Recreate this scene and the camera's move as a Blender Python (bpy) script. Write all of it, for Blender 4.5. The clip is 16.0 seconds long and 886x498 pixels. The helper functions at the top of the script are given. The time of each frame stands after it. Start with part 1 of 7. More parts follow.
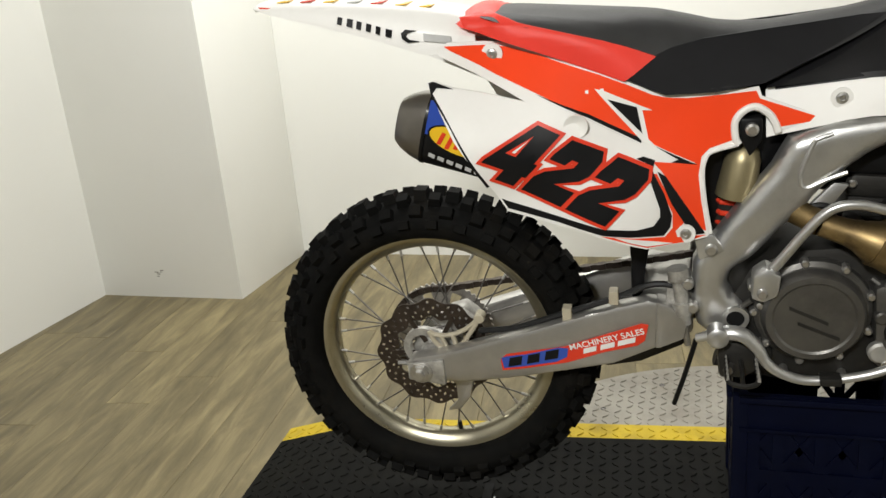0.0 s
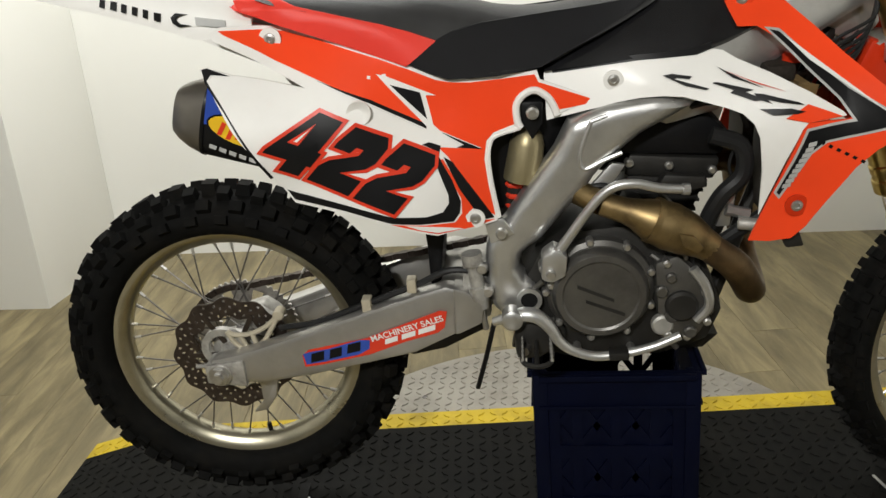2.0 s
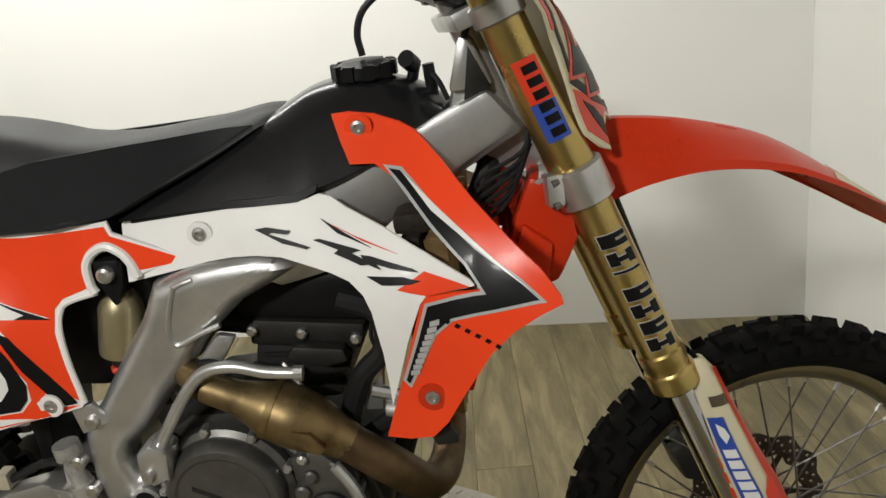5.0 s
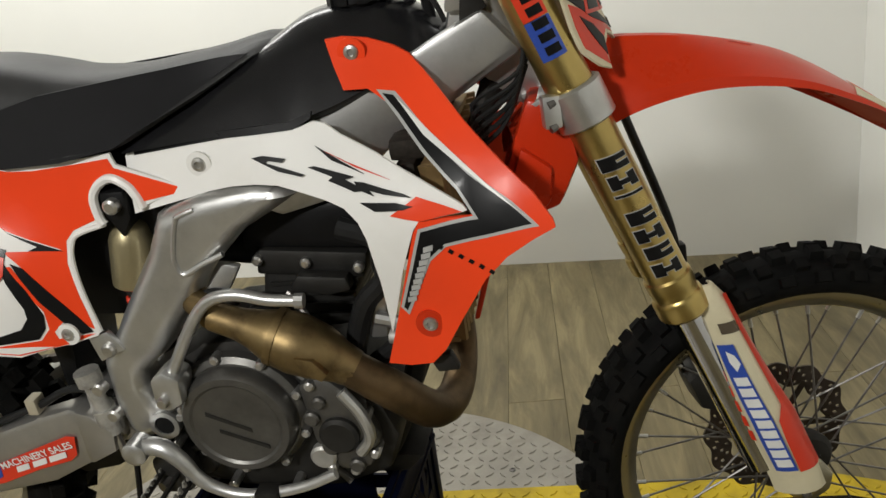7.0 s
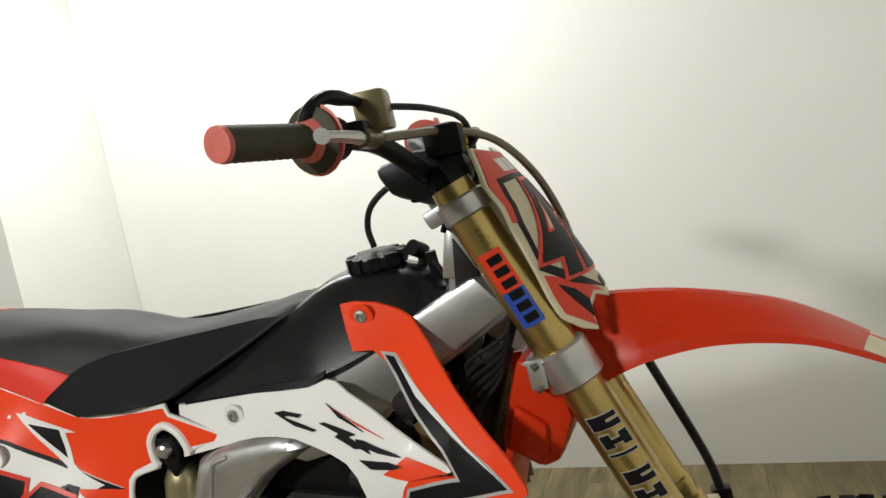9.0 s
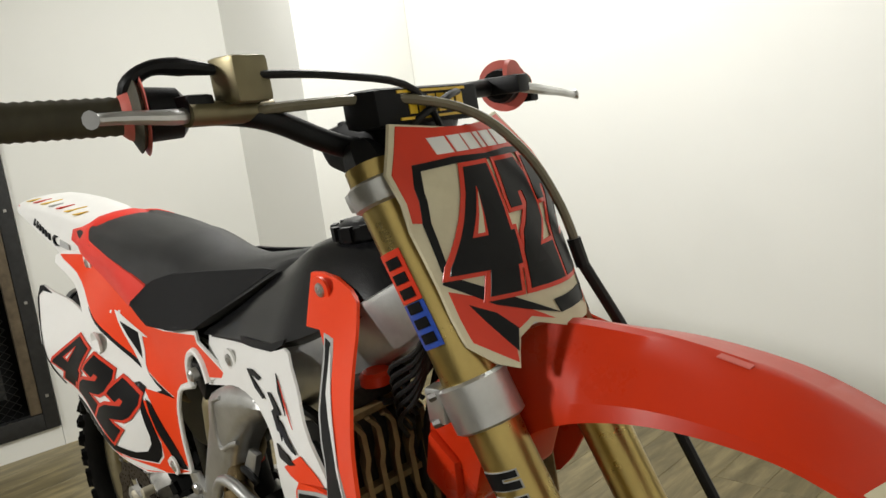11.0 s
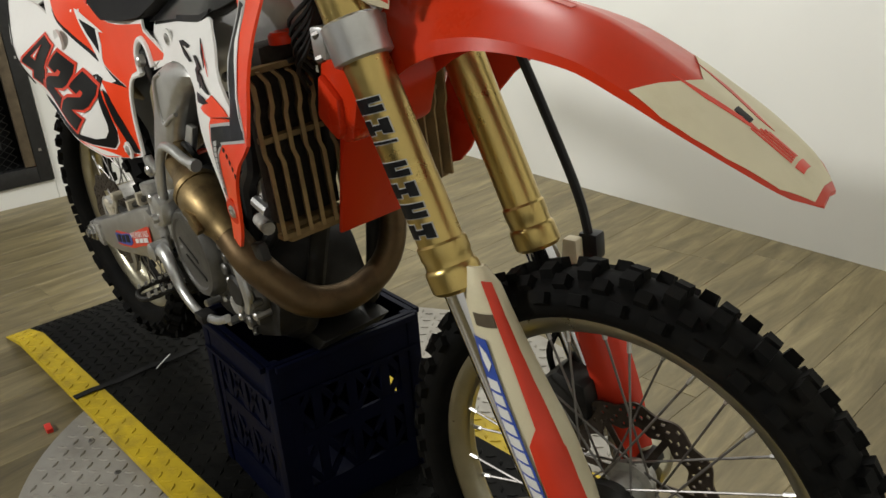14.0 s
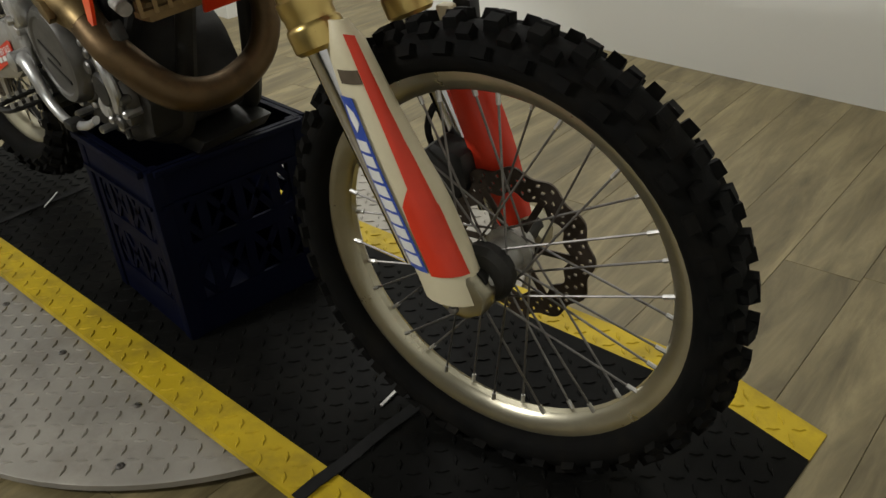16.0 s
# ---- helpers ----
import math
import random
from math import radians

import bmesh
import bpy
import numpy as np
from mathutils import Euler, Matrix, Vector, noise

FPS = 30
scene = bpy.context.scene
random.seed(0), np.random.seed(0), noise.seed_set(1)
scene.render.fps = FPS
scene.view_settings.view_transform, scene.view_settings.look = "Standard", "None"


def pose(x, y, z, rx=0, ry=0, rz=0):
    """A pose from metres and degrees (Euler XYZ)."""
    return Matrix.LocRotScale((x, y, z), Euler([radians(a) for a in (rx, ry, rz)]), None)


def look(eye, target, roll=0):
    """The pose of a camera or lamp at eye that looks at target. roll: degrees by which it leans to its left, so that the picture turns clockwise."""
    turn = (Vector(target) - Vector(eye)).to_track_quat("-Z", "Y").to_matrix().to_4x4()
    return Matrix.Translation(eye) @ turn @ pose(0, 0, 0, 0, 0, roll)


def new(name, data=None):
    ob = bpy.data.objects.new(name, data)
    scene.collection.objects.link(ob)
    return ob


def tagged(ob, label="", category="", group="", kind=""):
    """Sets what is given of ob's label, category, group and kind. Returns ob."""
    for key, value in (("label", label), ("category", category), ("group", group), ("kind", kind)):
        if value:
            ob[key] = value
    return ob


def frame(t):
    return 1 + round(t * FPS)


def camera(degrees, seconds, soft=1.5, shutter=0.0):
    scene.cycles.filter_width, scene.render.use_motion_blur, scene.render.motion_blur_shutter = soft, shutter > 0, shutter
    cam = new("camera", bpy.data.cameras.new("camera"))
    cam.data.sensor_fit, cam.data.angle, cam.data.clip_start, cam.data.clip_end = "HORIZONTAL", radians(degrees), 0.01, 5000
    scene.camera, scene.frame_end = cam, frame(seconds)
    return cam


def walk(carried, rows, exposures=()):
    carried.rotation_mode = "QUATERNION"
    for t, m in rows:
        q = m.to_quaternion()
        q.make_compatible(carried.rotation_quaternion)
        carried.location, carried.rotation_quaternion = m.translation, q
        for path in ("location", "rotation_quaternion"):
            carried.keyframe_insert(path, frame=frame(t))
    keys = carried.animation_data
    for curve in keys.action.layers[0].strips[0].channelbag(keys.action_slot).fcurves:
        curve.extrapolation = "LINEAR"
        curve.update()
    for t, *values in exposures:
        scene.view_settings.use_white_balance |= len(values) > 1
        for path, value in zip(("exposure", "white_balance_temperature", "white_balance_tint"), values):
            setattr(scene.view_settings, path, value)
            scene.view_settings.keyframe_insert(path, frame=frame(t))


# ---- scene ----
cam = camera(56.5, 16.0)
PATH = [
    (0, (0.556, -1.602, 1.14), (-0.042, 0.206, 0.529), -5.2),
    (0.5, (0.54, -1.623, 1.103), (-0.028, 0.164, 0.408), -4.0),
    (1, (0.535, -1.619, 1.086), (-0.002, 0.144, 0.309), -4.2),
    (1.5, (0.587, -1.571, 1.071), (0.216, 0.254, 0.344), -3.4),
    (2, (0.656, -1.543, 1.116), (0.401, 0.329, 0.459), -4.5),
    (2.5, (0.704, -1.556, 1.14), (0.467, 0.335, 0.535), -7.8),
    (3, (0.874, -1.497, 1.15), (0.506, 0.38, 0.569), -7.3),
    (3.5, (1.088, -1.441, 1.16), (0.612, 0.435, 0.654), -1.9),
    (4, (1.177, -1.363, 1.163), (0.803, 0.511, 0.574), -4.2),
    (4.5, (1.206, -1.202, 1.159), (0.778, 0.674, 0.612), -3.9),
    (5, (1.24, -1.1, 1.167), (0.945, 0.792, 0.59), -5.7),
    (5.2, (1.249, -1.09, 1.141), (0.939, 0.764, 0.458), -5.5),
    (7.3, (1.332, -1.084, 1.135), (0.868, 0.734, 0.444), -7.7),
    (7.5, (1.345, -1.087, 1.184), (0.865, 0.745, 0.54), -6.6),
    (8, (1.371, -1.106, 1.2), (0.785, 0.733, 0.675), -6.1),
    (8.5, (1.395, -1.078, 1.226), (0.789, 0.767, 0.747), -6.7),
    (9, (1.567, -1.046, 1.225), (0.75, 0.764, 0.99), -11.2),
    (9.2, (1.642, -1.062, 1.261), (0.771, 0.717, 0.988), -10.3),
    (11.3, (1.936, -0.512, 1.237), (0.258, 0.515, 0.875), -4.5),
    (11.5, (1.966, -0.497, 1.236), (0.242, 0.446, 0.865), -2.5),
    (12, (1.997, -0.476, 1.2), (0.31, 0.517, 0.787), -2.3),
    (12.5, (2.084, -0.547, 1.186), (0.459, 0.518, 0.714), -4.4),
    (13, (2.122, -0.563, 1.138), (0.523, 0.498, 0.575), -3.5),
    (13.5, (2.132, -0.588, 1.104), (0.56, 0.465, 0.457), -4.3),
    (14, (2.149, -0.587, 1.062), (0.638, 0.487, 0.312), -4.6),
    (14.5, (2.164, -0.581, 1.037), (0.654, 0.479, 0.263), -5.4),
    (15, (2.18, -0.577, 0.993), (0.747, 0.512, 0.122), -3.6),
    (15.5, (2.188, -0.575, 0.958), (0.8, 0.512, 0.014), -4.5),
    (16, (2.219, -0.566, 0.914), (0.906, 0.543, -0.109), -4.8),
]
walk(cam, [(t, look(eye, target, roll)) for t, eye, target, roll in PATH], [(0, 0.22), (2, 0.14), (3.5, 0.05), (9, -0.03), (12.5, 0.05), (14.5, 0.02), (16, -0.15)])

# ---- light: a dim room lit by two ceiling panels ----
world = bpy.data.worlds.new("world")
world.use_nodes = True
world.node_tree.nodes["Background"].inputs[0].default_value = (0.9, 0.95, 1.0, 1)
world.node_tree.nodes["Background"].inputs[1].default_value = 0.05
scene.world = world


def lamp(x, y, z, sx, sy, watts, colour, target):
    data = bpy.data.lights.new("ceiling_light", "AREA")
    data.shape, data.size, data.size_y, data.energy, data.color = "RECTANGLE", sx, sy, watts, colour
    ob = new("ceiling_light", data)
    ob.matrix_basis = look((x, y, z), target)
    return ob


COOL = (0.985, 0.975, 0.938)
lamp(-0.12, 0.95, 2.46, 1.9, 0.35, 44, COOL, (-0.05, 1.35, 0))
lamp(0.05, -3.0, 2.45, 0.36, 0.3, 108, COOL, (0.5, -0.2, 0.5))


# ---- materials ----
def material(name, colour, rough=0.5, metal=0.0, vary=0.12, scale=30.0, bump=0.0, bump_scale=200.0, coat=0.0, dirt=None, dirt_amount=0.0,
             dirt_scale=8.0, spec=0.5):
    """A principled material with two scales of variation, dirt blotches and fine relief."""
    m = bpy.data.materials.new(name)
    m.use_nodes = True
    nt = m.node_tree
    b = nt.nodes["Principled BSDF"]
    b.inputs["Roughness"].default_value = rough
    b.inputs["Metallic"].default_value = metal
    b.inputs["Coat Weight"].default_value = coat
    b.inputs["Coat Roughness"].default_value = 0.12
    b.inputs["Specular IOR Level"].default_value = spec
    tc = nt.nodes.new("ShaderNodeTexCoord")
    n1 = nt.nodes.new("ShaderNodeTexNoise")
    n1.inputs["Scale"].default_value = scale
    n1.inputs["Detail"].default_value = 6
    nt.links.new(tc.outputs["Object"], n1.inputs["Vector"])
    ramp = nt.nodes.new("ShaderNodeMapRange")
    ramp.inputs["From Min"].default_value, ramp.inputs["From Max"].default_value = 0.3, 0.7
    ramp.inputs["To Min"].default_value, ramp.inputs["To Max"].default_value = 1 - vary, 1 + vary
    nt.links.new(n1.outputs["Fac"], ramp.inputs["Value"])
    mix = nt.nodes.new("ShaderNodeVectorMath")
    mix.operation = "SCALE"
    mix.inputs[0].default_value = colour
    nt.links.new(ramp.outputs["Result"], mix.inputs["Scale"])
    out = mix.outputs["Vector"]
    if dirt:
        n2 = nt.nodes.new("ShaderNodeTexNoise")
        n2.inputs["Scale"].default_value = dirt_scale
        n2.inputs["Detail"].default_value = 9
        n2.inputs["Roughness"].default_value = 0.65
        nt.links.new(tc.outputs["Object"], n2.inputs["Vector"])
        r2 = nt.nodes.new("ShaderNodeMapRange")
        r2.inputs["From Min"].default_value, r2.inputs["From Max"].default_value = 0.48, 0.72
        r2.inputs["To Min"].default_value, r2.inputs["To Max"].default_value = 0, dirt_amount
        nt.links.new(n2.outputs["Fac"], r2.inputs["Value"])
        mx = nt.nodes.new("ShaderNodeMix")
        mx.data_type = "RGBA"
        nt.links.new(r2.outputs["Result"], mx.inputs["Factor"])
        nt.links.new(out, mx.inputs["A"])
        mx.inputs["B"].default_value = (*dirt, 1)
        out = mx.outputs["Result"]
        rr = nt.nodes.new("ShaderNodeMapRange")
        rr.inputs["To Min"].default_value, rr.inputs["To Max"].default_value = rough, min(1, rough + 0.3)
        nt.links.new(n2.outputs["Fac"], rr.inputs["Value"])
        nt.links.new(rr.outputs["Result"], b.inputs["Roughness"])
    nt.links.new(out, b.inputs["Base Color"])
    if bump:
        n3 = nt.nodes.new("ShaderNodeTexNoise")
        n3.inputs["Scale"].default_value = bump_scale
        n3.inputs["Detail"].default_value = 4
        nt.links.new(tc.outputs["Object"], n3.inputs["Vector"])
        bp = nt.nodes.new("ShaderNodeBump")
        bp.inputs["Strength"].default_value = bump
        bp.inputs["Distance"].default_value = 0.002
        nt.links.new(n3.outputs["Fac"], bp.inputs["Height"])
        nt.links.new(bp.outputs["Normal"], b.inputs["Normal"])
    return m


def plank_material(name):
    """Greyed oak vinyl: long grain along x in object space, one shade for each plank."""
    m = bpy.data.materials.new(name)
    m.use_nodes = True
    nt = m.node_tree
    b = nt.nodes["Principled BSDF"]
    b.inputs["Roughness"].default_value = 0.42
    tc = nt.nodes.new("ShaderNodeTexCoord")
    info = nt.nodes.new("ShaderNodeObjectInfo")
    island = nt.nodes.new("ShaderNodeNewGeometry")
    both = nt.nodes.new("ShaderNodeMath")
    nt.links.new(info.outputs["Random"], both.inputs[0])
    nt.links.new(island.outputs["Random Per Island"], both.inputs[1])
    shift = nt.nodes.new("ShaderNodeVectorMath")
    shift.operation = "MULTIPLY_ADD"
    comb = nt.nodes.new("ShaderNodeCombineXYZ")
    for k in range(3):
        nt.links.new(both.outputs[0], comb.inputs[k])
    nt.links.new(comb.outputs[0], shift.inputs[0])
    shift.inputs[1].default_value = (37, 53, 11)
    nt.links.new(tc.outputs["Object"], shift.inputs[2])
    mp = nt.nodes.new("ShaderNodeMapping")
    mp.inputs["Scale"].default_value = (2.0, 12, 12)
    nt.links.new(shift.outputs[0], mp.inputs["Vector"])
    n1 = nt.nodes.new("ShaderNodeTexNoise")
    n1.inputs["Scale"].default_value = 1.4
    n1.inputs["Detail"].default_value = 9
    n1.inputs["Roughness"].default_value = 0.66
    n1.inputs["Distortion"].default_value = 0.5
    nt.links.new(mp.outputs["Vector"], n1.inputs["Vector"])
    ramp = nt.nodes.new("ShaderNodeValToRGB")
    ramp.color_ramp.elements[0].position, ramp.color_ramp.elements[0].color = 0.30, (0.088, 0.069, 0.031, 1)
    ramp.color_ramp.elements[1].position, ramp.color_ramp.elements[1].color = 0.72, (0.300, 0.246, 0.125, 1)
    mid = ramp.color_ramp.elements.new(0.5)
    mid.color = (0.172, 0.139, 0.068, 1)
    nt.links.new(n1.outputs["Fac"], ramp.inputs["Fac"])
    shade = nt.nodes.new("ShaderNodeMapRange")
    shade.inputs["To Min"].default_value, shade.inputs["To Max"].default_value = 0.86, 1.10
    frac = nt.nodes.new("ShaderNodeMath")
    frac.operation = "FRACT"
    nt.links.new(both.outputs[0], frac.inputs[0])
    nt.links.new(frac.outputs[0], shade.inputs["Value"])
    sc = nt.nodes.new("ShaderNodeVectorMath")
    sc.operation = "SCALE"
    nt.links.new(ramp.outputs["Color"], sc.inputs[0])
    nt.links.new(shade.outputs["Result"], sc.inputs["Scale"])
    nt.links.new(sc.outputs["Vector"], b.inputs["Base Color"])
    bp = nt.nodes.new("ShaderNodeBump")
    bp.inputs["Strength"].default_value = 0.15
    bp.inputs["Distance"].default_value = 0.001
    nt.links.new(n1.outputs["Fac"], bp.inputs["Height"])
    nt.links.new(bp.outputs["Normal"], b.inputs["Normal"])
    return m


WALL = material("white wall paint", (0.80, 0.80, 0.76), 0.38, vary=0.02, scale=3, bump=0.08, bump_scale=120, dirt=(0.62, 0.61, 0.55), dirt_amount=0.12, dirt_scale=1.5)
UNSEEN_WALL = material("unseen wall, dark against bounce", (0.10, 0.10, 0.095), 0.7, vary=0.1, scale=2)
CEIL = material("unseen ceiling grey", (0.35, 0.35, 0.33), 0.8, vary=0.03, scale=4)
PLANK = plank_material("grey oak planks")
GAP = material("plank gap", (0.12, 0.095, 0.06), 0.9)
STEEL_PLATE = material("worn steel tread plate", (0.36, 0.34, 0.30), 0.42, 0.55, 0.12, 9, 0.1, 300, dirt=(0.16, 0.14, 0.11), dirt_amount=0.5, dirt_scale=7)
BLACK_PLATE = material("black painted tread plate", (0.006, 0.006, 0.0055), 0.42, 0.0, 0.3, 14, 0.15, 300, dirt=(0.014, 0.013, 0.010), dirt_amount=0.5, dirt_scale=5, spec=0.055)
YELLOW = material("yellow safety paint", (0.52, 0.37, 0.006), 0.5, 0.0, 0.1, 12, 0.1, 300, dirt=(0.12, 0.09, 0.02), dirt_amount=0.55, dirt_scale=11)
# Flat black that stands in for shade in holes, recesses and under plates.
DARK = material("black stand-in for shade", (0.01, 0.01, 0.01), 0.8, spec=0.1)
RUBBER = material("knobbly tyre rubber", (0.0045, 0.0045, 0.0042), 0.62, 0.0, 0.3, 40, 0.2, 150, dirt=(0.014, 0.012, 0.009), dirt_amount=0.55, dirt_scale=14, spec=0.08)
RIM = material("anodised rim alloy", (0.44, 0.41, 0.31), 0.16, 0.95, 0.08, 20, dirt=(0.2, 0.17, 0.11), dirt_amount=0.3, dirt_scale=9)
SPOKE = material("steel spokes", (0.20, 0.19, 0.18), 0.4, 0.9, 0.2, 60)
HUB = material("cast hub alloy", (0.52, 0.51, 0.48), 0.45, 0.8, 0.15, 40, dirt=(0.1, 0.08, 0.06), dirt_amount=0.6, dirt_scale=25)
DISCM = material("brake disc steel", (0.07, 0.055, 0.045), 0.45, 0.8, 0.25, 60)
ALU = material("brushed frame alloy", (0.56, 0.56, 0.55), 0.22, 0.85, 0.1, 18, 0.06, 260, dirt=(0.25, 0.235, 0.21), dirt_amount=0.35, dirt_scale=10)
ALU2 = material("swingarm alloy", (0.44, 0.43, 0.41), 0.22, 0.8, 0.08, 18, 0.04, 260, dirt=(0.3, 0.28, 0.25), dirt_amount=0.3, dirt_scale=12)
# Cast alloy with the dimness around the engine put into its base colour.
CAST = material("shade-darkened cast alloy", (0.028, 0.027, 0.025), 0.40, 0.6, 0.25, 30, 0.15, 400, dirt=(0.025, 0.022, 0.018), dirt_amount=0.7, dirt_scale=18)
COVER = material("engine side cover", (0.14, 0.136, 0.127), 0.30, 0.8, 0.12, 25, 0.05, 400, dirt=(0.06, 0.055, 0.05), dirt_amount=0.5, dirt_scale=15)
BOLT = material("zinc bolts", (0.52, 0.51, 0.49), 0.35, 0.9, 0.15, 80)
BLACKP = material("black plastic", (0.006, 0.006, 0.0065), 0.4, 0, 0.2, 30, 0.12, 500, spec=0.18)
TANKM = material("black polyethylene", (0.009, 0.009, 0.010), 0.24, 0, 0.2, 20, 0.05, 350, spec=0.45)
VINYL = material("dark grey seat vinyl", (0.030, 0.030, 0.030), 0.5, 0, 0.12, 25, 0.25, 900, spec=0.22)
VINYL2 = material("black gripper vinyl", (0.008, 0.008, 0.009), 0.55, 0, 0.12, 25, 0.4, 1100, spec=0.14)
RED = material("glossy orange-red plastic", (0.86, 0.062, 0.014), 0.30, 0, 0.04, 8, 0.02, 120, spec=0.28)
REDV = material("red seat vinyl", (0.74, 0.05, 0.034), 0.42, 0, 0.05, 12, 0.15, 800, spec=0.22)
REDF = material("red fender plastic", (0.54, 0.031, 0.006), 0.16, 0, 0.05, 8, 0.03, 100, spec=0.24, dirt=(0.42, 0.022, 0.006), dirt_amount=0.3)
WHITE = material("white plastic", (0.80, 0.79, 0.76), 0.36, 0, 0.02, 8, 0.02, 150, coat=0.04, dirt=(0.62, 0.6, 0.55), dirt_amount=0.2, dirt_scale=10)
CREAM = material("yellowed white plastic", (0.66, 0.60, 0.42), 0.36, 0, 0.05, 10, 0.02, 150, dirt=(0.45, 0.38, 0.22), dirt_amount=0.35, dirt_scale=12)
INK = material("black graphic vinyl", (0.007, 0.007, 0.0075), 0.4, 0, 0.1, 20, coat=0.05, spec=0.15)
INKR = material("red graphic vinyl", (0.66, 0.045, 0.018), 0.33, 0, 0.05, 20, coat=0.08, spec=0.3)
INKB = material("blue graphic vinyl", (0.025, 0.07, 0.38), 0.33, 0, 0.05, 20, coat=0.15)
INKY = material("yellow graphic vinyl", (0.80, 0.50, 0.02), 0.33, 0, 0.05, 20, coat=0.15)
INKG = material("grey graphic vinyl", (0.42, 0.42, 0.41), 0.4, 0, 0.05, 30)
INKW = material("white graphic vinyl", (0.78, 0.78, 0.76), 0.35, 0, 0.03, 20)
GOLD = material("gold anodised fork tube", (0.50, 0.375, 0.135), 0.16, 0.95, 0.05, 10, dirt=(0.36, 0.27, 0.11), dirt_amount=0.2, dirt_scale=22)
SPROCK = material("worn sprocket alloy", (0.44, 0.42, 0.39), 0.32, 0.85, 0.2, 50, dirt=(0.06, 0.05, 0.04), dirt_amount=0.5, dirt_scale=40)
BRONZE = material("bronze anodised reservoir", (0.34, 0.29, 0.17), 0.42, 0.75, 0.08, 12)
CHROME = material("hard chrome", (0.6, 0.6, 0.62), 0.1, 1.0, 0.05, 20)
TI = material("grey titanium", (0.20, 0.185, 0.165), 0.34, 0.85, 0.08, 25, 0.03, 300)
PIPE = material("heat-browned steel pipe", (0.25, 0.18, 0.085), 0.32, 0.95, 0.35, 14, dirt=(0.05, 0.032, 0.018), dirt_amount=0.85, dirt_scale=16)
PIPED = material("dark burnt header pipe", (0.13, 0.085, 0.042), 0.34, 0.85, 0.3, 12, dirt=(0.03, 0.02, 0.012), dirt_amount=0.7, dirt_scale=14)
RADM = material("dusty brown radiator louvre", (0.23, 0.155, 0.066), 0.5, 0.15, 0.2, 25, dirt=(0.08, 0.055, 0.03), dirt_amount=0.6, dirt_scale=20, spec=0.3)
CORE = material("dark radiator core", (0.03, 0.025, 0.02), 0.7, 0.3, 0.3, 120, spec=0.2)
# Navy taken nearly to black: the bike's shade is put into this colour.
CRATE = material("navy crate plastic, shade-darkened", (0.0014, 0.0024, 0.0110), 0.4, 0, 0.15, 14, 0.05, 300, dirt=(0.004, 0.0056, 0.015), dirt_amount=0.4, dirt_scale=9, spec=0.07)
STRAPM = material("black strap webbing", (0.012, 0.012, 0.012), 0.8, 0, 0.2, 60, spec=0.2)
MESHM = material("black steel mesh", (0.03, 0.03, 0.03), 0.5, 0.4, 0.2, 40)
BLUEM = material("blue vinyl sheet", (0.14, 0.26, 0.62), 0.5, 0, 0.08, 4, 0.02, 60)
RUST = material("worn brown steel edge", (0.13, 0.10, 0.065), 0.55, 0.4, 0.3, 25)
GRIPM = material("olive-black rubber grip", (0.05, 0.044, 0.026), 0.6, 0, 0.15, 60, spec=0.3)
PINK = material("red rubber end", (0.62, 0.14, 0.11), 0.5, 0, 0.1, 40)
HOSE = material("black hose", (0.015, 0.015, 0.015), 0.4, 0, 0.1, 50, spec=0.2)
HOSEG = material("clear-sleeved hose", (0.16, 0.14, 0.09), 0.25, 0.2, 0.1, 50)
MAG = material("bronze master cylinder", (0.17, 0.145, 0.08), 0.38, 0.7, 0.1, 40)
PALE = material("pale caliper bracket", (0.52, 0.47, 0.36), 0.45, 0.3, 0.08, 30)


# ---- mesh helpers ----
def finish(bm, name, mat, smooth=35):
    bmesh.ops.recalc_face_normals(bm, faces=bm.faces)
    me = bpy.data.meshes.new(name)
    for f in bm.faces:
        f.smooth = True
    bm.to_mesh(me)
    bm.free()
    me.set_sharp_from_angle(angle=radians(smooth))
    me.materials.append(mat)
    return me


def part(name, bm, mat, parent=None, label="", smooth=35):
    ob = new(name, finish(bm, name, mat, smooth))
    if parent is not None:
        ob.parent = parent
    if label:
        ob["label"] = label
    return ob


def setting(name, bm, mat, label, category):
    return tagged(part(name, bm, mat), label, category, kind="structure")


def add_box(bm, x0, x1, y0, y1, z0, z1, m=None):
    vs = [bm.verts.new((x, y, z)) for x in (x0, x1) for y in (y0, y1) for z in (z0, z1)]
    for a in ((0, 1, 3, 2), (4, 6, 7, 5), (0, 4, 5, 1), (2, 3, 7, 6), (0, 2, 6, 4), (1, 5, 7, 3)):
        bm.faces.new([vs[i] for i in a])
    if m is not None:
        for v in vs:
            v.co = m @ v.co
    return vs


def box(x0, x1, y0, y1, z0, z1, bevel=0.0, m=None):
    bm = bmesh.new()
    add_box(bm, x0, x1, y0, y1, z0, z1)
    if bevel:
        bmesh.ops.bevel(bm, geom=bm.edges[:], offset=bevel, segments=2, affect="EDGES", profile=0.6)
    if m is not None:
        bm.transform(m)
    return bm


def rings(rows, closed=True, caps=True):
    """A skin over rings of equally many points."""
    bm = bmesh.new()
    vs = [[bm.verts.new(p) for p in r] for r in rows]
    n = len(rows[0])
    for a, b in zip(vs, vs[1:]):
        for i in range(n if closed else n - 1):
            j = (i + 1) % n
            bm.faces.new((a[i], a[j], b[j], b[i]))
    if caps and closed:
        bm.faces.new(vs[0][::-1])
        bm.faces.new(vs[-1])
    return bm


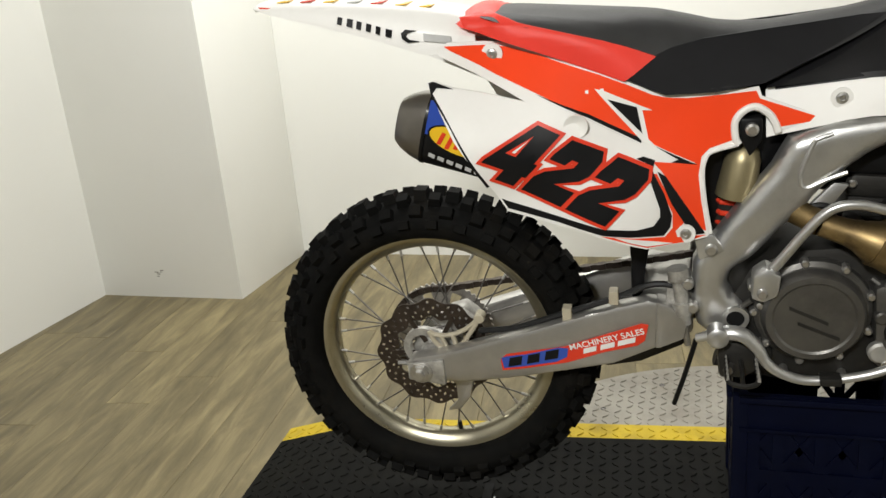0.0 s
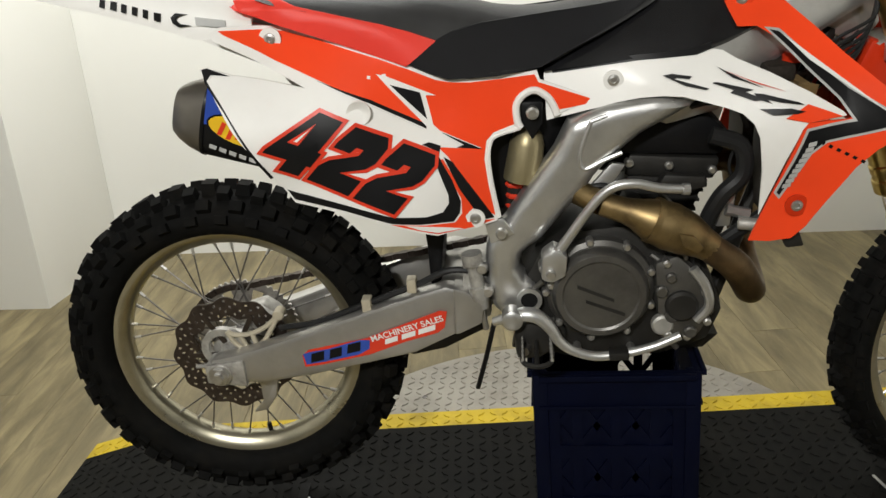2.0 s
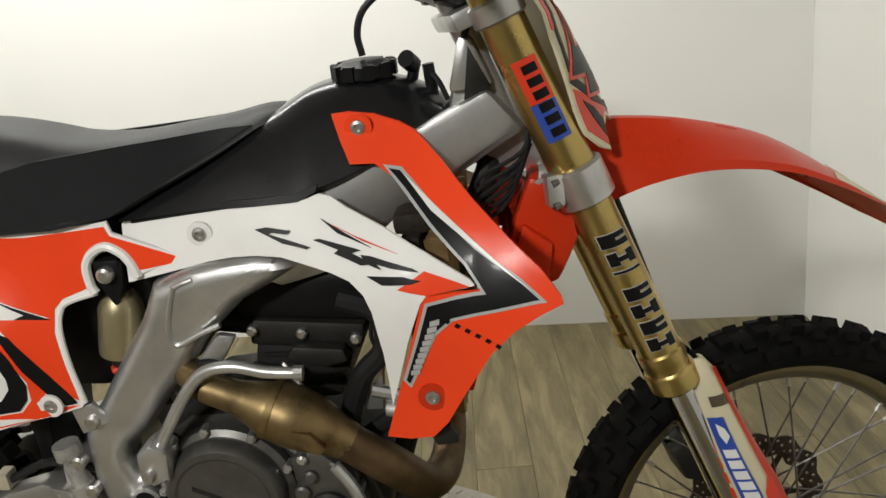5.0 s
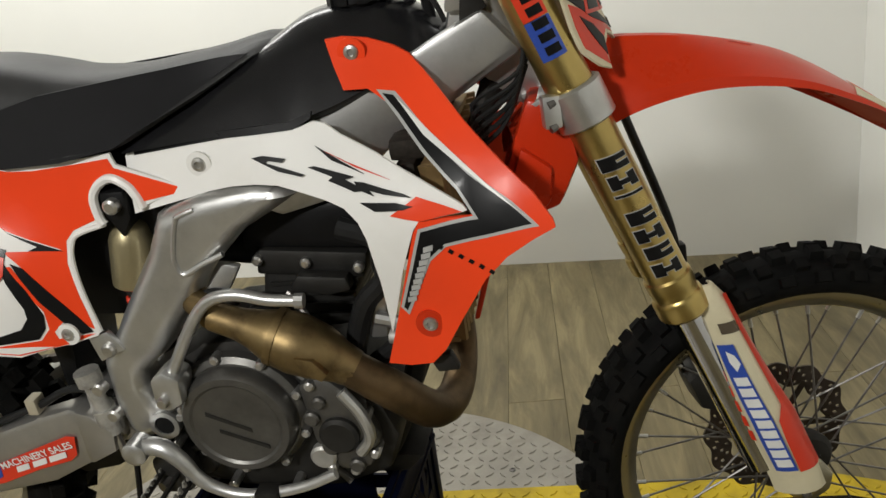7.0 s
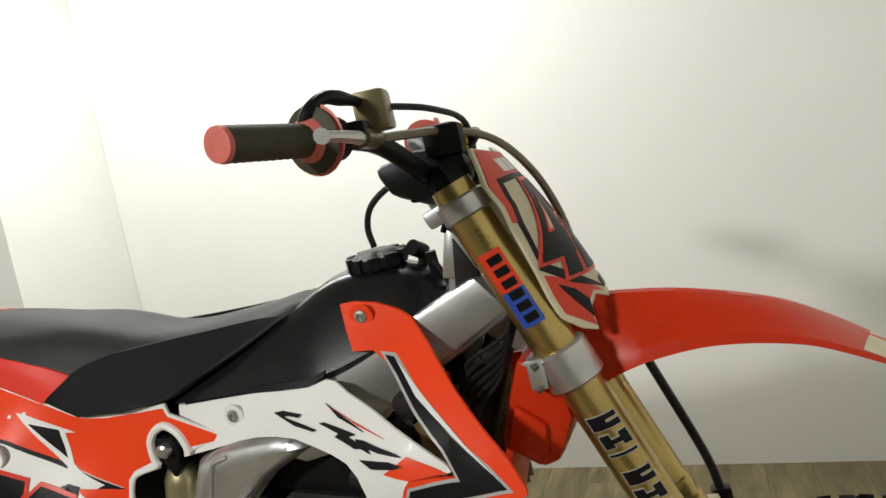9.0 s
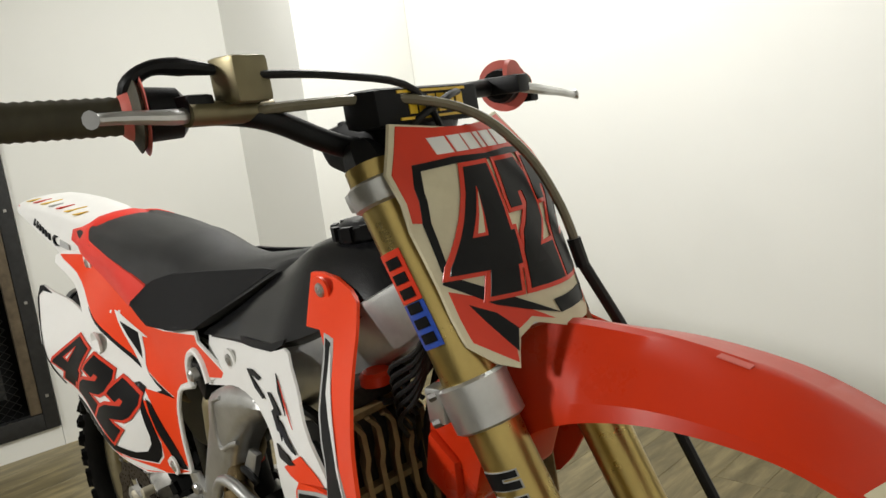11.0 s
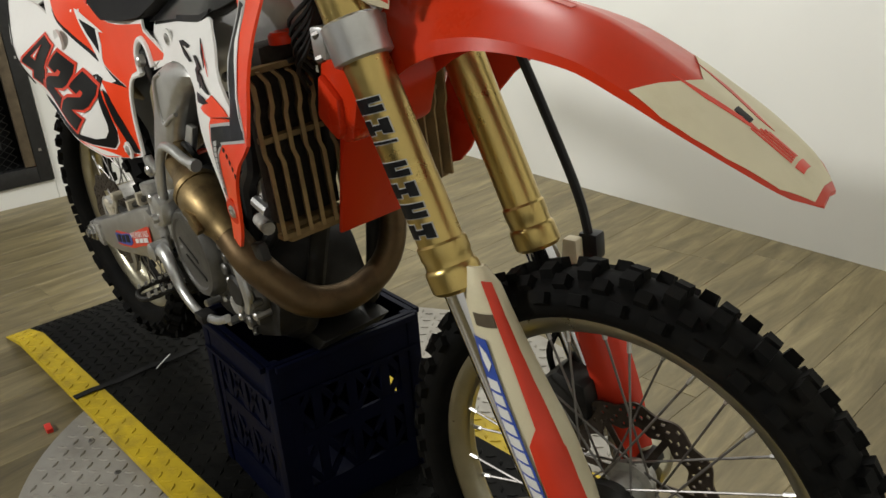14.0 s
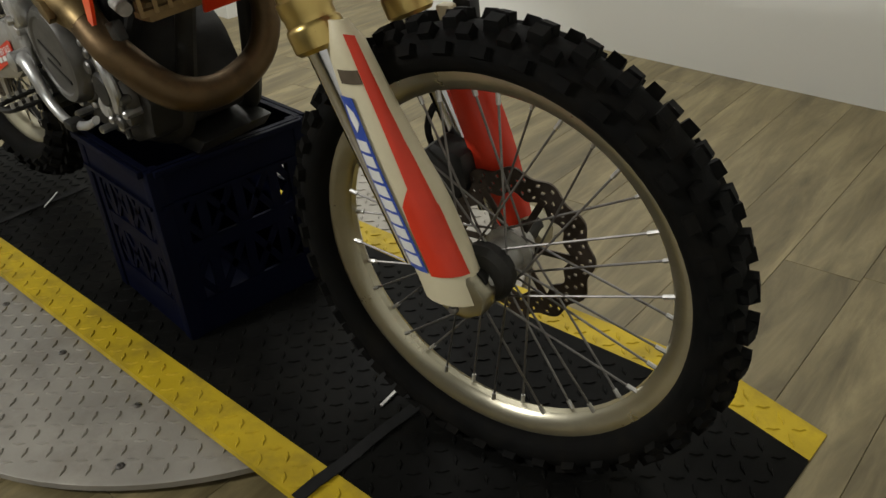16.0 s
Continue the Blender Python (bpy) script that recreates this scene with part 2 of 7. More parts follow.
def smooth_path(pts, n=6):
    """Catmull-Rom through the points."""
    p = [Vector(q) for q in pts]
    p = [2 * p[0] - p[1], *p, 2 * p[-1] - p[-2]]
    out = []
    for i in range(1, len(p) - 2):
        for k in range(n):
            t = k / n
            out.append(0.5 * (2 * p[i] + (p[i + 1] - p[i - 1]) * t + (2 * p[i - 1] - 5 * p[i] + 4 * p[i + 1] - p[i + 2]) * t * t
                              + (3 * p[i] - p[i - 1] - 3 * p[i + 1] + p[i + 2]) * t ** 3))
    out.append(p[-2])
    return out


def tube(pts, radius, seg=12, n=5, flat=1.0):
    """A round pipe along the points; radius: one, or one for each point."""
    rr = radius if isinstance(radius, (list, tuple)) else [radius] * len(pts)
    path = smooth_path(pts, n) if n > 1 else [Vector(p) for p in pts]
    rad = [rr[min(i // n, len(rr) - 1)] + (rr[min(i // n + 1, len(rr) - 1)] - rr[min(i // n, len(rr) - 1)]) * ((i % n) / n) for i in range(len(path))]
    rows, side = [], None
    for i, p in enumerate(path):
        d = (path[min(i + 1, len(path) - 1)] - path[max(i - 1, 0)]).normalized()
        if side is None:
            side = d.orthogonal().normalized()
        side = (side - d * side.dot(d)).normalized()
        up = d.cross(side)
        rows.append([p + rad[i] * (math.cos(a) * side + flat * math.sin(a) * up) for a in (2 * math.pi * k / seg for k in range(seg))])
    return rings(rows)


def rod(a, b, r, seg=10, r2=None):
    return tube([a, b], [r, r if r2 is None else r2], seg, 1)


def lathe(profile, centre=(0, 0, 0), seg=48, axis="y", closed=True):
    """Turns (radius, along) points about the y axis (or z, x)."""
    rows = []
    for k in range(seg):
        a = 2 * math.pi * k / seg
        row = []
        for r, h in profile:
            p = {"y": (r * math.cos(a), h, r * math.sin(a)), "z": (r * math.cos(a), r * math.sin(a), h), "x": (h, r * math.cos(a), r * math.sin(a))}[axis]
            row.append(Vector(p) + Vector(centre))
        rows.append(row)
    rows.append(rows[0])
    bm = bmesh.new()
    vs = [[bm.verts.new(p) for p in r] for r in rows[:-1]]
    n = len(profile)
    for k in range(seg):
        a, b = vs[k], vs[(k + 1) % seg]
        for i in range(n if closed else n - 1):
            j = (i + 1) % n
            if profile[i][0] < 1e-6 and profile[j][0] < 1e-6:
                continue
            bm.faces.new((a[i], a[j], b[j], b[i]))
    bmesh.ops.remove_doubles(bm, verts=bm.verts, dist=1e-6)
    return bm


def cyl(centre, r, y0, y1, seg=28, bevel=0.0):
    """A round plug along y with chamfered rims."""
    b = bevel
    return lathe([(0, y0), (r - b, y0), (r, y0 + b), (r, y1 - b), (r - b, y1), (0, y1)], (centre[0], 0, centre[1]), seg, closed=False)


def fill(poly):
    """A flat bmesh polygon in x, z, cut into triangles."""
    bm = bmesh.new()
    vs = [bm.verts.new((x, 0, z)) for x, z in poly]
    bm.faces.new(vs)
    bm.normal_update()
    bmesh.ops.triangulate(bm, faces=bm.faces[:], ngon_method="EAR_CLIP")
    return bm


def skin(poly, surf, off=0.0, thick=0.002, cell=0.025, rim=0.0):
    """A sheet with the outline poly (x, z) bent onto y = surf(x, z), standing off by off towards -y."""
    bm = fill(poly)
    xs, zs = [p[0] for p in poly], [p[1] for p in poly]
    if cell:
        for ax, lo, hi in ((0, min(xs), max(xs)), (2, min(zs), max(zs))):
            k = math.ceil(lo / cell)
            while k * cell < hi:
                co, no = Vector((0, 0, 0)), Vector((0, 0, 0))
                co[ax], no[ax] = k * cell, 1
                bmesh.ops.bisect_plane(bm, geom=bm.verts[:] + bm.edges[:] + bm.faces[:], plane_co=co, plane_no=no, dist=1e-5)
                k += 1
    front = bm.faces[:]
    ret = bmesh.ops.extrude_face_region(bm, geom=front)
    back = {v for v in ret["geom"] if isinstance(v, bmesh.types.BMVert)}
    for v in bm.verts:
        y = surf(v.co.x, v.co.z) - off
        v.co.y = y + (thick if v in back else 0.0)
    return bm


# bike parts are traced to fit the camera's view, so their middle plane slants: y = MID[0] + MID[1] x + MID[2] z
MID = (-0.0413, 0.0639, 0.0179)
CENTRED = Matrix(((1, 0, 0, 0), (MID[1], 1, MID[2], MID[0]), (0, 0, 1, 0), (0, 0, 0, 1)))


def moved(bm, m):
    bm.transform(m)
    return bm


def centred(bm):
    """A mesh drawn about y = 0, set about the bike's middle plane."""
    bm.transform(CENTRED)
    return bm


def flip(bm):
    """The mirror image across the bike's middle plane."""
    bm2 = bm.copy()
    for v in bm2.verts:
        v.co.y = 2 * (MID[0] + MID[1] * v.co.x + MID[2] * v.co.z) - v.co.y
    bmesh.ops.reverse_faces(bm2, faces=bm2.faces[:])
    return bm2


def slab(poly, y0, y1, bevel=0.0, lean=None, seg=2):
    """A plate with outline poly (x, z) from y0 to y1, edges rounded; lean(x, z) shifts it in y."""
    bm = bmesh.new()
    a = [bm.verts.new((x, y0, z)) for x, z in poly]
    b = [bm.verts.new((x, y1, z)) for x, z in poly]
    bm.faces.new(a)
    bm.faces.new(b[::-1])
    n = len(poly)
    for i in range(n):
        bm.faces.new((a[i], b[i], b[(i + 1) % n], a[(i + 1) % n]))
    bmesh.ops.recalc_face_normals(bm, faces=bm.faces)
    if bevel:
        bmesh.ops.bevel(bm, geom=bm.edges[:], offset=bevel, segments=seg, affect="EDGES", profile=0.55, clamp_overlap=True)
    if lean:
        for v in bm.verts:
            v.co.y += lean(v.co.x, v.co.z)
    return bm


def drape(points):
    """A thin-plate surface y over (x, z) through a few places found from the camera's view."""
    p, v = np.array(list(points)), np.array(list(points.values()))
    n = len(p)

    def ease(r):
        r = np.maximum(r, 1e-9)
        return r * r * np.log(r)
    m = np.zeros((n + 3, n + 3))
    m[:n, :n] = ease(np.hypot(p[:, None, 0] - p[None, :, 0], p[:, None, 1] - p[None, :, 1])) + 1e-4 * np.eye(n)
    m[:n, n], m[n, :n] = 1, 1
    m[:n, n + 1:], m[n + 1:, :n] = p, p.T
    c = np.linalg.solve(m, np.r_[v, 0, 0, 0])
    return lambda x, z: float(c[:n] @ ease(np.hypot(p[:, 0] - x, p[:, 1] - z)) + c[n] + c[n + 1] * x + c[n + 2] * z)


def grow(poly, d):
    """The outline moved outwards by d."""
    area = sum(a[0] * b[1] - b[0] * a[1] for a, b in zip(poly, poly[1:] + poly[:1]))
    s = 1 if area > 0 else -1
    out, n = [], len(poly)
    for i in range(n):
        p, q, r = Vector(poly[i - 1]), Vector(poly[i]), Vector(poly[(i + 1) % n])
        e1, e2 = (q - p).normalized(), (r - q).normalized()
        n1, n2 = Vector((e1.y, -e1.x)) * s, Vector((e2.y, -e2.x)) * s
        m = (n1 + n2)
        m = m / max(m.length, 0.3)
        k = d / max(0.45, m.dot(n1))
        out.append((q.x + m.x * k, q.y + m.y * k))
    return out


def lerp(table, x):
    """Straight-line reading of a table of (x, value, ...)."""
    if x <= table[0][0]:
        return table[0][1:]
    for a, b in zip(table, table[1:]):
        if x <= b[0]:
            t = (x - a[0]) / (b[0] - a[0])
            return tuple(p + (q - p) * t for p, q in zip(a[1:], b[1:]))
    return table[-1][1:]


def join(*bms):
    out = bms[0]
    for b in bms[1:]:
        me = bpy.data.meshes.new("tmp")
        b.to_mesh(me)
        b.free()
        out.from_mesh(me)
        bpy.data.meshes.remove(me)
    return out


# ---- the room ----
FLOOR = -0.045
TOP = 2.5
setting("floor", box(-2.09, 3.02, -5.08, 1.94, FLOOR - 0.12, FLOOR - 0.004), GAP, "dark sub-floor under the grey oak planks", "floor")
# Out of view; its grey keeps bounce light off the bike.
setting("ceiling", box(-2.09, 3.02, -5.1, 1.94, TOP, TOP + 0.1), CEIL, "unseen ceiling, greyed to cut reflected light", "ceiling")
setting("wall_north", box(-2.1, 2.3, 1.82, 1.94, FLOOR - 0.1, TOP), WALL, "smooth white painted wall behind the motorcycle", "wall")
setting("wall_pillar", box(-1.975, -1.28, 1.22, 1.8185, FLOOR - 0.1, TOP - 0.002, 0.004), WALL, "white boxed-in pillar with a scuff near the floor", "wall")
bm = box(-2.09, -1.97, 0.14, 1.94, FLOOR - 0.1, TOP)
setting("wall_west", bm, WALL, "white painted side wall beside the mesh door", "wall")
setting("wall_west_lower", join(box(-2.09, -1.97, -5.0, 0.138, FLOOR - 0.1, 0.045), box(-2.09, -1.97, -5.0, 0.138, 1.405, TOP), box(-2.09, -1.97, -5.0, -0.86, 0.047, 1.403)),
        WALL, "white painted side wall round the mesh opening", "wall")
bm = bmesh.new()
a = [(2.08, 1.819), (2.9, -5.0), (3.02, -5.0), (2.2, 1.819)]
lo = [bm.verts.new((x, y, FLOOR - 0.1)) for x, y in a]
hi = [bm.verts.new((x, y, TOP - 0.002)) for x, y in a]
for i in range(4):
    bm.faces.new((lo[i], lo[(i + 1) % 4], hi[(i + 1) % 4], hi[i]))
bm.faces.new(lo), bm.faces.new(hi)
setting("wall_east", bm, WALL, "white painted side wall in front of the wheel", "wall")
# Never in view; dark so that metals and near sides get less fill.
setting("wall_south", box(-2.09, 3.02, -5.1, -4.98, FLOOR - 0.1, TOP), UNSEEN_WALL, "unseen wall behind the viewer, darkened to cut fill light", "wall")
bm = bmesh.new()
for k in range(9):
    x, z = -1.70 + 0.045 * random.random(), 0.045 + 0.03 * random.random()
    add_box(bm, x, x + 0.006 + 0.012 * random.random(), 1.2185, 1.2196, z, z + 0.002 + 0.003 * random.random())
tagged(part("wall_scuff", bm, material("grey scuff", (0.33, 0.32, 0.29), 0.7)), "small grey scuff marks on the white pillar", "scuff", kind="structure")

# mesh door in the west wall: black frame, expanded metal, blue sheet behind
door = tagged(part("door_1", join(box(-2.0, -1.955, 0.075, 0.135, 0.05, 1.40, 0.003), box(-2.0, -1.955, -0.855, 0.074, 1.33, 1.40, 0.003),
                                  box(-2.0, -1.955, -0.855, 0.074, 0.05, 0.125, 0.003), box(-2.0, -1.955, -0.86, -0.80, 0.127, 1.328, 0.003)), MESHM),
              "black steel cage door with diamond mesh over a blue sheet", "door", kind="structure")
part("edge_strip", box(-1.985, -1.958, 0.028, 0.073, 0.128, 1.328, 0.004), RUST, door, "worn brown steel inner edge")
part("inner_frame", join(box(-1.998, -1.972, -0.095, -0.045, 0.23, 1.328), box(-1.998, -1.972, -0.80, -0.096, 0.23, 0.275)), MESHM, door)
bm = bmesh.new()
pitch_y, pitch_z = 0.046, 0.019
ny, nz = int(0.83 / pitch_y) + 1, int(1.2 / pitch_z)
for i in range(ny):
    for j in range(nz):
        y, z = -0.80 + (i + 0.5 * (j % 2)) * pitch_y, 0.127 + j * pitch_z
        for s in (-1, 1):
            y2, z2 = y + s * pitch_y / 2, z + pitch_z
            if y2 > 0.027 or y > 0.027:
                continue
            w = 0.0024
            vs = [bm.verts.new(p) for p in ((-1.972, y, z - w), (-1.969, y, z + w), (-1.969, y2, z2 + w), (-1.972, y2, z2 - w))]
            bm.faces.new(vs)
part("mesh", bm, MESHM, door, "black expanded steel mesh")
part("backing_sheet", box(-2.06, -2.04, -0.80, -0.10, 0.27, 1.33), BLUEM, door, "blue sheet behind the mesh")
# Black panel painted in place of the unlit space behind the mesh.
part("recess_shade", box(-2.088, -2.065, -0.855, 0.13, 0.05, 1.40), DARK, door)
bm = bmesh.new()
for y, z in ((0.105, 0.2), (0.105, 0.62), (0.105, 1.02), (0.105, 1.36), (-0.12, 1.365), (-0.4, 1.365), (-0.12, 0.09), (-0.35, 0.09), (-0.6, 0.09)):
    add_box(bm, -1.956, -1.951, y - 0.006, y + 0.006, z - 0.006, z + 0.006)
part("screw", bm, BOLT, door)

# floor planks: rows of grey oak boards running at a slant under the lift
plank_rot = pose(0, 0, 0, 0, 0, 97)
W, LEN = 0.152, 1.22
def plank_mesh(w, l):
    bm = bmesh.new()
    g = 0.0004
    add_box(bm, g, l - g, g, w - g, -0.004, 0.0)
    bmesh.ops.bevel(bm, geom=[e for e in bm.edges if min(v.co.z for v in e.verts) > -0.001], offset=0.0008, segments=1, affect="EDGES")
    return finish(bm, "plank", PLANK)
PM = plank_mesh(W, LEN)
floor_ob = bpy.data.objects["floor"]
# the room's outline as half planes: point and outward direction
EDGES = [((-1.97, 0), (-1, 0)), ((0, 1.82), (0, 1)), ((0, -4.98), (0, -1)), ((2.08, 1.819), (0.9929, 0.1194))]


def beyond(p, edge):
    return (p[0] - edge[0][0]) * edge[1][0] + (p[1] - edge[0][1]) * edge[1][1]


for r in range(-40, 40):
    off = random.random() * LEN
    for c in range(-8, 8):
        m = pose(0, 0, FLOOR) @ plank_rot @ pose(c * LEN + off, r * W, 0)
        corners = [m @ Vector(p) for p in ((0, 0, 0), (LEN, 0, 0), (LEN, W, 0), (0, W, 0))]
        if any(all(beyond(p, e) > -0.01 for p in corners) for e in EDGES):
            continue
        cut = [e for e in EDGES if any(beyond(p, e) > 0 for p in corners)]
        mesh = PM
        if cut:
            bm = bmesh.new()
            bm.from_mesh(PM)
            inv = m.inverted()
            for e in cut:
                co, no = inv @ Vector((*e[0], FLOOR)), inv.to_3x3() @ Vector((*e[1], 0))
                bmesh.ops.bisect_plane(bm, geom=bm.verts[:] + bm.edges[:] + bm.faces[:], plane_co=co, plane_no=no, clear_outer=True)
            mesh = finish(bm, "plank", PLANK)
        ob = new("plank", mesh)
        ob.parent = floor_ob
        ob.matrix_basis = m

# ---- turntable and lift deck ----
LIFT_TURN = 5.1


def tread(bm, inside, x0, x1, y0, y1, z, pitch=0.030, length=0.027, width=0.008, height=0.0028):
    """Raised lozenges of a tread plate, alternately turned, where inside(x, y)."""
    i = 0
    for ix in range(int((x1 - x0) / pitch) + 1):
        for iy in range(int((y1 - y0) / pitch) + 1):
            x, y = x0 + ix * pitch, y0 + iy * pitch
            if not inside(x, y):
                continue
            a = radians(45 if (ix + iy) % 2 else -45)
            c, s = math.cos(a), math.sin(a)
            pts = [(-length / 2, 0, 0), (0, -width / 2, 0), (length / 2, 0, 0), (0, width / 2, 0)]
            base = [bm.verts.new((x + c * px - s * py, y + s * px + c * py, z)) for px, py, _ in pts]
            cap = [bm.verts.new((x + 0.62 * (c * px - s * py), y + 0.62 * (s * px + c * py), z + height)) for px, py, _ in pts]
            for k in range(4):
                bm.faces.new((base[k], base[(k + 1) % 4], cap[(k + 1) % 4], cap[k]))
            bm.faces.new(cap)


DX, DY, DR, DZ = 0.68, 0.10, 0.67, -0.022
turntable = tagged(part("turntable", lathe([(0, DZ - 0.012), (DR, DZ - 0.012), (DR, DZ - 0.001), (DR - 0.002, DZ), (0, DZ)], (DX, DY, 0), 96, "z", closed=False), STEEL_PLATE),
                   "round worn steel tread-plate turntable set on the floor", "turntable")
bm = bmesh.new()
tread(bm, lambda x, y: (x - DX) ** 2 + (y - DY) ** 2 < (DR - 0.02) ** 2 and not -0.26 < (y - 0.078 * x) < 0.26, DX - DR, DX + DR, DY - DR, DY + DR, DZ - 0.0002)
tagged(part("tread_pattern", bm, STEEL_PLATE, turntable, "raised lozenge pattern"), kind="stuff")
# Its black paints the shadow gap below the turntable's edge.
part("drum", lathe([(0.40, FLOOR), (0.62, FLOOR), (0.62, DZ - 0.012), (0.40, DZ - 0.012)], (DX, DY, 0), 48, "z"), DARK, turntable, "black base painted as the shaded gap under the plate")
SCREW = finish(lathe([(0, -0.002), (0.008, -0.001), (0.0075, 0.002), (0.004, 0.0035), (0.003, 0.001), (0, 0.001)], (0, 0, 0), 10, "z", closed=False), "screw", SPOKE)
for x, y in ((0.74, -0.30), (1.0, -0.265), (0.47, -0.32), (1.12, -0.35), (0.80, -0.49), (0.30, -0.33), (0.45, 0.62), (0.30, 0.46), (0.75, 0.58), (1.02, 0.50), (0.62, 0.70), (0.5, -0.45)):
    s = new("screw", SCREW)
    s.parent = turntable
    s.location = (x, y, DZ)
part("red_tab", box(0.12, 0.155, -0.40, -0.385, FLOOR + 0.001, FLOOR + 0.012, 0.002), REDV, turntable, "small red locking tab")

LM = pose(0, -0.005, 0, 0, 0, LIFT_TURN)
lift = tagged(new("lift_deck"), "long black tread-plate lift deck with yellow edge stripes and ramp ends", "lift deck")
lift.matrix_basis = LM
HALF, STRIPE, U0, U1, RAMP = 0.317, 0.070, -0.38, 1.745, 0.165
DECK = 0.0


def deck_z(u):
    if u < U0:
        return DECK - (U0 - u) / RAMP * (0.0 - FLOOR - 0.003)
    if u > U1:
        return DECK - (u - U1) / RAMP * (0.0 - FLOOR - 0.003)
    return DECK


def strip(v0, v1, thick=0.014):
    rows = []
    for u in (U0 - RAMP, U0, (U0 + U1) / 2, U1, U1 + RAMP):
        z = deck_z(u)
        rows.append([(u, v0, z), (u, v1, z), (u, v1, z - min(thick, z - FLOOR + 0.001)), (u, v0, z - min(thick, z - FLOOR + 0.001))])
    return rings(rows)


part("deck_plate", strip(-HALF + STRIPE, HALF - STRIPE), BLACK_PLATE, lift, "black painted tread plate")
bm = bmesh.new()
tread(bm, lambda x, y: True, U0 - RAMP + 0.02, U1 + RAMP - 0.02, -HALF + STRIPE + 0.012, HALF - STRIPE - 0.008, -0.0002)
for v in bm.verts:
    v.co.z += deck_z(v.co.x)
tagged(part("tread_pattern", bm, BLACK_PLATE, lift, "raised black lozenge pattern"), kind="stuff")
for s in (-1, 1):
    a, b = sorted((s * HALF, s * (HALF - STRIPE)))
    st = part("edge_stripe", strip(a, b), YELLOW, lift, "yellow painted edge stripe")
    bm = bmesh.new()
    tread(bm, lambda x, y: True, U0 - RAMP + 0.02, U1 + RAMP - 0.02, a + 0.014, b - 0.008, -0.0002)
    for v in bm.verts:
        v.co.z += deck_z(v.co.x)
    tagged(part("tread_pattern", bm, YELLOW, st, "raised yellow lozenge pattern"), kind="stuff")
    part("side_rail", box(U0 - 0.04, U1 + 0.04, s * 0.28 - 0.012, s * 0.28 + 0.012, DZ + 0.002, DECK - 0.014), RUST, lift, "dark steel side rail")
part("end_support", box(U0, U0 + 0.1, -0.28, 0.28, FLOOR, DECK - 0.0145), DARK, lift)
part("end_support", box(U1 - 0.1, U1, -0.28, 0.28, FLOOR, DECK - 0.0145), DARK, lift)


def strap(u, v0, v1, name="tie_strap"):
    rows = []
    for k in range(9):
        v = v0 + (v1 - v0) * k / 8
        z = DECK + 0.0025 + 0.002 * math.sin(k * 1.7)
        rows.append([(u - 0.011, v, z), (u + 0.011, v, z), (u + 0.011, v, z + 0.002), (u - 0.011, v, z + 0.002)])
    return tagged(part(name, (lambda b: (b.transform(LM), b)[1])(rings(rows)), STRAPM), "flat black strap lying across the lift deck", "strap", "straps on the deck")


strap(0.085, -HALF - 0.002, 0.02)
strap(1.385, -HALF - 0.002, -0.02)
tagged(part("cable_tie", tube([(0.118, -0.105, 0.004), (0.110, -0.085, 0.012), (0.116, -0.062, 0.03)], 0.0018, 6), INKW), "thin white cable tie under the rear tyre", "cable tie")
tagged(part("steel_clip", box(-0.024, 0.024, -0.003, 0.003, 0.0015, 0.005, 0.001, pose(1.338, 0.035, 0.001, 0, 0, 104)), HUB), "small bright steel clip on the deck", "clip")

# ---- crate under the engine ----
CX0, CX1, CY0, CY1, CH = 0.615, 0.935, -0.118, 0.205, 0.352
crate = tagged(new("milk_crate"), "navy blue plastic crate with latticed sides under the engine", "crate")
crate.location = ((CX0 + CX1) / 2, (CY0 + CY1) / 2, 0)
hx, hy = (CX1 - CX0) / 2, (CY1 - CY0) / 2


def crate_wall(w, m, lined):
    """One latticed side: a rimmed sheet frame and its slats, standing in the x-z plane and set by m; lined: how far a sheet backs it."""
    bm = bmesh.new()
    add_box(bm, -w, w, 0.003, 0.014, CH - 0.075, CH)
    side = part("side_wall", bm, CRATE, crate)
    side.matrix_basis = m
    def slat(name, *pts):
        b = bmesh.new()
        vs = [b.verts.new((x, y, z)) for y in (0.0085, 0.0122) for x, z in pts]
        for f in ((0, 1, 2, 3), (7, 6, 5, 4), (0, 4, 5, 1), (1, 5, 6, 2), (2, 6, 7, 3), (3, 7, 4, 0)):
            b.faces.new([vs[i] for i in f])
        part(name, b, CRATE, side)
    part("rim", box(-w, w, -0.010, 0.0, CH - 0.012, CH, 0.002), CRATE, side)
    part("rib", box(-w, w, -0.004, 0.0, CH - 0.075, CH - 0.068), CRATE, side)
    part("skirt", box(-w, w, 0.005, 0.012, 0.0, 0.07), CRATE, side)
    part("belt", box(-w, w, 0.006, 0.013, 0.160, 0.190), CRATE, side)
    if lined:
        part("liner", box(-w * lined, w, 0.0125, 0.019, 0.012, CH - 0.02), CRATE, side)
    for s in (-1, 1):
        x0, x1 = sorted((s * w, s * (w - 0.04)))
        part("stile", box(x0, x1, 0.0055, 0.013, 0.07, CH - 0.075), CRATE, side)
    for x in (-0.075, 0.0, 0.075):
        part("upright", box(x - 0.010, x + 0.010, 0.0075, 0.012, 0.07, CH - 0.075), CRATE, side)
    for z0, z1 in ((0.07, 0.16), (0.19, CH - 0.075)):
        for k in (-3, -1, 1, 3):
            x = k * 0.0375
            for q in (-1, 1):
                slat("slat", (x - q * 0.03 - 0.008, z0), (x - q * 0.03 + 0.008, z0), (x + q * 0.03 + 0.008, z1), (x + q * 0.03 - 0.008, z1))


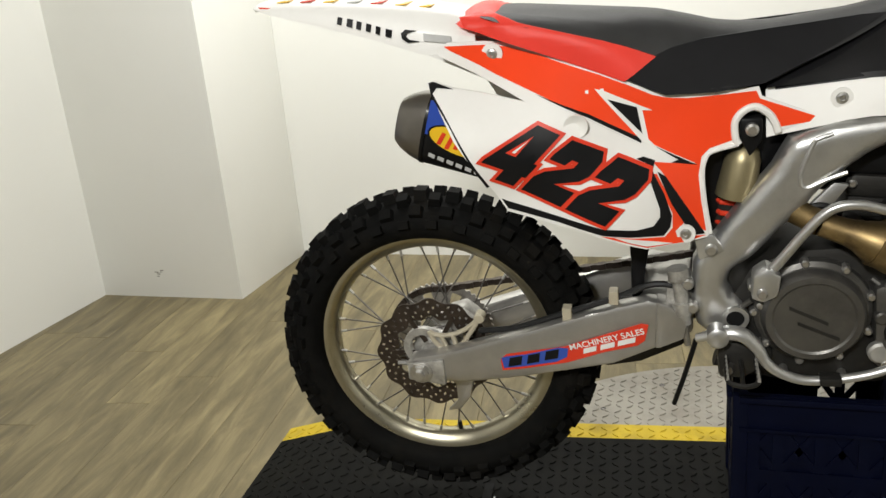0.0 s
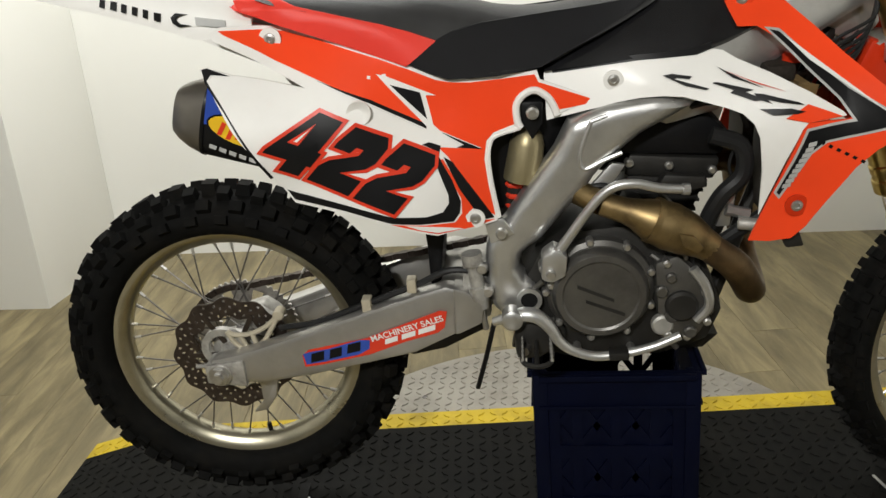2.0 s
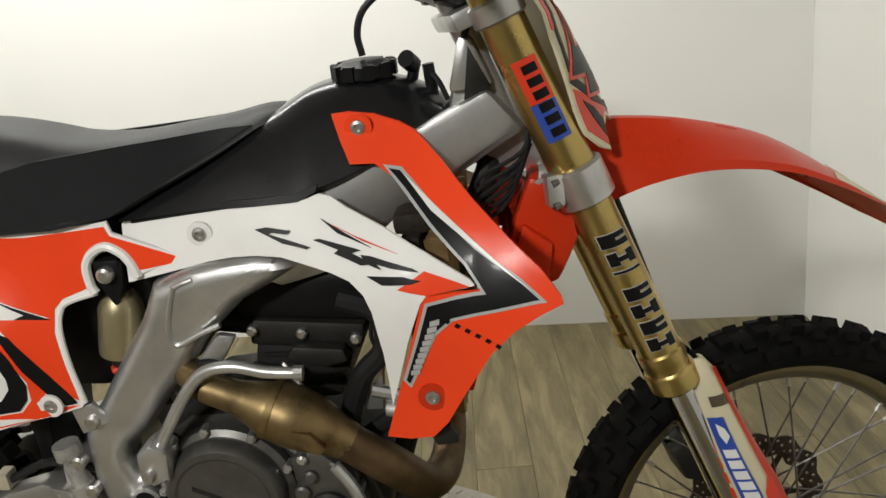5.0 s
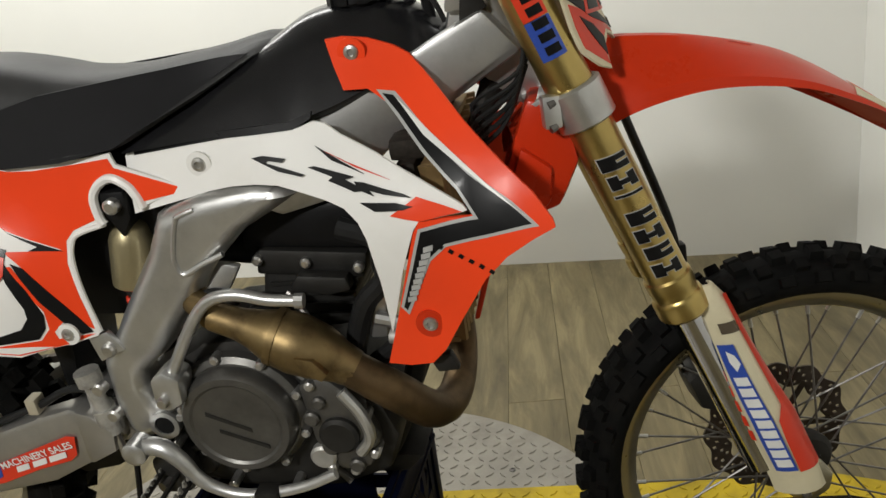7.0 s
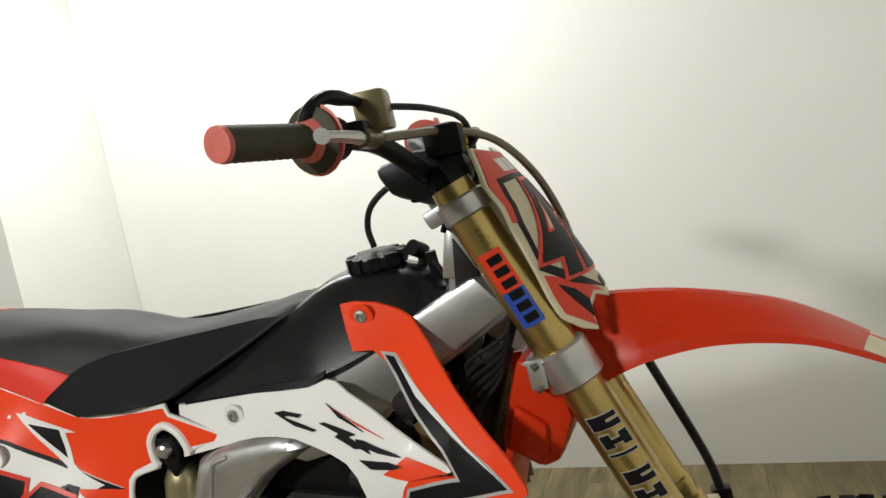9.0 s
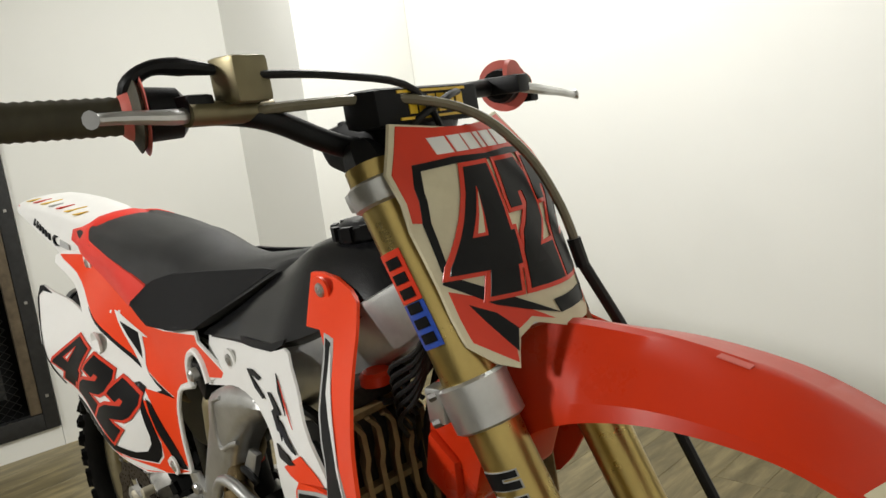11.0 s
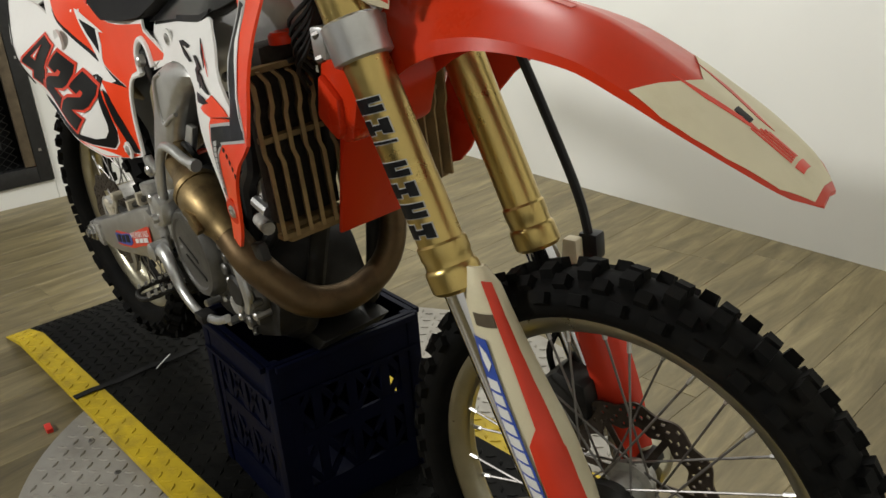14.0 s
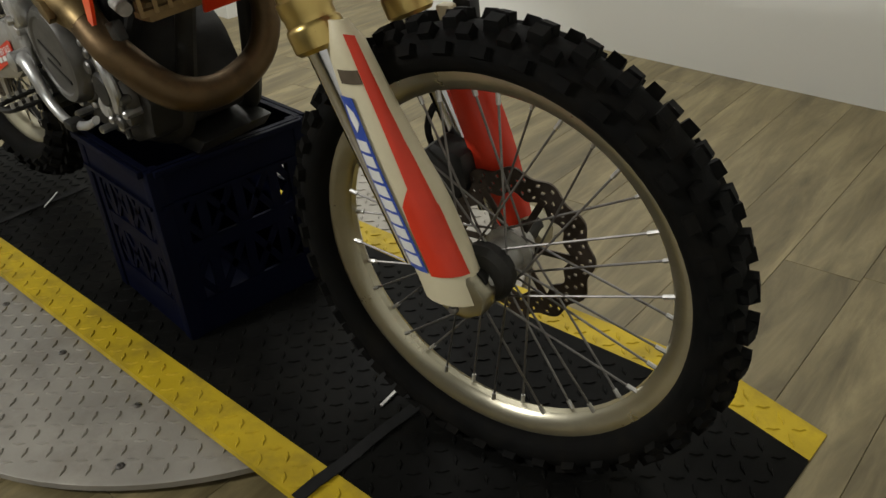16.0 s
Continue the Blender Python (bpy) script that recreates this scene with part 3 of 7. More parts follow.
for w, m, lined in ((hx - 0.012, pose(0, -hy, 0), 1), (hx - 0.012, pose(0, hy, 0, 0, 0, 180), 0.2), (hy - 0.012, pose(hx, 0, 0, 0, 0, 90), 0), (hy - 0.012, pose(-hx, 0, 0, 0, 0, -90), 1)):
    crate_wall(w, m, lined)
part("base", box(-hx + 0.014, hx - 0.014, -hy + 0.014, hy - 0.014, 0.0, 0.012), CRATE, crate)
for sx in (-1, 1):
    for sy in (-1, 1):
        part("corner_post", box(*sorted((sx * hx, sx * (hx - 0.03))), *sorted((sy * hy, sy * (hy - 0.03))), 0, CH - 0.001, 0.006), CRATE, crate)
tagged(part("silver_offcut", (lambda b: (b.transform(pose(CX0 - 0.004, CY0 + 0.06, 0.001, 0, 0, 20)), b)[1])(box(-0.045, 0.0, -0.024, 0.020, 0, 0.002)), STEEL_PLATE),
       "small silver tread-plate offcut by the crate", "offcut")


# ---- the motorcycle: built round its rear axle, x forward, then leaned to fit the camera's view ----
BASE = Vector((0.75, 0, -0.39))
bike = tagged(new("motorcycle"), "red and white motocross bike numbered 422 propped on a crate", "motorcycle")
bike.matrix_basis = pose(0, 0, 0.39) @ pose(0, 0, 0, 0, 0, 1.5) @ pose(0, 0, 0, 4.4) @ Matrix.Translation(BASE)


def bp(name, bm, mat, label="", parent=None, smooth=35):
    """A part of the bike, or a piece of one of its parts."""
    ob = part(name, bm, mat, parent or bike, label, smooth)
    if parent is None:
        ob.location = -BASE
    return ob


# the steering axis, and the turn of the front end about it
PIVOT, AXIS, STEER = Vector((1.296, 0.012, 0.476)), Vector((-0.36, 0, 0.933)).normalized(), 16.0
TURNED = Matrix.Translation(PIVOT) @ Matrix.Rotation(radians(STEER), 4, AXIS) @ Matrix.Translation(-PIVOT)


# a shear of the front end that fits the fork to the camera's view
FORK_SHEAR = Matrix(((1, 0, -0.034, 0.0114), (0, 1, -0.034, 0.0459), (0, 0, 1, -0.010), (0, 0, 0, 1)))


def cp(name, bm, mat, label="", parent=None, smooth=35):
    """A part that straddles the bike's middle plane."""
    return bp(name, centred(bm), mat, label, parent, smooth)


def fp(name, bm, mat, label="", parent=None, smooth=35):
    """A part of the steered front end, given in straight-ahead position."""
    bm.transform(TURNED @ FORK_SHEAR)
    return bp(name, bm, mat, label, parent, smooth)


# ---- wheels ----
def knobs(bm, R, half, n, pattern):
    """Tread blocks: pattern rows of (angle across, length, width, height, phase)."""
    for k in range(n):
        for phi, ln, wd, ht, ph in pattern:
            a = 2 * math.pi * (k + ph) / n
            er = Vector((math.cos(a), 0, math.sin(a)))
            et = Vector((-math.sin(a), 0, math.cos(a)))
            out = (er * math.cos(phi) + Vector((0, 1, 0)) * math.sin(phi)).normalized()
            side = et.cross(out)
            c = er * (R - half * (1 - math.cos(phi)) * 0.92) + Vector((0, 1, 0)) * half * math.sin(phi)
            lo, hi = [], []
            for sx, sy in ((-1, -1), (1, -1), (1, 1), (-1, 1)):
                j = 1 + random.uniform(-0.06, 0.06)
                lo.append(bm.verts.new(c - out * 0.006 + et * sx * ln * 0.56 + side * sy * wd * 0.56))
                hi.append(bm.verts.new(c + out * ht * j + et * sx * ln * 0.46 + side * sy * wd * 0.46))
            for i in range(4):
                bm.faces.new((lo[i], lo[(i + 1) % 4], hi[(i + 1) % 4], hi[i]))
            bm.faces.new(hi)


def tyre_mesh(R, rim_r, half, n, pattern):
    """R: carcass radius; half: half the section width."""
    prof = []
    for k in range(19):
        phi = radians(-128 + 256 * k / 18)
        hgt = R - rim_r
        prof.append((R - half * 0.92 * (1 - math.cos(phi)) * min(1.0, hgt / (half * 1.5)), half * math.sin(phi) * (1.0 if abs(phi) < 1.6 else 0.98)))
    prof += [(rim_r - 0.004, 0.55 * half), (rim_r - 0.004, -0.55 * half)]
    bm = lathe(prof, seg=72)
    return bm


def rim_mesh(r, w):
    return lathe([(r, -w), (r + 0.002, -w + 0.003), (r - 0.006, -w + 0.008), (r - 0.020, -w * 0.55), (r - 0.026, -w * 0.25), (r - 0.026, w * 0.25), (r - 0.020, w * 0.55),
                  (r - 0.006, w - 0.008), (r + 0.002, w - 0.003), (r, w), (r - 0.010, w - 0.002), (r - 0.027, w * 0.62), (r - 0.033, w * 0.25), (r - 0.033, -w * 0.25),
                  (r - 0.027, -w * 0.62), (r - 0.010, -w + 0.002)], seg=72)


def wavy_disc(ro, ri, y, waves, amp, n=128, thick=0.0035, holes=True):
    """A drilled brake disc with a wavy rim."""
    rows = 7
    bm = bmesh.new()
    grid = []
    for k in range(n):
        a = 2 * math.pi * k / n
        w = amp * math.cos(waves * a)
        grid.append([bm.verts.new(((ri + w * 0.8 + (ro - ri) * j / rows) * math.cos(a), y, (ri + w * 0.8 + (ro - ri) * j / rows) * math.sin(a))) for j in range(rows + 1)])
    for k in range(n):
        for j in range(rows):
            if holes and ((j == 1 and k % 4 == 0) or (j == 3 and k % 4 == 2) or (j == 5 and k % 4 == 0)):
                continue
            bm.faces.new((grid[k][j], grid[k][j + 1], grid[(k + 1) % n][j + 1], grid[(k + 1) % n][j]))
    ret = bmesh.ops.extrude_face_region(bm, geom=[f for f in bm.faces if all(abs(v.co.y - y) < 1e-6 for v in f.verts)])
    for v in ret["geom"]:
        if isinstance(v, bmesh.types.BMVert):
            v.co.y += thick
    return bm


def disc_arm(ri, y, f):
    """One of six arms between hub and brake disc."""
    bm = bmesh.new()
    add_box(bm, 0.03, ri + 0.006, -0.005, 0.005, -0.001, 0.001, Matrix.Translation((0, y, 0)) @ Matrix.Rotation(-f * math.pi / 3, 4, "Y") @ Matrix.Rotation(radians(90), 4, "X"))
    return bm


def sprocket(ro, ri, y, teeth):
    bm = bmesh.new()
    n = teeth * 4
    outer = [ro + (0.0, 0.0045, 0.0045, 0.0)[k % 4] for k in range(n)]
    va = [bm.verts.new((outer[k] * math.cos(2 * math.pi * k / n), y, outer[k] * math.sin(2 * math.pi * k / n))) for k in range(n)]
    vm = [bm.verts.new(((ro - 0.016) * math.cos(2 * math.pi * k / n), y, (ro - 0.016) * math.sin(2 * math.pi * k / n))) for k in range(n)]
    vb = [bm.verts.new((ri * math.cos(2 * math.pi * k / n), y, ri * math.sin(2 * math.pi * k / n))) for k in range(n)]
    for k in range(n):
        j = (k + 1) % n
        bm.faces.new((va[k], va[j], vm[j], vm[k]))
        if (k // 8) % 3 != 1:
            bm.faces.new((vm[k], vm[j], vb[j], vb[k]))
    ret = bmesh.ops.extrude_face_region(bm, geom=bm.faces[:])
    for v in ret["geom"]:
        if isinstance(v, bmesh.types.BMVert):
            v.co.y += 0.006
    return bm


def wheel(name, label, R, rim_r, rim_w, half, nk, pattern, nsp, hub_r, place, disc, put):
    """put(name, bm, mat, label, parent) adds to the bike; place moves the wheel to its axle."""
    def at(bm):
        bm.transform(place)
        return bm
    body = put(name, at(rim_mesh(rim_r, rim_w)), RIM, label, None)
    put("tyre", at(tyre_mesh(R, rim_r, half, nk, pattern)), RUBBER, "black off-road tyre carcass", body)
    bm = bmesh.new()
    knobs(bm, R, half, nk, pattern)
    tagged(put("tread", at(bm), RUBBER, "chunky black tread blocks", body), kind="stuff")
    fl = 0.030
    put("hub", at(lathe([(0.014, -0.06), (0.026, -0.06), (0.03, -0.045), (hub_r, -fl - 0.005), (hub_r, -fl + 0.004), (0.028, -fl + 0.008), (0.026, 0), (0.028, fl - 0.008),
                         (hub_r, fl - 0.004), (hub_r, fl + 0.005), (0.03, 0.045), (0.026, 0.06), (0.014, 0.06)], seg=32)), HUB, "cast alloy hub", body)
    for k in range(nsp):
        s = 1 if k % 2 else -1
        cross = 1 if (k // 2) % 2 else -1
        a = 2 * math.pi * (k + 0.5) / nsp
        ah = a + cross * radians(62)
        p0 = Vector((hub_r * 0.95 * math.cos(ah), s * fl, hub_r * 0.95 * math.sin(ah)))
        p1 = Vector(((rim_r - 0.03) * math.cos(a), s * 0.006, (rim_r - 0.03) * math.sin(a)))
        put("spoke", at(rod(p0, p1, 0.0017, 6)), SPOKE, "", body)
        put("nipple", at(rod(p1 + (p0 - p1).normalized() * 0.016, p1, 0.0032, 6)), BOLT, "", body)
    bd = put("brake_disc", at(disc(False)), DISCM, "drilled wavy brake disc", body)
    for f in range(6):
        put("disc_arm", at(disc(True, f)), DISCM, "", bd)
    return body


REAR = [(0.0, 0.026, 0.036, 0.019, 0.0), (0.40, 0.024, 0.024, 0.019, 0.5), (-0.40, 0.024, 0.024, 0.019, 0.5), (0.84, 0.026, 0.022, 0.018, 0.05), (-0.84, 0.026, 0.022, 0.018, 0.05),
        (1.22, 0.024, 0.017, 0.012, 0.5), (-1.22, 0.024, 0.017, 0.012, 0.5)]
FRONT = [(0.22, 0.020, 0.020, 0.013, 0.0), (-0.22, 0.020, 0.020, 0.013, 0.0), (0.62, 0.019, 0.017, 0.013, 0.5), (-0.62, 0.019, 0.017, 0.013, 0.5), (1.06, 0.021, 0.015, 0.012, 0.0), (-1.06, 0.021, 0.015, 0.012, 0.0)]
REAR_AXLE = pose(0.0109, -0.0403, 0.0141) @ pose(0, 0, 0, 0, 0, 3.65) @ pose(0, 0, 0, -1.02)
rear = wheel("rear_wheel", "rear wheel with alloy rim and knobbly tyre", 0.331, 0.258, 0.030, 0.064, 32, REAR, 36, 0.048, REAR_AXLE,
             lambda arm, f=0: disc_arm(0.088, -0.052, f) if arm else wavy_disc(0.122, 0.082, -0.052, 12, 0.0055), bp)
bp("sprocket", moved(sprocket(0.108, 0.055, 0.058, 49), REAR_AXLE), SPROCK, "dark toothed rear sprocket", rear)
bp("valve_stem", moved(rod((0.028, 0, -0.232), (0.026, 0, -0.205), 0.005, 8), REAR_AXLE), BLACKP, "", rear)
FAX = Vector((1.545, 0.012, -0.050))
front = wheel("front_wheel", "front wheel with alloy rim and knobbly tyre", 0.329, 0.280, 0.022, 0.046, 38, FRONT, 36, 0.038, pose(1.5448, 0.0541, -0.072) @ pose(0, 0, 0, 0, 0, 12.4) @ pose(0, 0, 0, -3.1),
              lambda arm, f=0: disc_arm(0.086, 0.05, f) if arm else wavy_disc(0.116, 0.080, 0.05, 12, 0.0055), bp)

# chain, upper and lower run on the far side
bm = bmesh.new()
def chain_run(p, q):
    n = int((q - p).length / 0.0159)
    d = (q - p).normalized()
    rotm = d.to_track_quat("X", "Z").to_matrix().to_4x4()
    for k in range(n):
        w = 0.0075 if k % 2 else 0.0045
        add_box(bm, -0.0085, 0.0085, -w, w, -0.0065, 0.0065, Matrix.Translation(p + d * (k + 0.5) * 0.0159) @ rotm)
chain_run(Vector((0.02, 0.06, 0.112)), Vector((0.60, 0.06, 0.19)))
chain_run(Vector((0.02, 0.06, -0.112)), Vector((0.60, 0.06, 0.06)))
for k in range(22):
    a = radians(80 + 200 * k / 21)
    add_box(bm, -0.0085, 0.0085, -0.0065, 0.0065, -0.0065, 0.0065, Matrix.Translation((0.112 * math.cos(a), 0.06, 0.112 * math.sin(a))) @ Matrix.Rotation(-a + radians(90), 4, "Y"))
cp("chain", bm, DISCM, "oily black drive chain")
cp("chain_guide", slab([(0.17, -0.06), (0.26, -0.05), (0.25, 0.0), (0.18, -0.005)], 0.045, 0.075, 0.006), BLACKP)

def words(name, text, length, m, mat, parent):
    """Flat lettering of a given length, set by m on a part."""
    cu = bpy.data.curves.new(name, "FONT")
    cu.body = text
    cu.offset = 0.018
    ob = bpy.data.objects.new(name, cu)
    me = bpy.data.meshes.new_from_object(ob)
    bpy.data.objects.remove(ob)
    k = length / max(v.co.x for v in me.vertices)
    bm = bmesh.new()
    bm.from_mesh(me)
    bm.transform(m @ Matrix.Scale(k, 4))
    return bp(name, bm, mat, "white lettering", parent)


# ---- swingarm, rear brake ----
ARM = [(-0.032, 0.013), (-0.014, 0.029), (0.054, 0.043), (0.177, 0.081), (0.297, 0.119), (0.401, 0.152), (0.459, 0.168), (0.494, 0.159), (0.518, 0.142), (0.529, 0.126), (0.522, 0.09), (0.476, 0.068), (0.392, 0.028), (0.299, 0.008), (0.18, -0.013), (0.084, -0.027), (0.014, -0.025), (-0.026, -0.019)]
swing = bp("swingarm", slab(ARM, -0.138, -0.098, 0.013, lambda x, z: -0.004 + 0.006 * (x > 0.2)), ALU2, "satin alloy box-section swingarm")
cp("left_arm", slab(ARM, 0.09, 0.128, 0.010), ALU2, "", swing)
bp("pivot_bridge", slab([(0.44, 0.07), (0.44, 0.155), (0.54, 0.16), (0.54, 0.08)], -0.1, 0.1, 0.01), ALU2, "", swing)
bp("end_sleeve", slab([(0.470, 0.070), (0.474, 0.168), (0.497, 0.160), (0.530, 0.128), (0.524, 0.092), (0.480, 0.071)], -0.143, -0.096, 0.012), ALU2, "", swing)
bp("axle_block", slab([(-0.03, -0.02), (-0.03, 0.02), (0.05, 0.03), (0.05, -0.03)], -0.149, -0.095, 0.004), HUB, "", swing)
bp("axle_nut", lathe([(0, -0.168), (0.011, -0.168), (0.011, -0.160), (0.019, -0.160), (0.019, -0.149), (0, -0.149)], (0, 0, 0), 6, closed=False), BOLT, "", swing)
bp("axle_washer", cyl((0, 0), 0.024, -0.153, -0.147, 20, 0.001), BOLT, "", swing)
bp("adjuster_bolt", rod((-0.06, -0.118, 0.002), (-0.02, -0.118, 0.002), 0.0045, 8), BOLT, "", swing)
bp("arm_sticker", skin([(0.168, 0.044), (0.171, 0.008), (0.209, 0.013), (0.303, 0.032), (0.375, 0.058), (0.438, 0.075), (0.452, 0.086), (0.459, 0.12), (0.445, 0.122), (0.316, 0.074), (0.301, 0.068), (0.275, 0.063)], lambda x, z: -0.1400, 0.0012, 0.0008, 0), INKR, "red sticker with blue shape", swing)
oval = [(0.171, 0.037), (0.182, 0.041), (0.221, 0.047), (0.287, 0.065), (0.306, 0.064), (0.303, 0.045), (0.281, 0.033), (0.216, 0.02), (0.175, 0.014)]
bp("sticker_shape", skin(oval, lambda x, z: -0.1400, 0.0022, 0.0008, 0), INKB, "", swing)
for x0, z0, w, h in ((0.184, 0.018, 0.030, 0.020), (0.222, 0.026, 0.028, 0.020), (0.258, 0.036, 0.030, 0.020)):
    bp("sticker_bar", skin([(x0, z0), (x0 + 0.004, z0 + h), (x0 + w, z0 + h + 0.006), (x0 + w - 0.003, z0 + 0.006)], lambda x, z: -0.1400, 0.0032, 0.0008, 0), INK, "", swing)
sl = 0.289
words("sticker_text", "MACHINERY SALES", 0.148, Matrix.Translation((0.310, -0.1436, 0.061)) @ Matrix.Rotation(-math.atan(sl), 4, "Y") @ Matrix.Rotation(radians(90), 4, "X"), INKW, swing)
for i, (x0, w) in enumerate(((0.335, 0.026), (0.368, 0.028), (0.401, 0.034))):
    z0 = 0.054 + (x0 - 0.335) * sl
    bp("sticker_bar", skin([(x0, z0), (x0 + 0.001, z0 + 0.011), (x0 + w, z0 + w * sl + 0.011), (x0 + w - 0.001, z0 + w * sl)], lambda x, z: -0.1400, 0.0032, 0.0008, 0), INKW, "", swing)
cal = bp("rear_caliper", slab([(0.040, 0.075), (0.045, 0.108), (0.085, 0.120), (0.115, 0.095), (0.11, 0.062), (0.07, 0.055)], -0.082, -0.035, 0.008), HUB, "grey cast brake caliper")
for run in (((0.012, 0.072), (0.028, 0.064), (0.060, 0.066), (0.092, 0.080), (0.122, 0.104)), ((0.012, 0.072), (0.024, 0.046), (0.046, 0.032), (0.080, 0.044), (0.100, 0.070), (0.122, 0.104)), ((0.036, 0.064), (0.048, 0.036)), ((0.062, 0.068), (0.068, 0.040))):
    bp("caliper_bracket", tube([(x, -0.104, z) for x, z in run], 0.0052, 8, 4), PALE, "pale plastic caliper guard", cal)
for x, z, r in ((-0.032, 0.04, 0.045), ):
    bp("disc_carrier", lathe([(0.030, -0.1), (0.045, -0.1), (0.045, -0.085), (0.030, -0.085)], (-0.005, 0, 0.03), 24), HUB, "", cal)
bp("caliper_pin", cyl((0.124, 0.108), 0.011, -0.114, -0.088, 14, 0.002), PALE, "", cal)
bp("disc_guard", slab([(0.035, -0.03), (0.10, -0.028), (0.085, -0.09), (0.06, -0.122), (0.03, -0.128), (0.055, -0.10), (0.055, -0.06)], -0.096, -0.082, 0.004), ALU2, "curved alloy disc guard", swing)
bp("brake_hose", tube([(0.12, -0.1, 0.075), (0.20, -0.11, 0.09), (0.30, -0.115, 0.128), (0.40, -0.118, 0.165), (0.47, -0.12, 0.195), (0.54, -0.12, 0.185)], 0.0065, 8), HOSE, "black rear brake hose")
for x, z in ((0.305, 0.128), (0.395, 0.166)):
    bp("hose_clip", box(x - 0.009, x + 0.009, -0.13, -0.105, z - 0.012, z + 0.016, 0.003), PALE)

# ---- frame ----
SPAR = [(0.839, 0.5), (0.796, 0.495), (0.758, 0.489), (0.718, 0.475), (0.693, 0.465), (0.68, 0.44), (0.668, 0.416), (0.639, 0.377), (0.591, 0.312), (0.577, 0.291), (0.549, 0.261), (0.539, 0.239), (0.534, 0.169), (0.546, 0.113), (0.561, 0.098), (0.589, 0.106), (0.625, 0.108), (0.637, 0.136), (0.624, 0.165), (0.607, 0.176), (0.598, 0.197), (0.603, 0.22), (0.619, 0.235), (0.641, 0.25), (0.682, 0.301), (0.716, 0.336), (0.733, 0.361), (0.749, 0.38), (0.781, 0.408), (0.812, 0.435), (0.851, 0.455), (0.89, 0.476), (0.9, 0.482), (0.872, 0.496)]
inward = lambda x, z: 0.078 * max(0.0, min(1.0, (x - 0.80) / 0.32))
def swell(x, z):
    """Rounded flank of the spar: full thickness 24 mm inside its outline."""
    d = 1.0
    for (ax, az), (bx, bz) in zip(SPAR, SPAR[1:] + SPAR[:1]):
        ex, ez = bx - ax, bz - az
        k = max(0.0, min(1.0, ((x - ax) * ex + (z - az) * ez) / (ex * ex + ez * ez)))
        d = min(d, math.hypot(x - ax - k * ex, z - az - k * ez))
    t = 1 - min(1.0, d / 0.024)
    return -0.108 - 0.023 * math.sqrt(1 - t * t)


frame_ob = bp("frame", join(slab(SPAR, -0.1075, -0.082), skin(SPAR, swell, 0, 0.001, 0.008)), ALU, "brushed alloy twin-spar frame")
bp("left_spar", flip(slab(SPAR, -0.130, -0.082, 0.011)), ALU, "", frame_ob)
TOPSPAR = [(0.78, 0.486), (0.86, 0.535), (0.95, 0.582), (1.06, 0.628), (1.150, 0.668), (1.195, 0.612), (1.11, 0.562), (1.02, 0.515), (0.95, 0.455), (0.86, 0.44)]
for s in (1, -1):
    b = slab(TOPSPAR, -0.108, -0.068, 0.010, inward)
    bp("upper_spar", b if s == 1 else flip(b), ALU, "", frame_ob)
cp("head_tube", slab([(1.095, 0.64), (1.125, 0.745), (1.165, 0.765), (1.235, 0.575), (1.205, 0.535), (1.15, 0.56)], -0.045, 0.045, 0.012), ALU, "cast alloy steering head", frame_ob)
cp("head_gusset", slab([(1.10, 0.665), (1.118, 0.735), (1.135, 0.735), (1.16, 0.67)], -0.062, 0.062, 0.008), ALU, "", frame_ob)
bp("weld_bead", tube([(0.729, -0.130, 0.465), (0.718, -0.131, 0.436), (0.709, -0.131, 0.401), (0.718, -0.131, 0.382), (0.750, -0.131, 0.396), (0.781, -0.130, 0.408)], 0.004, 8), ALU, "", frame_ob)
# Dark triangle laid on the head for the shade of its recess.
cp("head_recess_shade", slab([(1.120, 0.655), (1.130, 0.722), (1.156, 0.668)], -0.0650, -0.060, 0.001), CAST, "", frame_ob)
bp("weld_bead", tube([(0.729, -0.130, 0.465), (0.742, -0.130, 0.470), (0.756, -0.129, 0.474)], 0.0035, 8), ALU, "", frame_ob)
bp("frame_badge", slab([(1.00, 0.607), (1.045, 0.626), (1.051, 0.612), (1.007, 0.594)], -0.1035, -0.10, 0.0, inward), INK, "small black sticker", frame_ob)
# Alloy tubes in the darkened cast material, as little light reaches them.
for s in (-1, 1):
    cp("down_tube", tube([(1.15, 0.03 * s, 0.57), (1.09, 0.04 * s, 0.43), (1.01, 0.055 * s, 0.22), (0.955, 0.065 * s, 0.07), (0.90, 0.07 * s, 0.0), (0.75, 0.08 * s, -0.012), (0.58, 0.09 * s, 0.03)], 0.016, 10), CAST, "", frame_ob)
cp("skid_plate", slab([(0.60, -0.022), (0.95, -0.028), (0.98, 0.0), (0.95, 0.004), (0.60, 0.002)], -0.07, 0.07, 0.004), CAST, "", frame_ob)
# A black plug paints the shade inside this hole.
bp("pivot_hole_shade", cyl((0.613, 0.133), 0.016, -0.1325, -0.120, 20), DARK, "", frame_ob)
bp("frame_eye", lathe([(0.016, -0.135), (0.024, -0.135), (0.024, -0.12), (0.016, -0.12)], (0.613, 0, 0.133), 20), ALU, "", frame_ob)
for x, z in ((0.569, 0.271), (0.529, 0.204), (0.538, 0.156)):
    bp("frame_bolt", lathe([(0, -0.143), (0.008, -0.143), (0.011, -0.140), (0.011, -0.126), (0, -0.126)], (x, 0, z), 12, closed=False), BOLT, "", frame_ob)
bp("bolt_tab", slab([(0.548, 0.25), (0.540, 0.292), (0.572, 0.300), (0.592, 0.268)], -0.135, -0.124, 0.003), ALU, "", frame_ob)
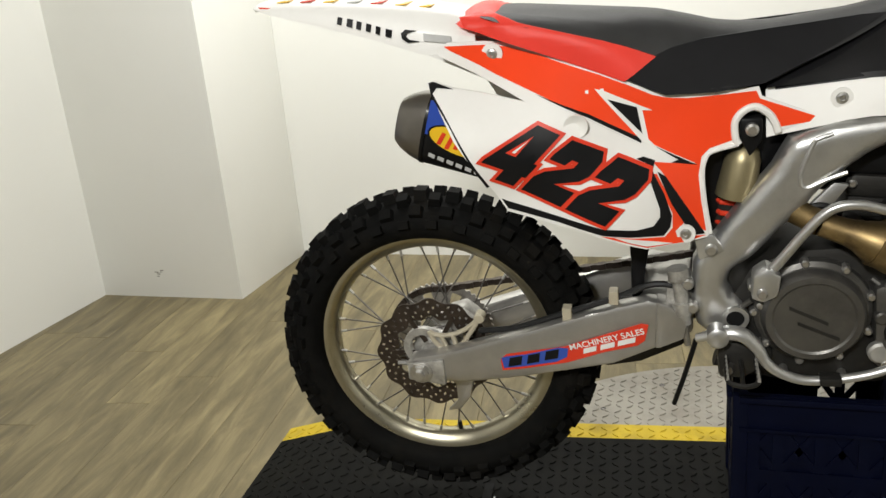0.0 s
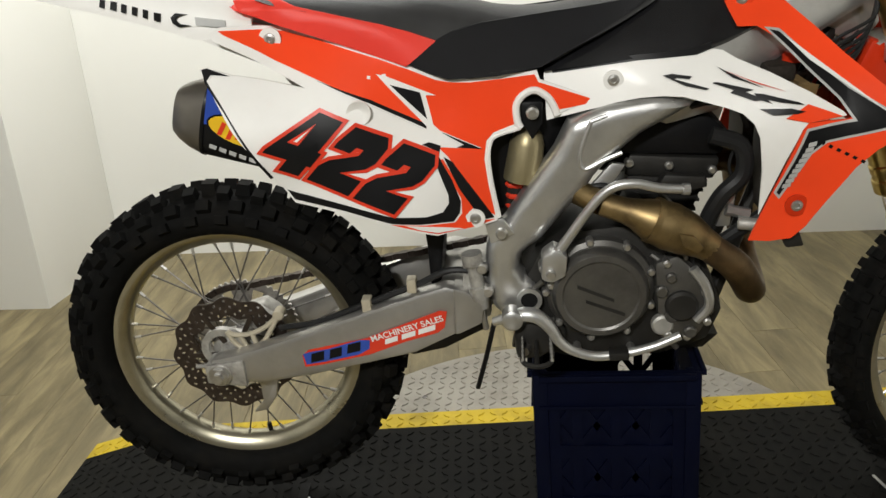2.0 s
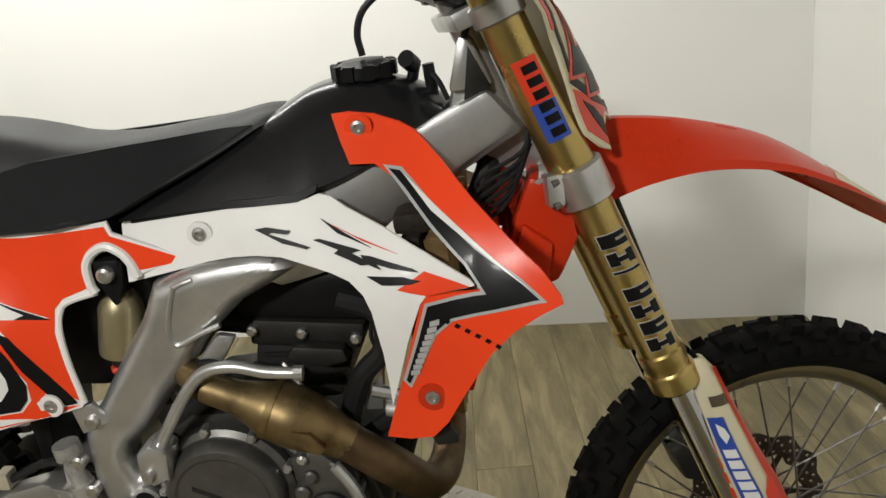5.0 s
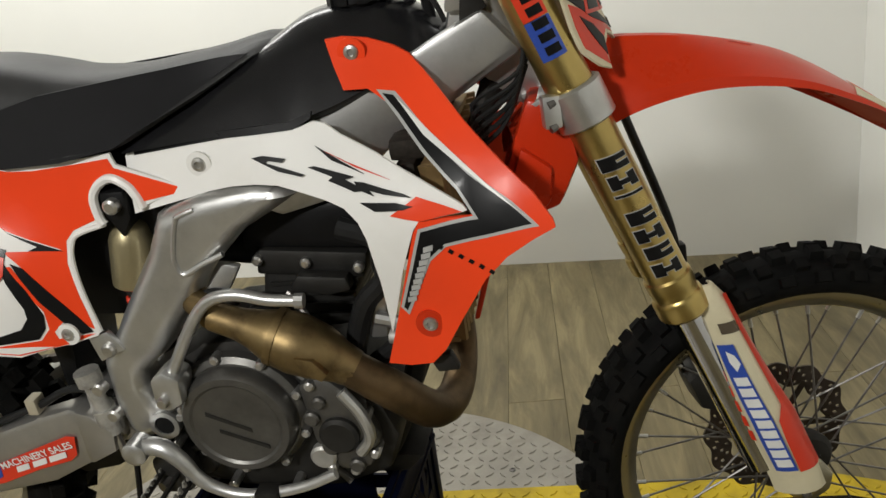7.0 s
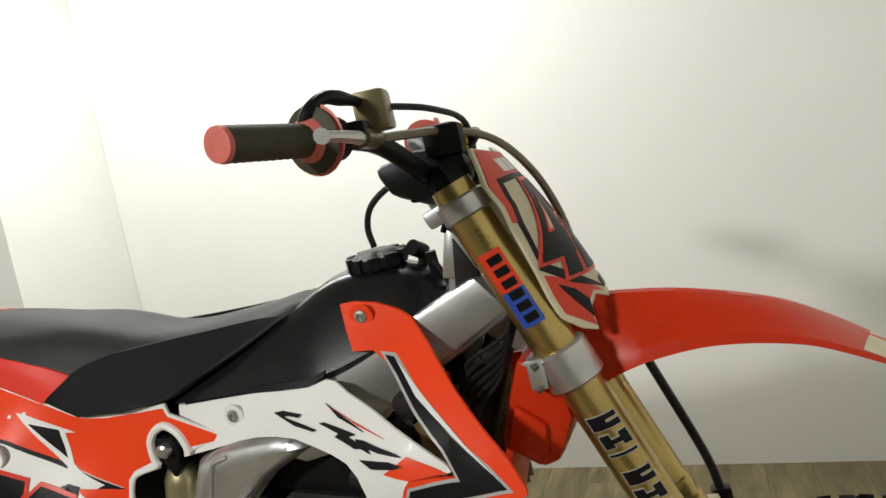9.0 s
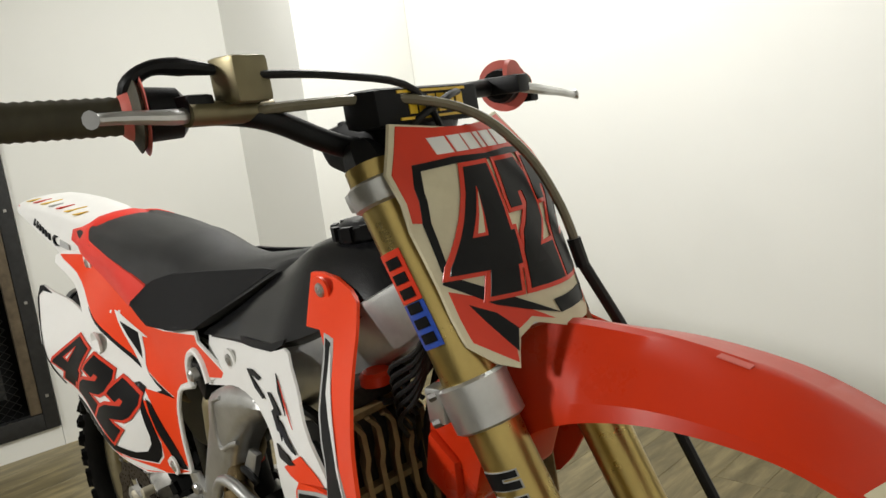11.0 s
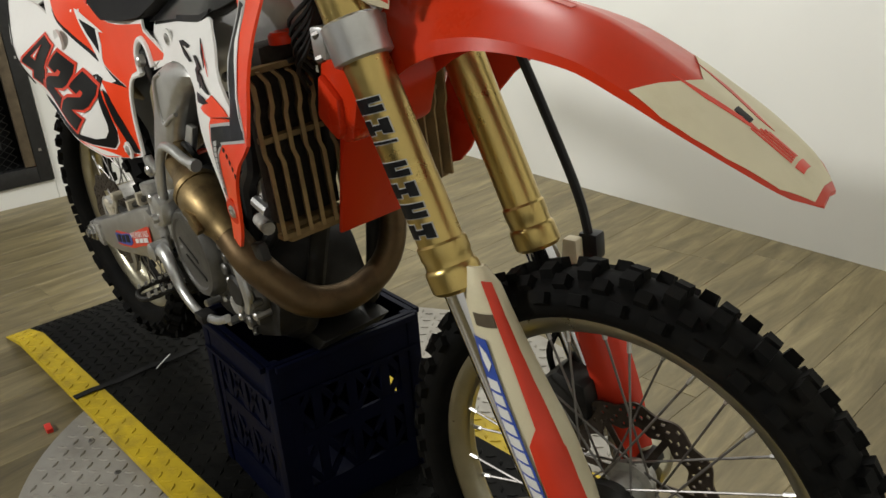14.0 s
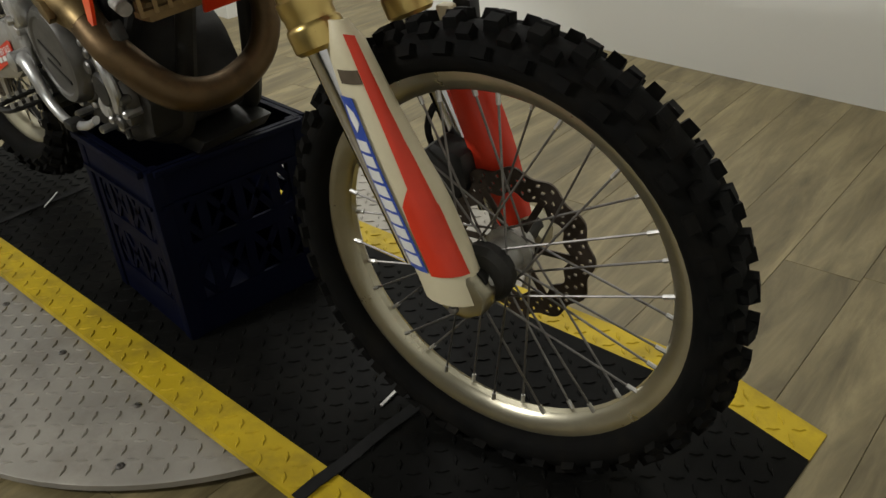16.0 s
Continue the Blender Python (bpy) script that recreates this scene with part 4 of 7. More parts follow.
sub = bp("subframe", tube([(0.66, -0.06, 0.50), (0.45, -0.062, 0.56), (0.22, -0.06, 0.63), (0.12, -0.045, 0.655)], 0.010, 8), ALU, "alloy rear subframe tube")
cp("subframe_left", tube([(0.66, 0.06, 0.50), (0.45, 0.062, 0.56), (0.22, 0.06, 0.63), (0.12, 0.045, 0.655)], 0.010, 8), ALU, "", sub)
cp("airbox", slab([(0.24, 0.575), (0.30, 0.45), (0.45, 0.30), (0.57, 0.29), (0.645, 0.34), (0.72, 0.44), (0.76, 0.54), (0.5, 0.55)], -0.075, 0.075, 0.015), BLACKP, "black airbox and inner mudguard")
cp("mud_flap", slab([(0.42, 0.31), (0.47, 0.31), (0.452, 0.20), (0.445, 0.14), (0.425, 0.145), (0.425, 0.22)], -0.065, 0.065, 0.005), BLACKP, "black rubber mud flap")

# ---- shock reservoir ----
shock = bp("shock_reservoir", lathe([(0, 0.090), (0.012, 0.088), (0.024, 0.078), (0.031, 0.058), (0.034, 0.0), (0.034, -0.010), (0, -0.012)], (0, 0, 0), 28, "z", closed=False), BRONZE, "bronze shock absorber reservoir")
shock.matrix_basis = Matrix.Translation(-BASE) @ pose(0.611, -0.078, 0.362, 0, 10, 0)
bp("shock_body", rod((0.60, -0.05, 0.34), (0.58, -0.04, 0.22), 0.030, 16), CAST)
bp("red_spring", tube([(0.60 + 0.028 * math.cos(k * 1.05), -0.055 + 0.028 * math.sin(k * 1.05), 0.355 - k * 0.0035) for k in range(20)], 0.005, 6, 1), INKR, "red shock spring")
bp("reservoir_bolt", lathe([(0, -0.122), (0.007, -0.122), (0.011, -0.119), (0.011, -0.105), (0, -0.105)], (0.632, 0, 0.482), 14, closed=False), BOLT)
bp("reservoir_mount", slab([(0.612, 0.468), (0.612, 0.50), (0.65, 0.50), (0.65, 0.46), (0.63, 0.43)], -0.108, -0.06, 0.006), BLACKP)

# ---- rear master cylinder, foot controls ----
mcyl = bp("rear_master_cylinder", rod((0.512, -0.128, 0.225), (0.524, -0.130, 0.12), 0.013, 12), HUB, "small alloy rear brake cylinder")
bp("cylinder_collar", rod((0.511, -0.128, 0.232), (0.513, -0.128, 0.21), 0.019, 12), HUB, "", mcyl)
bp("cylinder_collar", rod((0.519, -0.129, 0.165), (0.521, -0.129, 0.14), 0.018, 12), HUB, "", mcyl)
bp("push_rod", rod((0.524, -0.130, 0.12), (0.530, -0.132, 0.075), 0.006, 8), BOLT, "", mcyl)
bp("cylinder_bracket", slab([(0.49, 0.15), (0.495, 0.22), (0.505, 0.22), (0.53, 0.16), (0.535, 0.11), (0.51, 0.10)], -0.124, -0.112, 0.003), HUB, "", mcyl)
pedal = bp("brake_pedal", tube([(0.545, -0.150, 0.100), (0.577, -0.160, 0.114), (0.601, -0.168, 0.123), (0.627, -0.170, 0.118), (0.650, -0.172, 0.094), (0.664, -0.172, 0.068), (0.688, -0.172, 0.047), (0.729, -0.172, 0.033), (0.782, -0.172, 0.037), (0.835, -0.172, 0.050), (0.882, -0.172, 0.071)],
                             [0.008, 0.012, 0.014, 0.014, 0.012, 0.0105, 0.0095, 0.009, 0.0085, 0.008, 0.008], 12, 5, 0.75), ALU, "curved alloy brake pedal")
bp("pedal_pivot", lathe([(0, -0.186), (0.012, -0.186), (0.019, -0.182), (0.019, -0.150), (0, -0.150)], (0.581, 0, 0.116), 18, closed=False), ALU, "", pedal)
bp("pedal_tip", box(0.754, 0.790, -0.188, -0.160, 0.030, 0.046, 0.004), CAST, "", pedal)
LOOP = [(0.598, -0.145, 0.062), (0.596, -0.205, 0.060), (0.600, -0.232, 0.058), (0.622, -0.240, 0.056), (0.644, -0.232, 0.056), (0.650, -0.205, 0.056), (0.648, -0.145, 0.058)]
peg = bp("footpeg", tube(LOOP, 0.0048, 8, 4), CAST, "toothed alloy footpeg")
bp("peg_bar", rod((0.623, -0.145, 0.058), (0.622, -0.238, 0.056), 0.004, 8), CAST, "", peg)
for k in range(6):
    for x in (0.597, 0.649):
        y = -0.158 - 0.014 * k
        bp("peg_tooth", slab([(x - 0.003, 0.060), (x - 0.001, 0.070), (x + 0.001, 0.070), (x + 0.003, 0.060)], y - 0.003, y + 0.003), HUB, "", peg)
bp("peg_hanger", slab([(0.585, 0.02), (0.582, 0.08), (0.61, 0.10), (0.65, 0.08), (0.655, 0.04), (0.63, 0.02)], -0.155, -0.09, 0.008), CAST, "", peg)
bp("peg_spring", rod((0.60, -0.17, 0.045), (0.61, -0.14, 0.045), 0.009, 10), SPOKE, "", peg)
bp("side_rod", tube([(0.545, -0.128, 0.085), (0.526, -0.125, 0.010), (0.505, -0.122, -0.063)], 0.0048, 8), BLACKP, "thin black rod below the frame")
bp("linkage", slab([(0.33, 0.0), (0.40, 0.03), (0.50, 0.055), (0.53, 0.03), (0.44, -0.015), (0.37, -0.03)], -0.05, 0.05, 0.010), CAST, "dark shock linkage")
lev = bp("kick_lever", tube([(0.655, -0.150, 0.228), (0.670, -0.155, 0.243), (0.688, -0.158, 0.269), (0.716, -0.160, 0.310), (0.744, -0.160, 0.344), (0.769, -0.160, 0.359), (0.803, -0.160, 0.361), (0.841, -0.159, 0.351), (0.880, -0.158, 0.347)], [0.011, 0.0095, 0.0085, 0.0085, 0.0085, 0.0085, 0.0085, 0.0085, 0.008], 12, 5), ALU, "bent alloy kick-start lever")
bp("lever_boss", slab([(0.636, 0.190), (0.638, 0.236), (0.660, 0.252), (0.684, 0.236), (0.680, 0.196), (0.656, 0.184)], -0.172, -0.125, 0.007), ALU, "", lev)
bp("lever_foot", rod((0.878, -0.158, 0.347), (0.890, -0.157, 0.346), 0.0105, 10), ALU, "", lev)
bp("lever_bolt", lathe([(0, -0.182), (0.007, -0.182), (0.009, -0.178), (0.009, -0.170), (0, -0.170)], (0.653, 0, 0.204), 10, closed=False), BOLT, "", lev)

# ---- engine ----
CASE = [(0.585, 0.08), (0.60, 0.16), (0.635, 0.225), (0.70, 0.262), (0.80, 0.268), (0.87, 0.235), (0.945, 0.165), (0.97, 0.09), (0.945, 0.025), (0.86, -0.005), (0.70, -0.005), (0.62, 0.03)]
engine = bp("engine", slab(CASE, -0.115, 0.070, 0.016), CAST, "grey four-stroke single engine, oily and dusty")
bp("clutch_ring", lathe([(0, -0.10), (0.098, -0.10), (0.102, -0.112), (0.098, -0.128), (0.090, -0.134), (0, -0.134)], (0.742, 0, 0.148), 48, closed=False), COVER, "", engine)
bp("clutch_cover", lathe([(0.088, -0.13), (0.086, -0.150), (0.080, -0.158), (0.070, -0.159), (0.066, -0.156), (0.060, -0.156), (0.03, -0.157), (0, -0.157)], (0.742, 0, 0.148), 48, closed=False), COVER, "round grey clutch cover", engine)
for x0, x1, zz in ((0.70, 0.765, 0.172), (0.715, 0.785, 0.142)):
    bp("cover_mark", slab([(x0, zz), (x1, zz - 0.03), (x1, zz - 0.036), (x0, zz - 0.006)], -0.1585, -0.155), CAST, "", engine)
for k in range(9):
    a = radians(20 + 40 * k)
    x, z = 0.742 + 0.098 * math.cos(a), 0.148 + 0.098 * math.sin(a)
    bp("case_bolt", lathe([(0, -0.139), (0.005, -0.139), (0.0075, -0.136), (0.0075, -0.118), (0, -0.118)], (x, 0, z), 8, closed=False), BOLT, "", engine)
bp("pump_cover", slab([(0.838, 0.20), (0.88, 0.215), (0.925, 0.17), (0.945, 0.10), (0.925, 0.05), (0.875, 0.045), (0.845, 0.10)], -0.138, -0.10, 0.012), COVER, "", engine)
bp("pump_hub", cyl((0.888, 0.115), 0.030, -0.150, -0.130, 24, 0.005), CAST, "", engine)
bp("pump_hub", cyl((0.855, 0.075), 0.020, -0.145, -0.125, 20, 0.004), HUB, "", engine)
bp("pump_pipe", tube([(0.915, -0.142, 0.085), (0.935, -0.146, 0.115), (0.928, -0.146, 0.155), (0.905, -0.142, 0.19)], 0.009, 10), ALU, "", engine)
bp("pump_outlet", rod((0.985, -0.115, 0.262), (1.028, -0.122, 0.259), 0.011, 12), HUB, "", engine)
for k, (x, z, r1) in enumerate(((0.852, 0.145, 0.012), (0.868, 0.172, 0.010), (0.905, 0.06, 0.012), (0.872, 0.095, 0.014), (0.935, 0.105, 0.010))):
    bp("casting_boss", cyl((x, z), r1, -0.147, -0.125, 14, 0.003), COVER, "", engine)
for x0, z0, x1, z1 in ((0.835, 0.21, 0.87, 0.185), (0.845, 0.06, 0.885, 0.02), (0.60, 0.13, 0.64, 0.17), (0.62, 0.07, 0.66, 0.09), (0.885, 0.205, 0.93, 0.16)):
    bp("casting_rib", rod((x0, -0.118, z0), (x1, -0.130, z1), 0.0055, 8), COVER, "", engine)
bp("starter_body", rod((0.80, -0.06, 0.29), (0.80, -0.115, 0.29), 0.026, 20), CAST, "", engine)
bp("oil_line", tube([(0.845, -0.10, 0.33), (0.87, -0.115, 0.30), (0.89, -0.12, 0.25), (0.895, -0.125, 0.20)], 0.005, 8), SPOKE, "", engine)
bp("head_bracket", slab([(0.845, 0.33), (0.86, 0.352), (0.93, 0.345), (0.935, 0.325), (0.90, 0.318)], -0.096, -0.07, 0.005), CAST, "", engine)
bp("mount_strut", slab([(0.95, 0.25), (0.965, 0.33), (0.985, 0.33), (0.975, 0.25)], -0.10, -0.085, 0.004), ALU, "", engine)
bp("oil_cap", cyl((0.66, 0.06), 0.020, -0.135, -0.11, 16, 0.004), CAST, "", engine)
for x, z in ((0.86, 0.20), (0.93, 0.14), (0.935, 0.08), (0.90, 0.05), (0.865, 0.055), (0.64, 0.20), (0.655, 0.165), (0.625, 0.10), (0.70, 0.025), (0.80, 0.02)):
    bp("case_bolt", lathe([(0, -0.146), (0.005, -0.146), (0.008, -0.143), (0.008, -0.11), (0, -0.11)], (x, 0, z), 8, closed=False), BOLT, "", engine)
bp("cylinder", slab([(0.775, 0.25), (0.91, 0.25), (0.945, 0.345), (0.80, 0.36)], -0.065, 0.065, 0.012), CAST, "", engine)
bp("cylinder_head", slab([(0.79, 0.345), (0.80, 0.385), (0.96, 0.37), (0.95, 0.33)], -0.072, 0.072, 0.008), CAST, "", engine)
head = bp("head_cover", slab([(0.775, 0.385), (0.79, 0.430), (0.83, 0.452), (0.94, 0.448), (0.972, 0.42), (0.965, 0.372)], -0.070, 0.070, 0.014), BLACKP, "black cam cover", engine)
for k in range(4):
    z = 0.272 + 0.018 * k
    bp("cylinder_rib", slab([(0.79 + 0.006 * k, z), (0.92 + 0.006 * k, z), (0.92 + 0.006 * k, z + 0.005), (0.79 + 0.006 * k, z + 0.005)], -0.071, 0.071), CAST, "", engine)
for x, z in ((0.80, 0.37), (0.87, 0.362), (0.945, 0.35)):
    bp("case_bolt", lathe([(0, -0.082), (0.005, -0.082), (0.008, -0.079), (0.008, -0.06), (0, -0.06)], (x, 0, z), 8, closed=False), BOLT, "", engine)
bp("throttle_body", rod((0.66, -0.01, 0.39), (0.80, -0.01, 0.37), 0.036, 16), BLACKP, "black throttle body and boots")
hoses = bp("coolant_hose", tube([(0.935, -0.095, 0.42), (0.985, -0.10, 0.40), (0.99, -0.105, 0.35), (0.955, -0.105, 0.31), (0.93, -0.10, 0.25), (0.91, -0.11, 0.17)], 0.0155, 10), HOSE, "black coolant hoses")
bp("lower_hose", tube([(0.94, -0.09, 0.20), (0.985, -0.095, 0.235), (1.03, -0.10, 0.27)], 0.013, 10), HOSE, "", hoses)
bp("breather_hose", tube([(0.85, -0.05, 0.44), (0.92, -0.085, 0.475), (0.975, -0.09, 0.47), (1.0, -0.085, 0.43)], 0.007, 8), HOSE, "", hoses)
bp("wire_loop", tube([(0.98, -0.085, 0.40), (1.0, -0.09, 0.36), (0.985, -0.092, 0.33), (0.97, -0.09, 0.36), (0.98, -0.085, 0.40)], 0.003, 6), HOSE, "", hoses)
bp("hose_joint", rod((0.965, -0.105, 0.285), (1.005, -0.105, 0.275), 0.010, 10), ALU, "", hoses)
bp("gear_hose", tube([(0.62, -0.11, 0.30), (0.70, -0.112, 0.33), (0.745, -0.115, 0.345), (0.78, -0.115, 0.33)], 0.006, 8), HOSE, "", hoses)
bp("engine_mount", slab([(0.705, 0.315), (0.73, 0.345), (0.765, 0.385), (0.79, 0.38), (0.77, 0.35), (0.735, 0.31)], -0.112, -0.10, 0.004), ALU, "drilled alloy engine mount")

# ---- exhaust ----
exhaust = bp("exhaust_header", tube([(0.95, 0.0, 0.345), (1.000, 0.025, 0.332), (1.022, 0.076, 0.285), (1.036, 0.096, 0.205), (1.044, 0.060, 0.132), (1.040, -0.020, 0.101), (1.020, -0.090, 0.120), (0.981, -0.138, 0.188), (0.928, -0.147, 0.234)],
                                    [0.022, 0.022, 0.022, 0.023, 0.024, 0.026, 0.028, 0.028, 0.026], 16), PIPED, "burnt brown header pipe looping under the frame")
bp("resonator", tube([(0.935, -0.146, 0.230), (0.918, -0.146, 0.241), (0.890, -0.146, 0.259), (0.86, -0.146, 0.275), (0.832, -0.146, 0.288), (0.805, -0.145, 0.300), (0.785, -0.143, 0.307), (0.745, -0.138, 0.320)],
                     [0.026, 0.029, 0.039, 0.043, 0.039, 0.028, 0.023, 0.021], 22, 3), PIPE, "heat-tinted bronze resonance chamber", exhaust)
bp("pipe_badge", slab([(0.870, 0.278), (0.895, 0.272), (0.912, 0.250), (0.902, 0.240), (0.878, 0.254)], -0.1905, -0.18, 0.001), PIPE, "", exhaust)
bp("pipe_band", tube([(0.838, -0.146, 0.286), (0.829, -0.146, 0.290)], 0.0415, 20, 1), PIPE, "", exhaust)
bp("mid_pipe", tube([(0.745, -0.135, 0.320), (0.70, -0.100, 0.333), (0.65, -0.055, 0.34), (0.56, -0.05, 0.365), (0.46, -0.06, 0.39), (0.36, -0.085, 0.41)], 0.022, 14), PIPE, "", exhaust)
axis0, axis1 = Vector((0.035, -0.090, 0.512)), Vector((0.40, -0.085, 0.400))
ax = (axis1 - axis0).normalized()
upv = Vector((0, 1, 0)).cross(ax).normalized()
if upv.z < 0:
    upv = -upv


def can(stations, n=24):
    rows = []
    for s, ry, rz in stations:
        c = axis0 + ax * s
        row = []
        for k in range(n):
            a = 2 * math.pi * k / n
            e = 2.6
            ca, sa = math.cos(a), math.sin(a)
            row.append(c + Vector((0, 1, 0)) * ry * math.copysign(abs(ca) ** (2 / e), ca) + upv * rz * math.copysign(abs(sa) ** (2 / e), sa))
        rows.append(row)
    return rings(rows)


muffler = bp("muffler", can([(0.030, 0.050, 0.066), (0.034, 0.052, 0.068), (0.30, 0.052, 0.070), (0.36, 0.035, 0.045), (0.375, 0.024, 0.03)]), BLACKP, "muffler with grey titanium end cap")
bp("end_cap", can([(-0.028, 0.024, 0.028), (-0.030, 0.034, 0.042), (-0.018, 0.041, 0.052), (0.002, 0.048, 0.062), (0.026, 0.053, 0.069)]), TI, "grey titanium end cap", muffler)
# Black disc for the shade inside the outlet.
bp("cap_bore_shade", can([(-0.0305, 0.020, 0.024), (-0.029, 0.020, 0.024)]), DARK, "", muffler)
bp("cap_band", can([(0.025, 0.0535, 0.0695), (0.031, 0.0535, 0.0695)]), INK, "", muffler)
def can_patch(pts, mat, off, nm, label=""):
    """A flat sticker on the muffler's flank; pts along and up."""
    poly = []
    for s, u in pts:
        q = axis0 + ax * s + upv * u
        poly.append((q.x, q.z))
    bp(nm, skin(poly, lambda x, z: -0.1430, off, 0.001, 0), mat, label, muffler)
can_patch([(0.032, 0.002), (0.032, 0.066), (0.15, 0.066), (0.13, 0.006)], INKB, 0.001, "blue_band", "blue anodised band")
def oval(s0, u0, a, b, tilt, n=22):
    c, d = math.cos(tilt), math.sin(tilt)
    return [(s0 + a * math.cos(k * 2 * math.pi / n) * c - b * math.sin(k * 2 * math.pi / n) * d, u0 + a * math.cos(k * 2 * math.pi / n) * d + b * math.sin(k * 2 * math.pi / n) * c) for k in range(n)]
can_patch(oval(0.098, 0.002, 0.062, 0.026, -0.12), INK, 0.002, "badge_edge")
can_patch(oval(0.098, 0.002, 0.058, 0.023, -0.12), INKY, 0.003, "yellow_badge", "yellow oval badge with red marks")
for k, (h0, h1) in enumerate(((-0.010, 0.014), (-0.014, 0.010), (-0.010, 0.015), (-0.014, 0.008), (-0.010, 0.009))):
    s0 = 0.060 + 0.016 * k
    can_patch([(s0 - 0.003, h0 - 0.001 * k), (s0 + 0.004, h1 - 0.001 * k), (s0 + 0.012, h1 - 0.002 - 0.001 * k), (s0 + 0.010, h1 - 0.008 - 0.001 * k), (s0 + 0.005, h0 - 0.001 * k)], INKR, 0.004, "badge_shape")
for k in range(6):
    s0 = 0.046 + 0.018 * k
    can_patch([(s0, -0.038 - 0.002 * k), (s0, -0.031 - 0.002 * k), (s0 + 0.013, -0.033 - 0.002 * k), (s0 + 0.012, -0.040 - 0.002 * k)], INKG, 0.002, "badge_bar")


# ---- bodywork ----
SIDE_Y = drape({(.196, .632): -.103, (.526, .309): -.147, (.185, .48): -.213, (.456, .486): -.126, (.328, .513): -.171, (.465, .419): -.158, (.389, .334): -.199, (.543, .429): -.123, (.204, .387): -.194, (.632, .5): -.105, (.75, .492): -.104, (.5, .555): -.108, (.1, .58): -.19})
SHROUD_Y = drape({(.769, .528): -.101, (.984, .637): -.049, (1.06, .32): -.178, (1.144, .465): -.186, (.925, .564): -.099, (1.123, .466): -.177, (.851, .531): -.115, (1.05, .476): -.177, (1.197, .455): -.196, (1.226, .460): -.206, (.667, .542): -.083, (.99, .245): -.165, (1.056, .625): -.05, (1.057, .268): -.182})
SIDE = [(0.103, 0.655), (0.119, 0.661), (0.179, 0.656), (0.216, 0.65), (0.284, 0.629), (0.38, 0.596), (0.426, 0.575), (0.472, 0.554), (0.493, 0.548), (0.53, 0.545), (0.589, 0.547), (0.642, 0.551), (0.647, 0.535), (0.751, 0.493), (0.701, 0.485), (0.668, 0.474), (0.668, 0.491), (0.657, 0.507), (0.637, 0.518), (0.617, 0.511), (0.605, 0.494), (0.606, 0.468), (0.608, 0.456), (0.569, 0.446), (0.557, 0.433), (0.553, 0.407), (0.557, 0.361), (0.567, 0.303), (0.561, 0.297), (0.528, 0.292), (0.482, 0.291), (0.459, 0.289), (0.43, 0.3), (0.347, 0.335), (0.22, 0.37), (0.193, 0.42), (0.138, 0.507), (0.1, 0.587), (0.091, 0.603), (0.1, 0.604), (0.138, 0.589), (0.257, 0.557), (0.108, 0.642)]
ORANGE = [(0.115, 0.656), (0.179, 0.65), (0.216, 0.644), (0.284, 0.624), (0.379, 0.59), (0.425, 0.57), (0.471, 0.548), (0.495, 0.542), (0.529, 0.539), (0.588, 0.541), (0.638, 0.544), (0.644, 0.531), (0.746, 0.493), (0.676, 0.483), (0.67, 0.498), (0.657, 0.513), (0.638, 0.523), (0.615, 0.517), (0.599, 0.497), (0.599, 0.473), (0.602, 0.464), (0.564, 0.452), (0.551, 0.439), (0.546, 0.408), (0.551, 0.362), (0.56, 0.308), (0.551, 0.314), (0.485, 0.423), (0.47, 0.44), (0.501, 0.434), (0.543, 0.428), (0.452, 0.477), (0.373, 0.522), (0.281, 0.566), (0.204, 0.602), (0.125, 0.648)]
LOWER_RED = [(0.471, 0.421), (0.477, 0.42), (0.522, 0.327), (0.508, 0.315), (0.511, 0.303), (0.559, 0.301), (0.528, 0.293), (0.483, 0.292), (0.46, 0.292), (0.43, 0.304), (0.384, 0.323), (0.441, 0.312), (0.49, 0.307), (0.503, 0.321), (0.503, 0.348)]
SWEEP = [(0.443, 0.448), (0.455, 0.45), (0.474, 0.442), (0.47, 0.426), (0.49, 0.383), (0.502, 0.343), (0.499, 0.323), (0.488, 0.31), (0.432, 0.316), (0.385, 0.325), (0.309, 0.352), (0.221, 0.376), (0.211, 0.395), (0.224, 0.389), (0.311, 0.362), (0.387, 0.336), (0.443, 0.327), (0.471, 0.33), (0.482, 0.344), (0.482, 0.359), (0.469, 0.401), (0.462, 0.428), (0.458, 0.44)]
panel = bp("side_panel", skin(SIDE, SIDE_Y, 0, 0.004), WHITE, "white and orange-red side panel with race number")
bp("side_panel", flip(skin(SIDE, SIDE_Y, 0, 0.004)), WHITE, "white side panel on the far side")
bp("orange_field", skin(ORANGE, SIDE_Y, 0.0008, 0.0008), RED, "glossy orange-red field", panel)
bp("lower_field", skin(LOWER_RED, SIDE_Y, 0.0008, 0.0008), RED, "", panel)
bp("black_sweep", skin(SWEEP, SIDE_Y, 0.0016, 0.0008), INK, "black swept stripe", panel)
bp("black_line", skin([(0.276, 0.567), (0.364, 0.53), (0.452, 0.478), (0.451, 0.471), (0.364, 0.524)], SIDE_Y, 0.0016, 0.0008), INK, "", panel)
bp("black_tip", skin([(0.475, 0.463), (0.513, 0.438), (0.501, 0.435), (0.544, 0.426)], SIDE_Y, 0.0016, 0.0008), INK, "", panel)
bp("vent_frame", skin([(0.374, 0.568), (0.388, 0.564), (0.47, 0.523), (0.453, 0.525), (0.463, 0.476), (0.478, 0.461), (0.453, 0.473), (0.41, 0.525)], SIDE_Y, 0.0024, 0.0008), WHITE, "", panel)
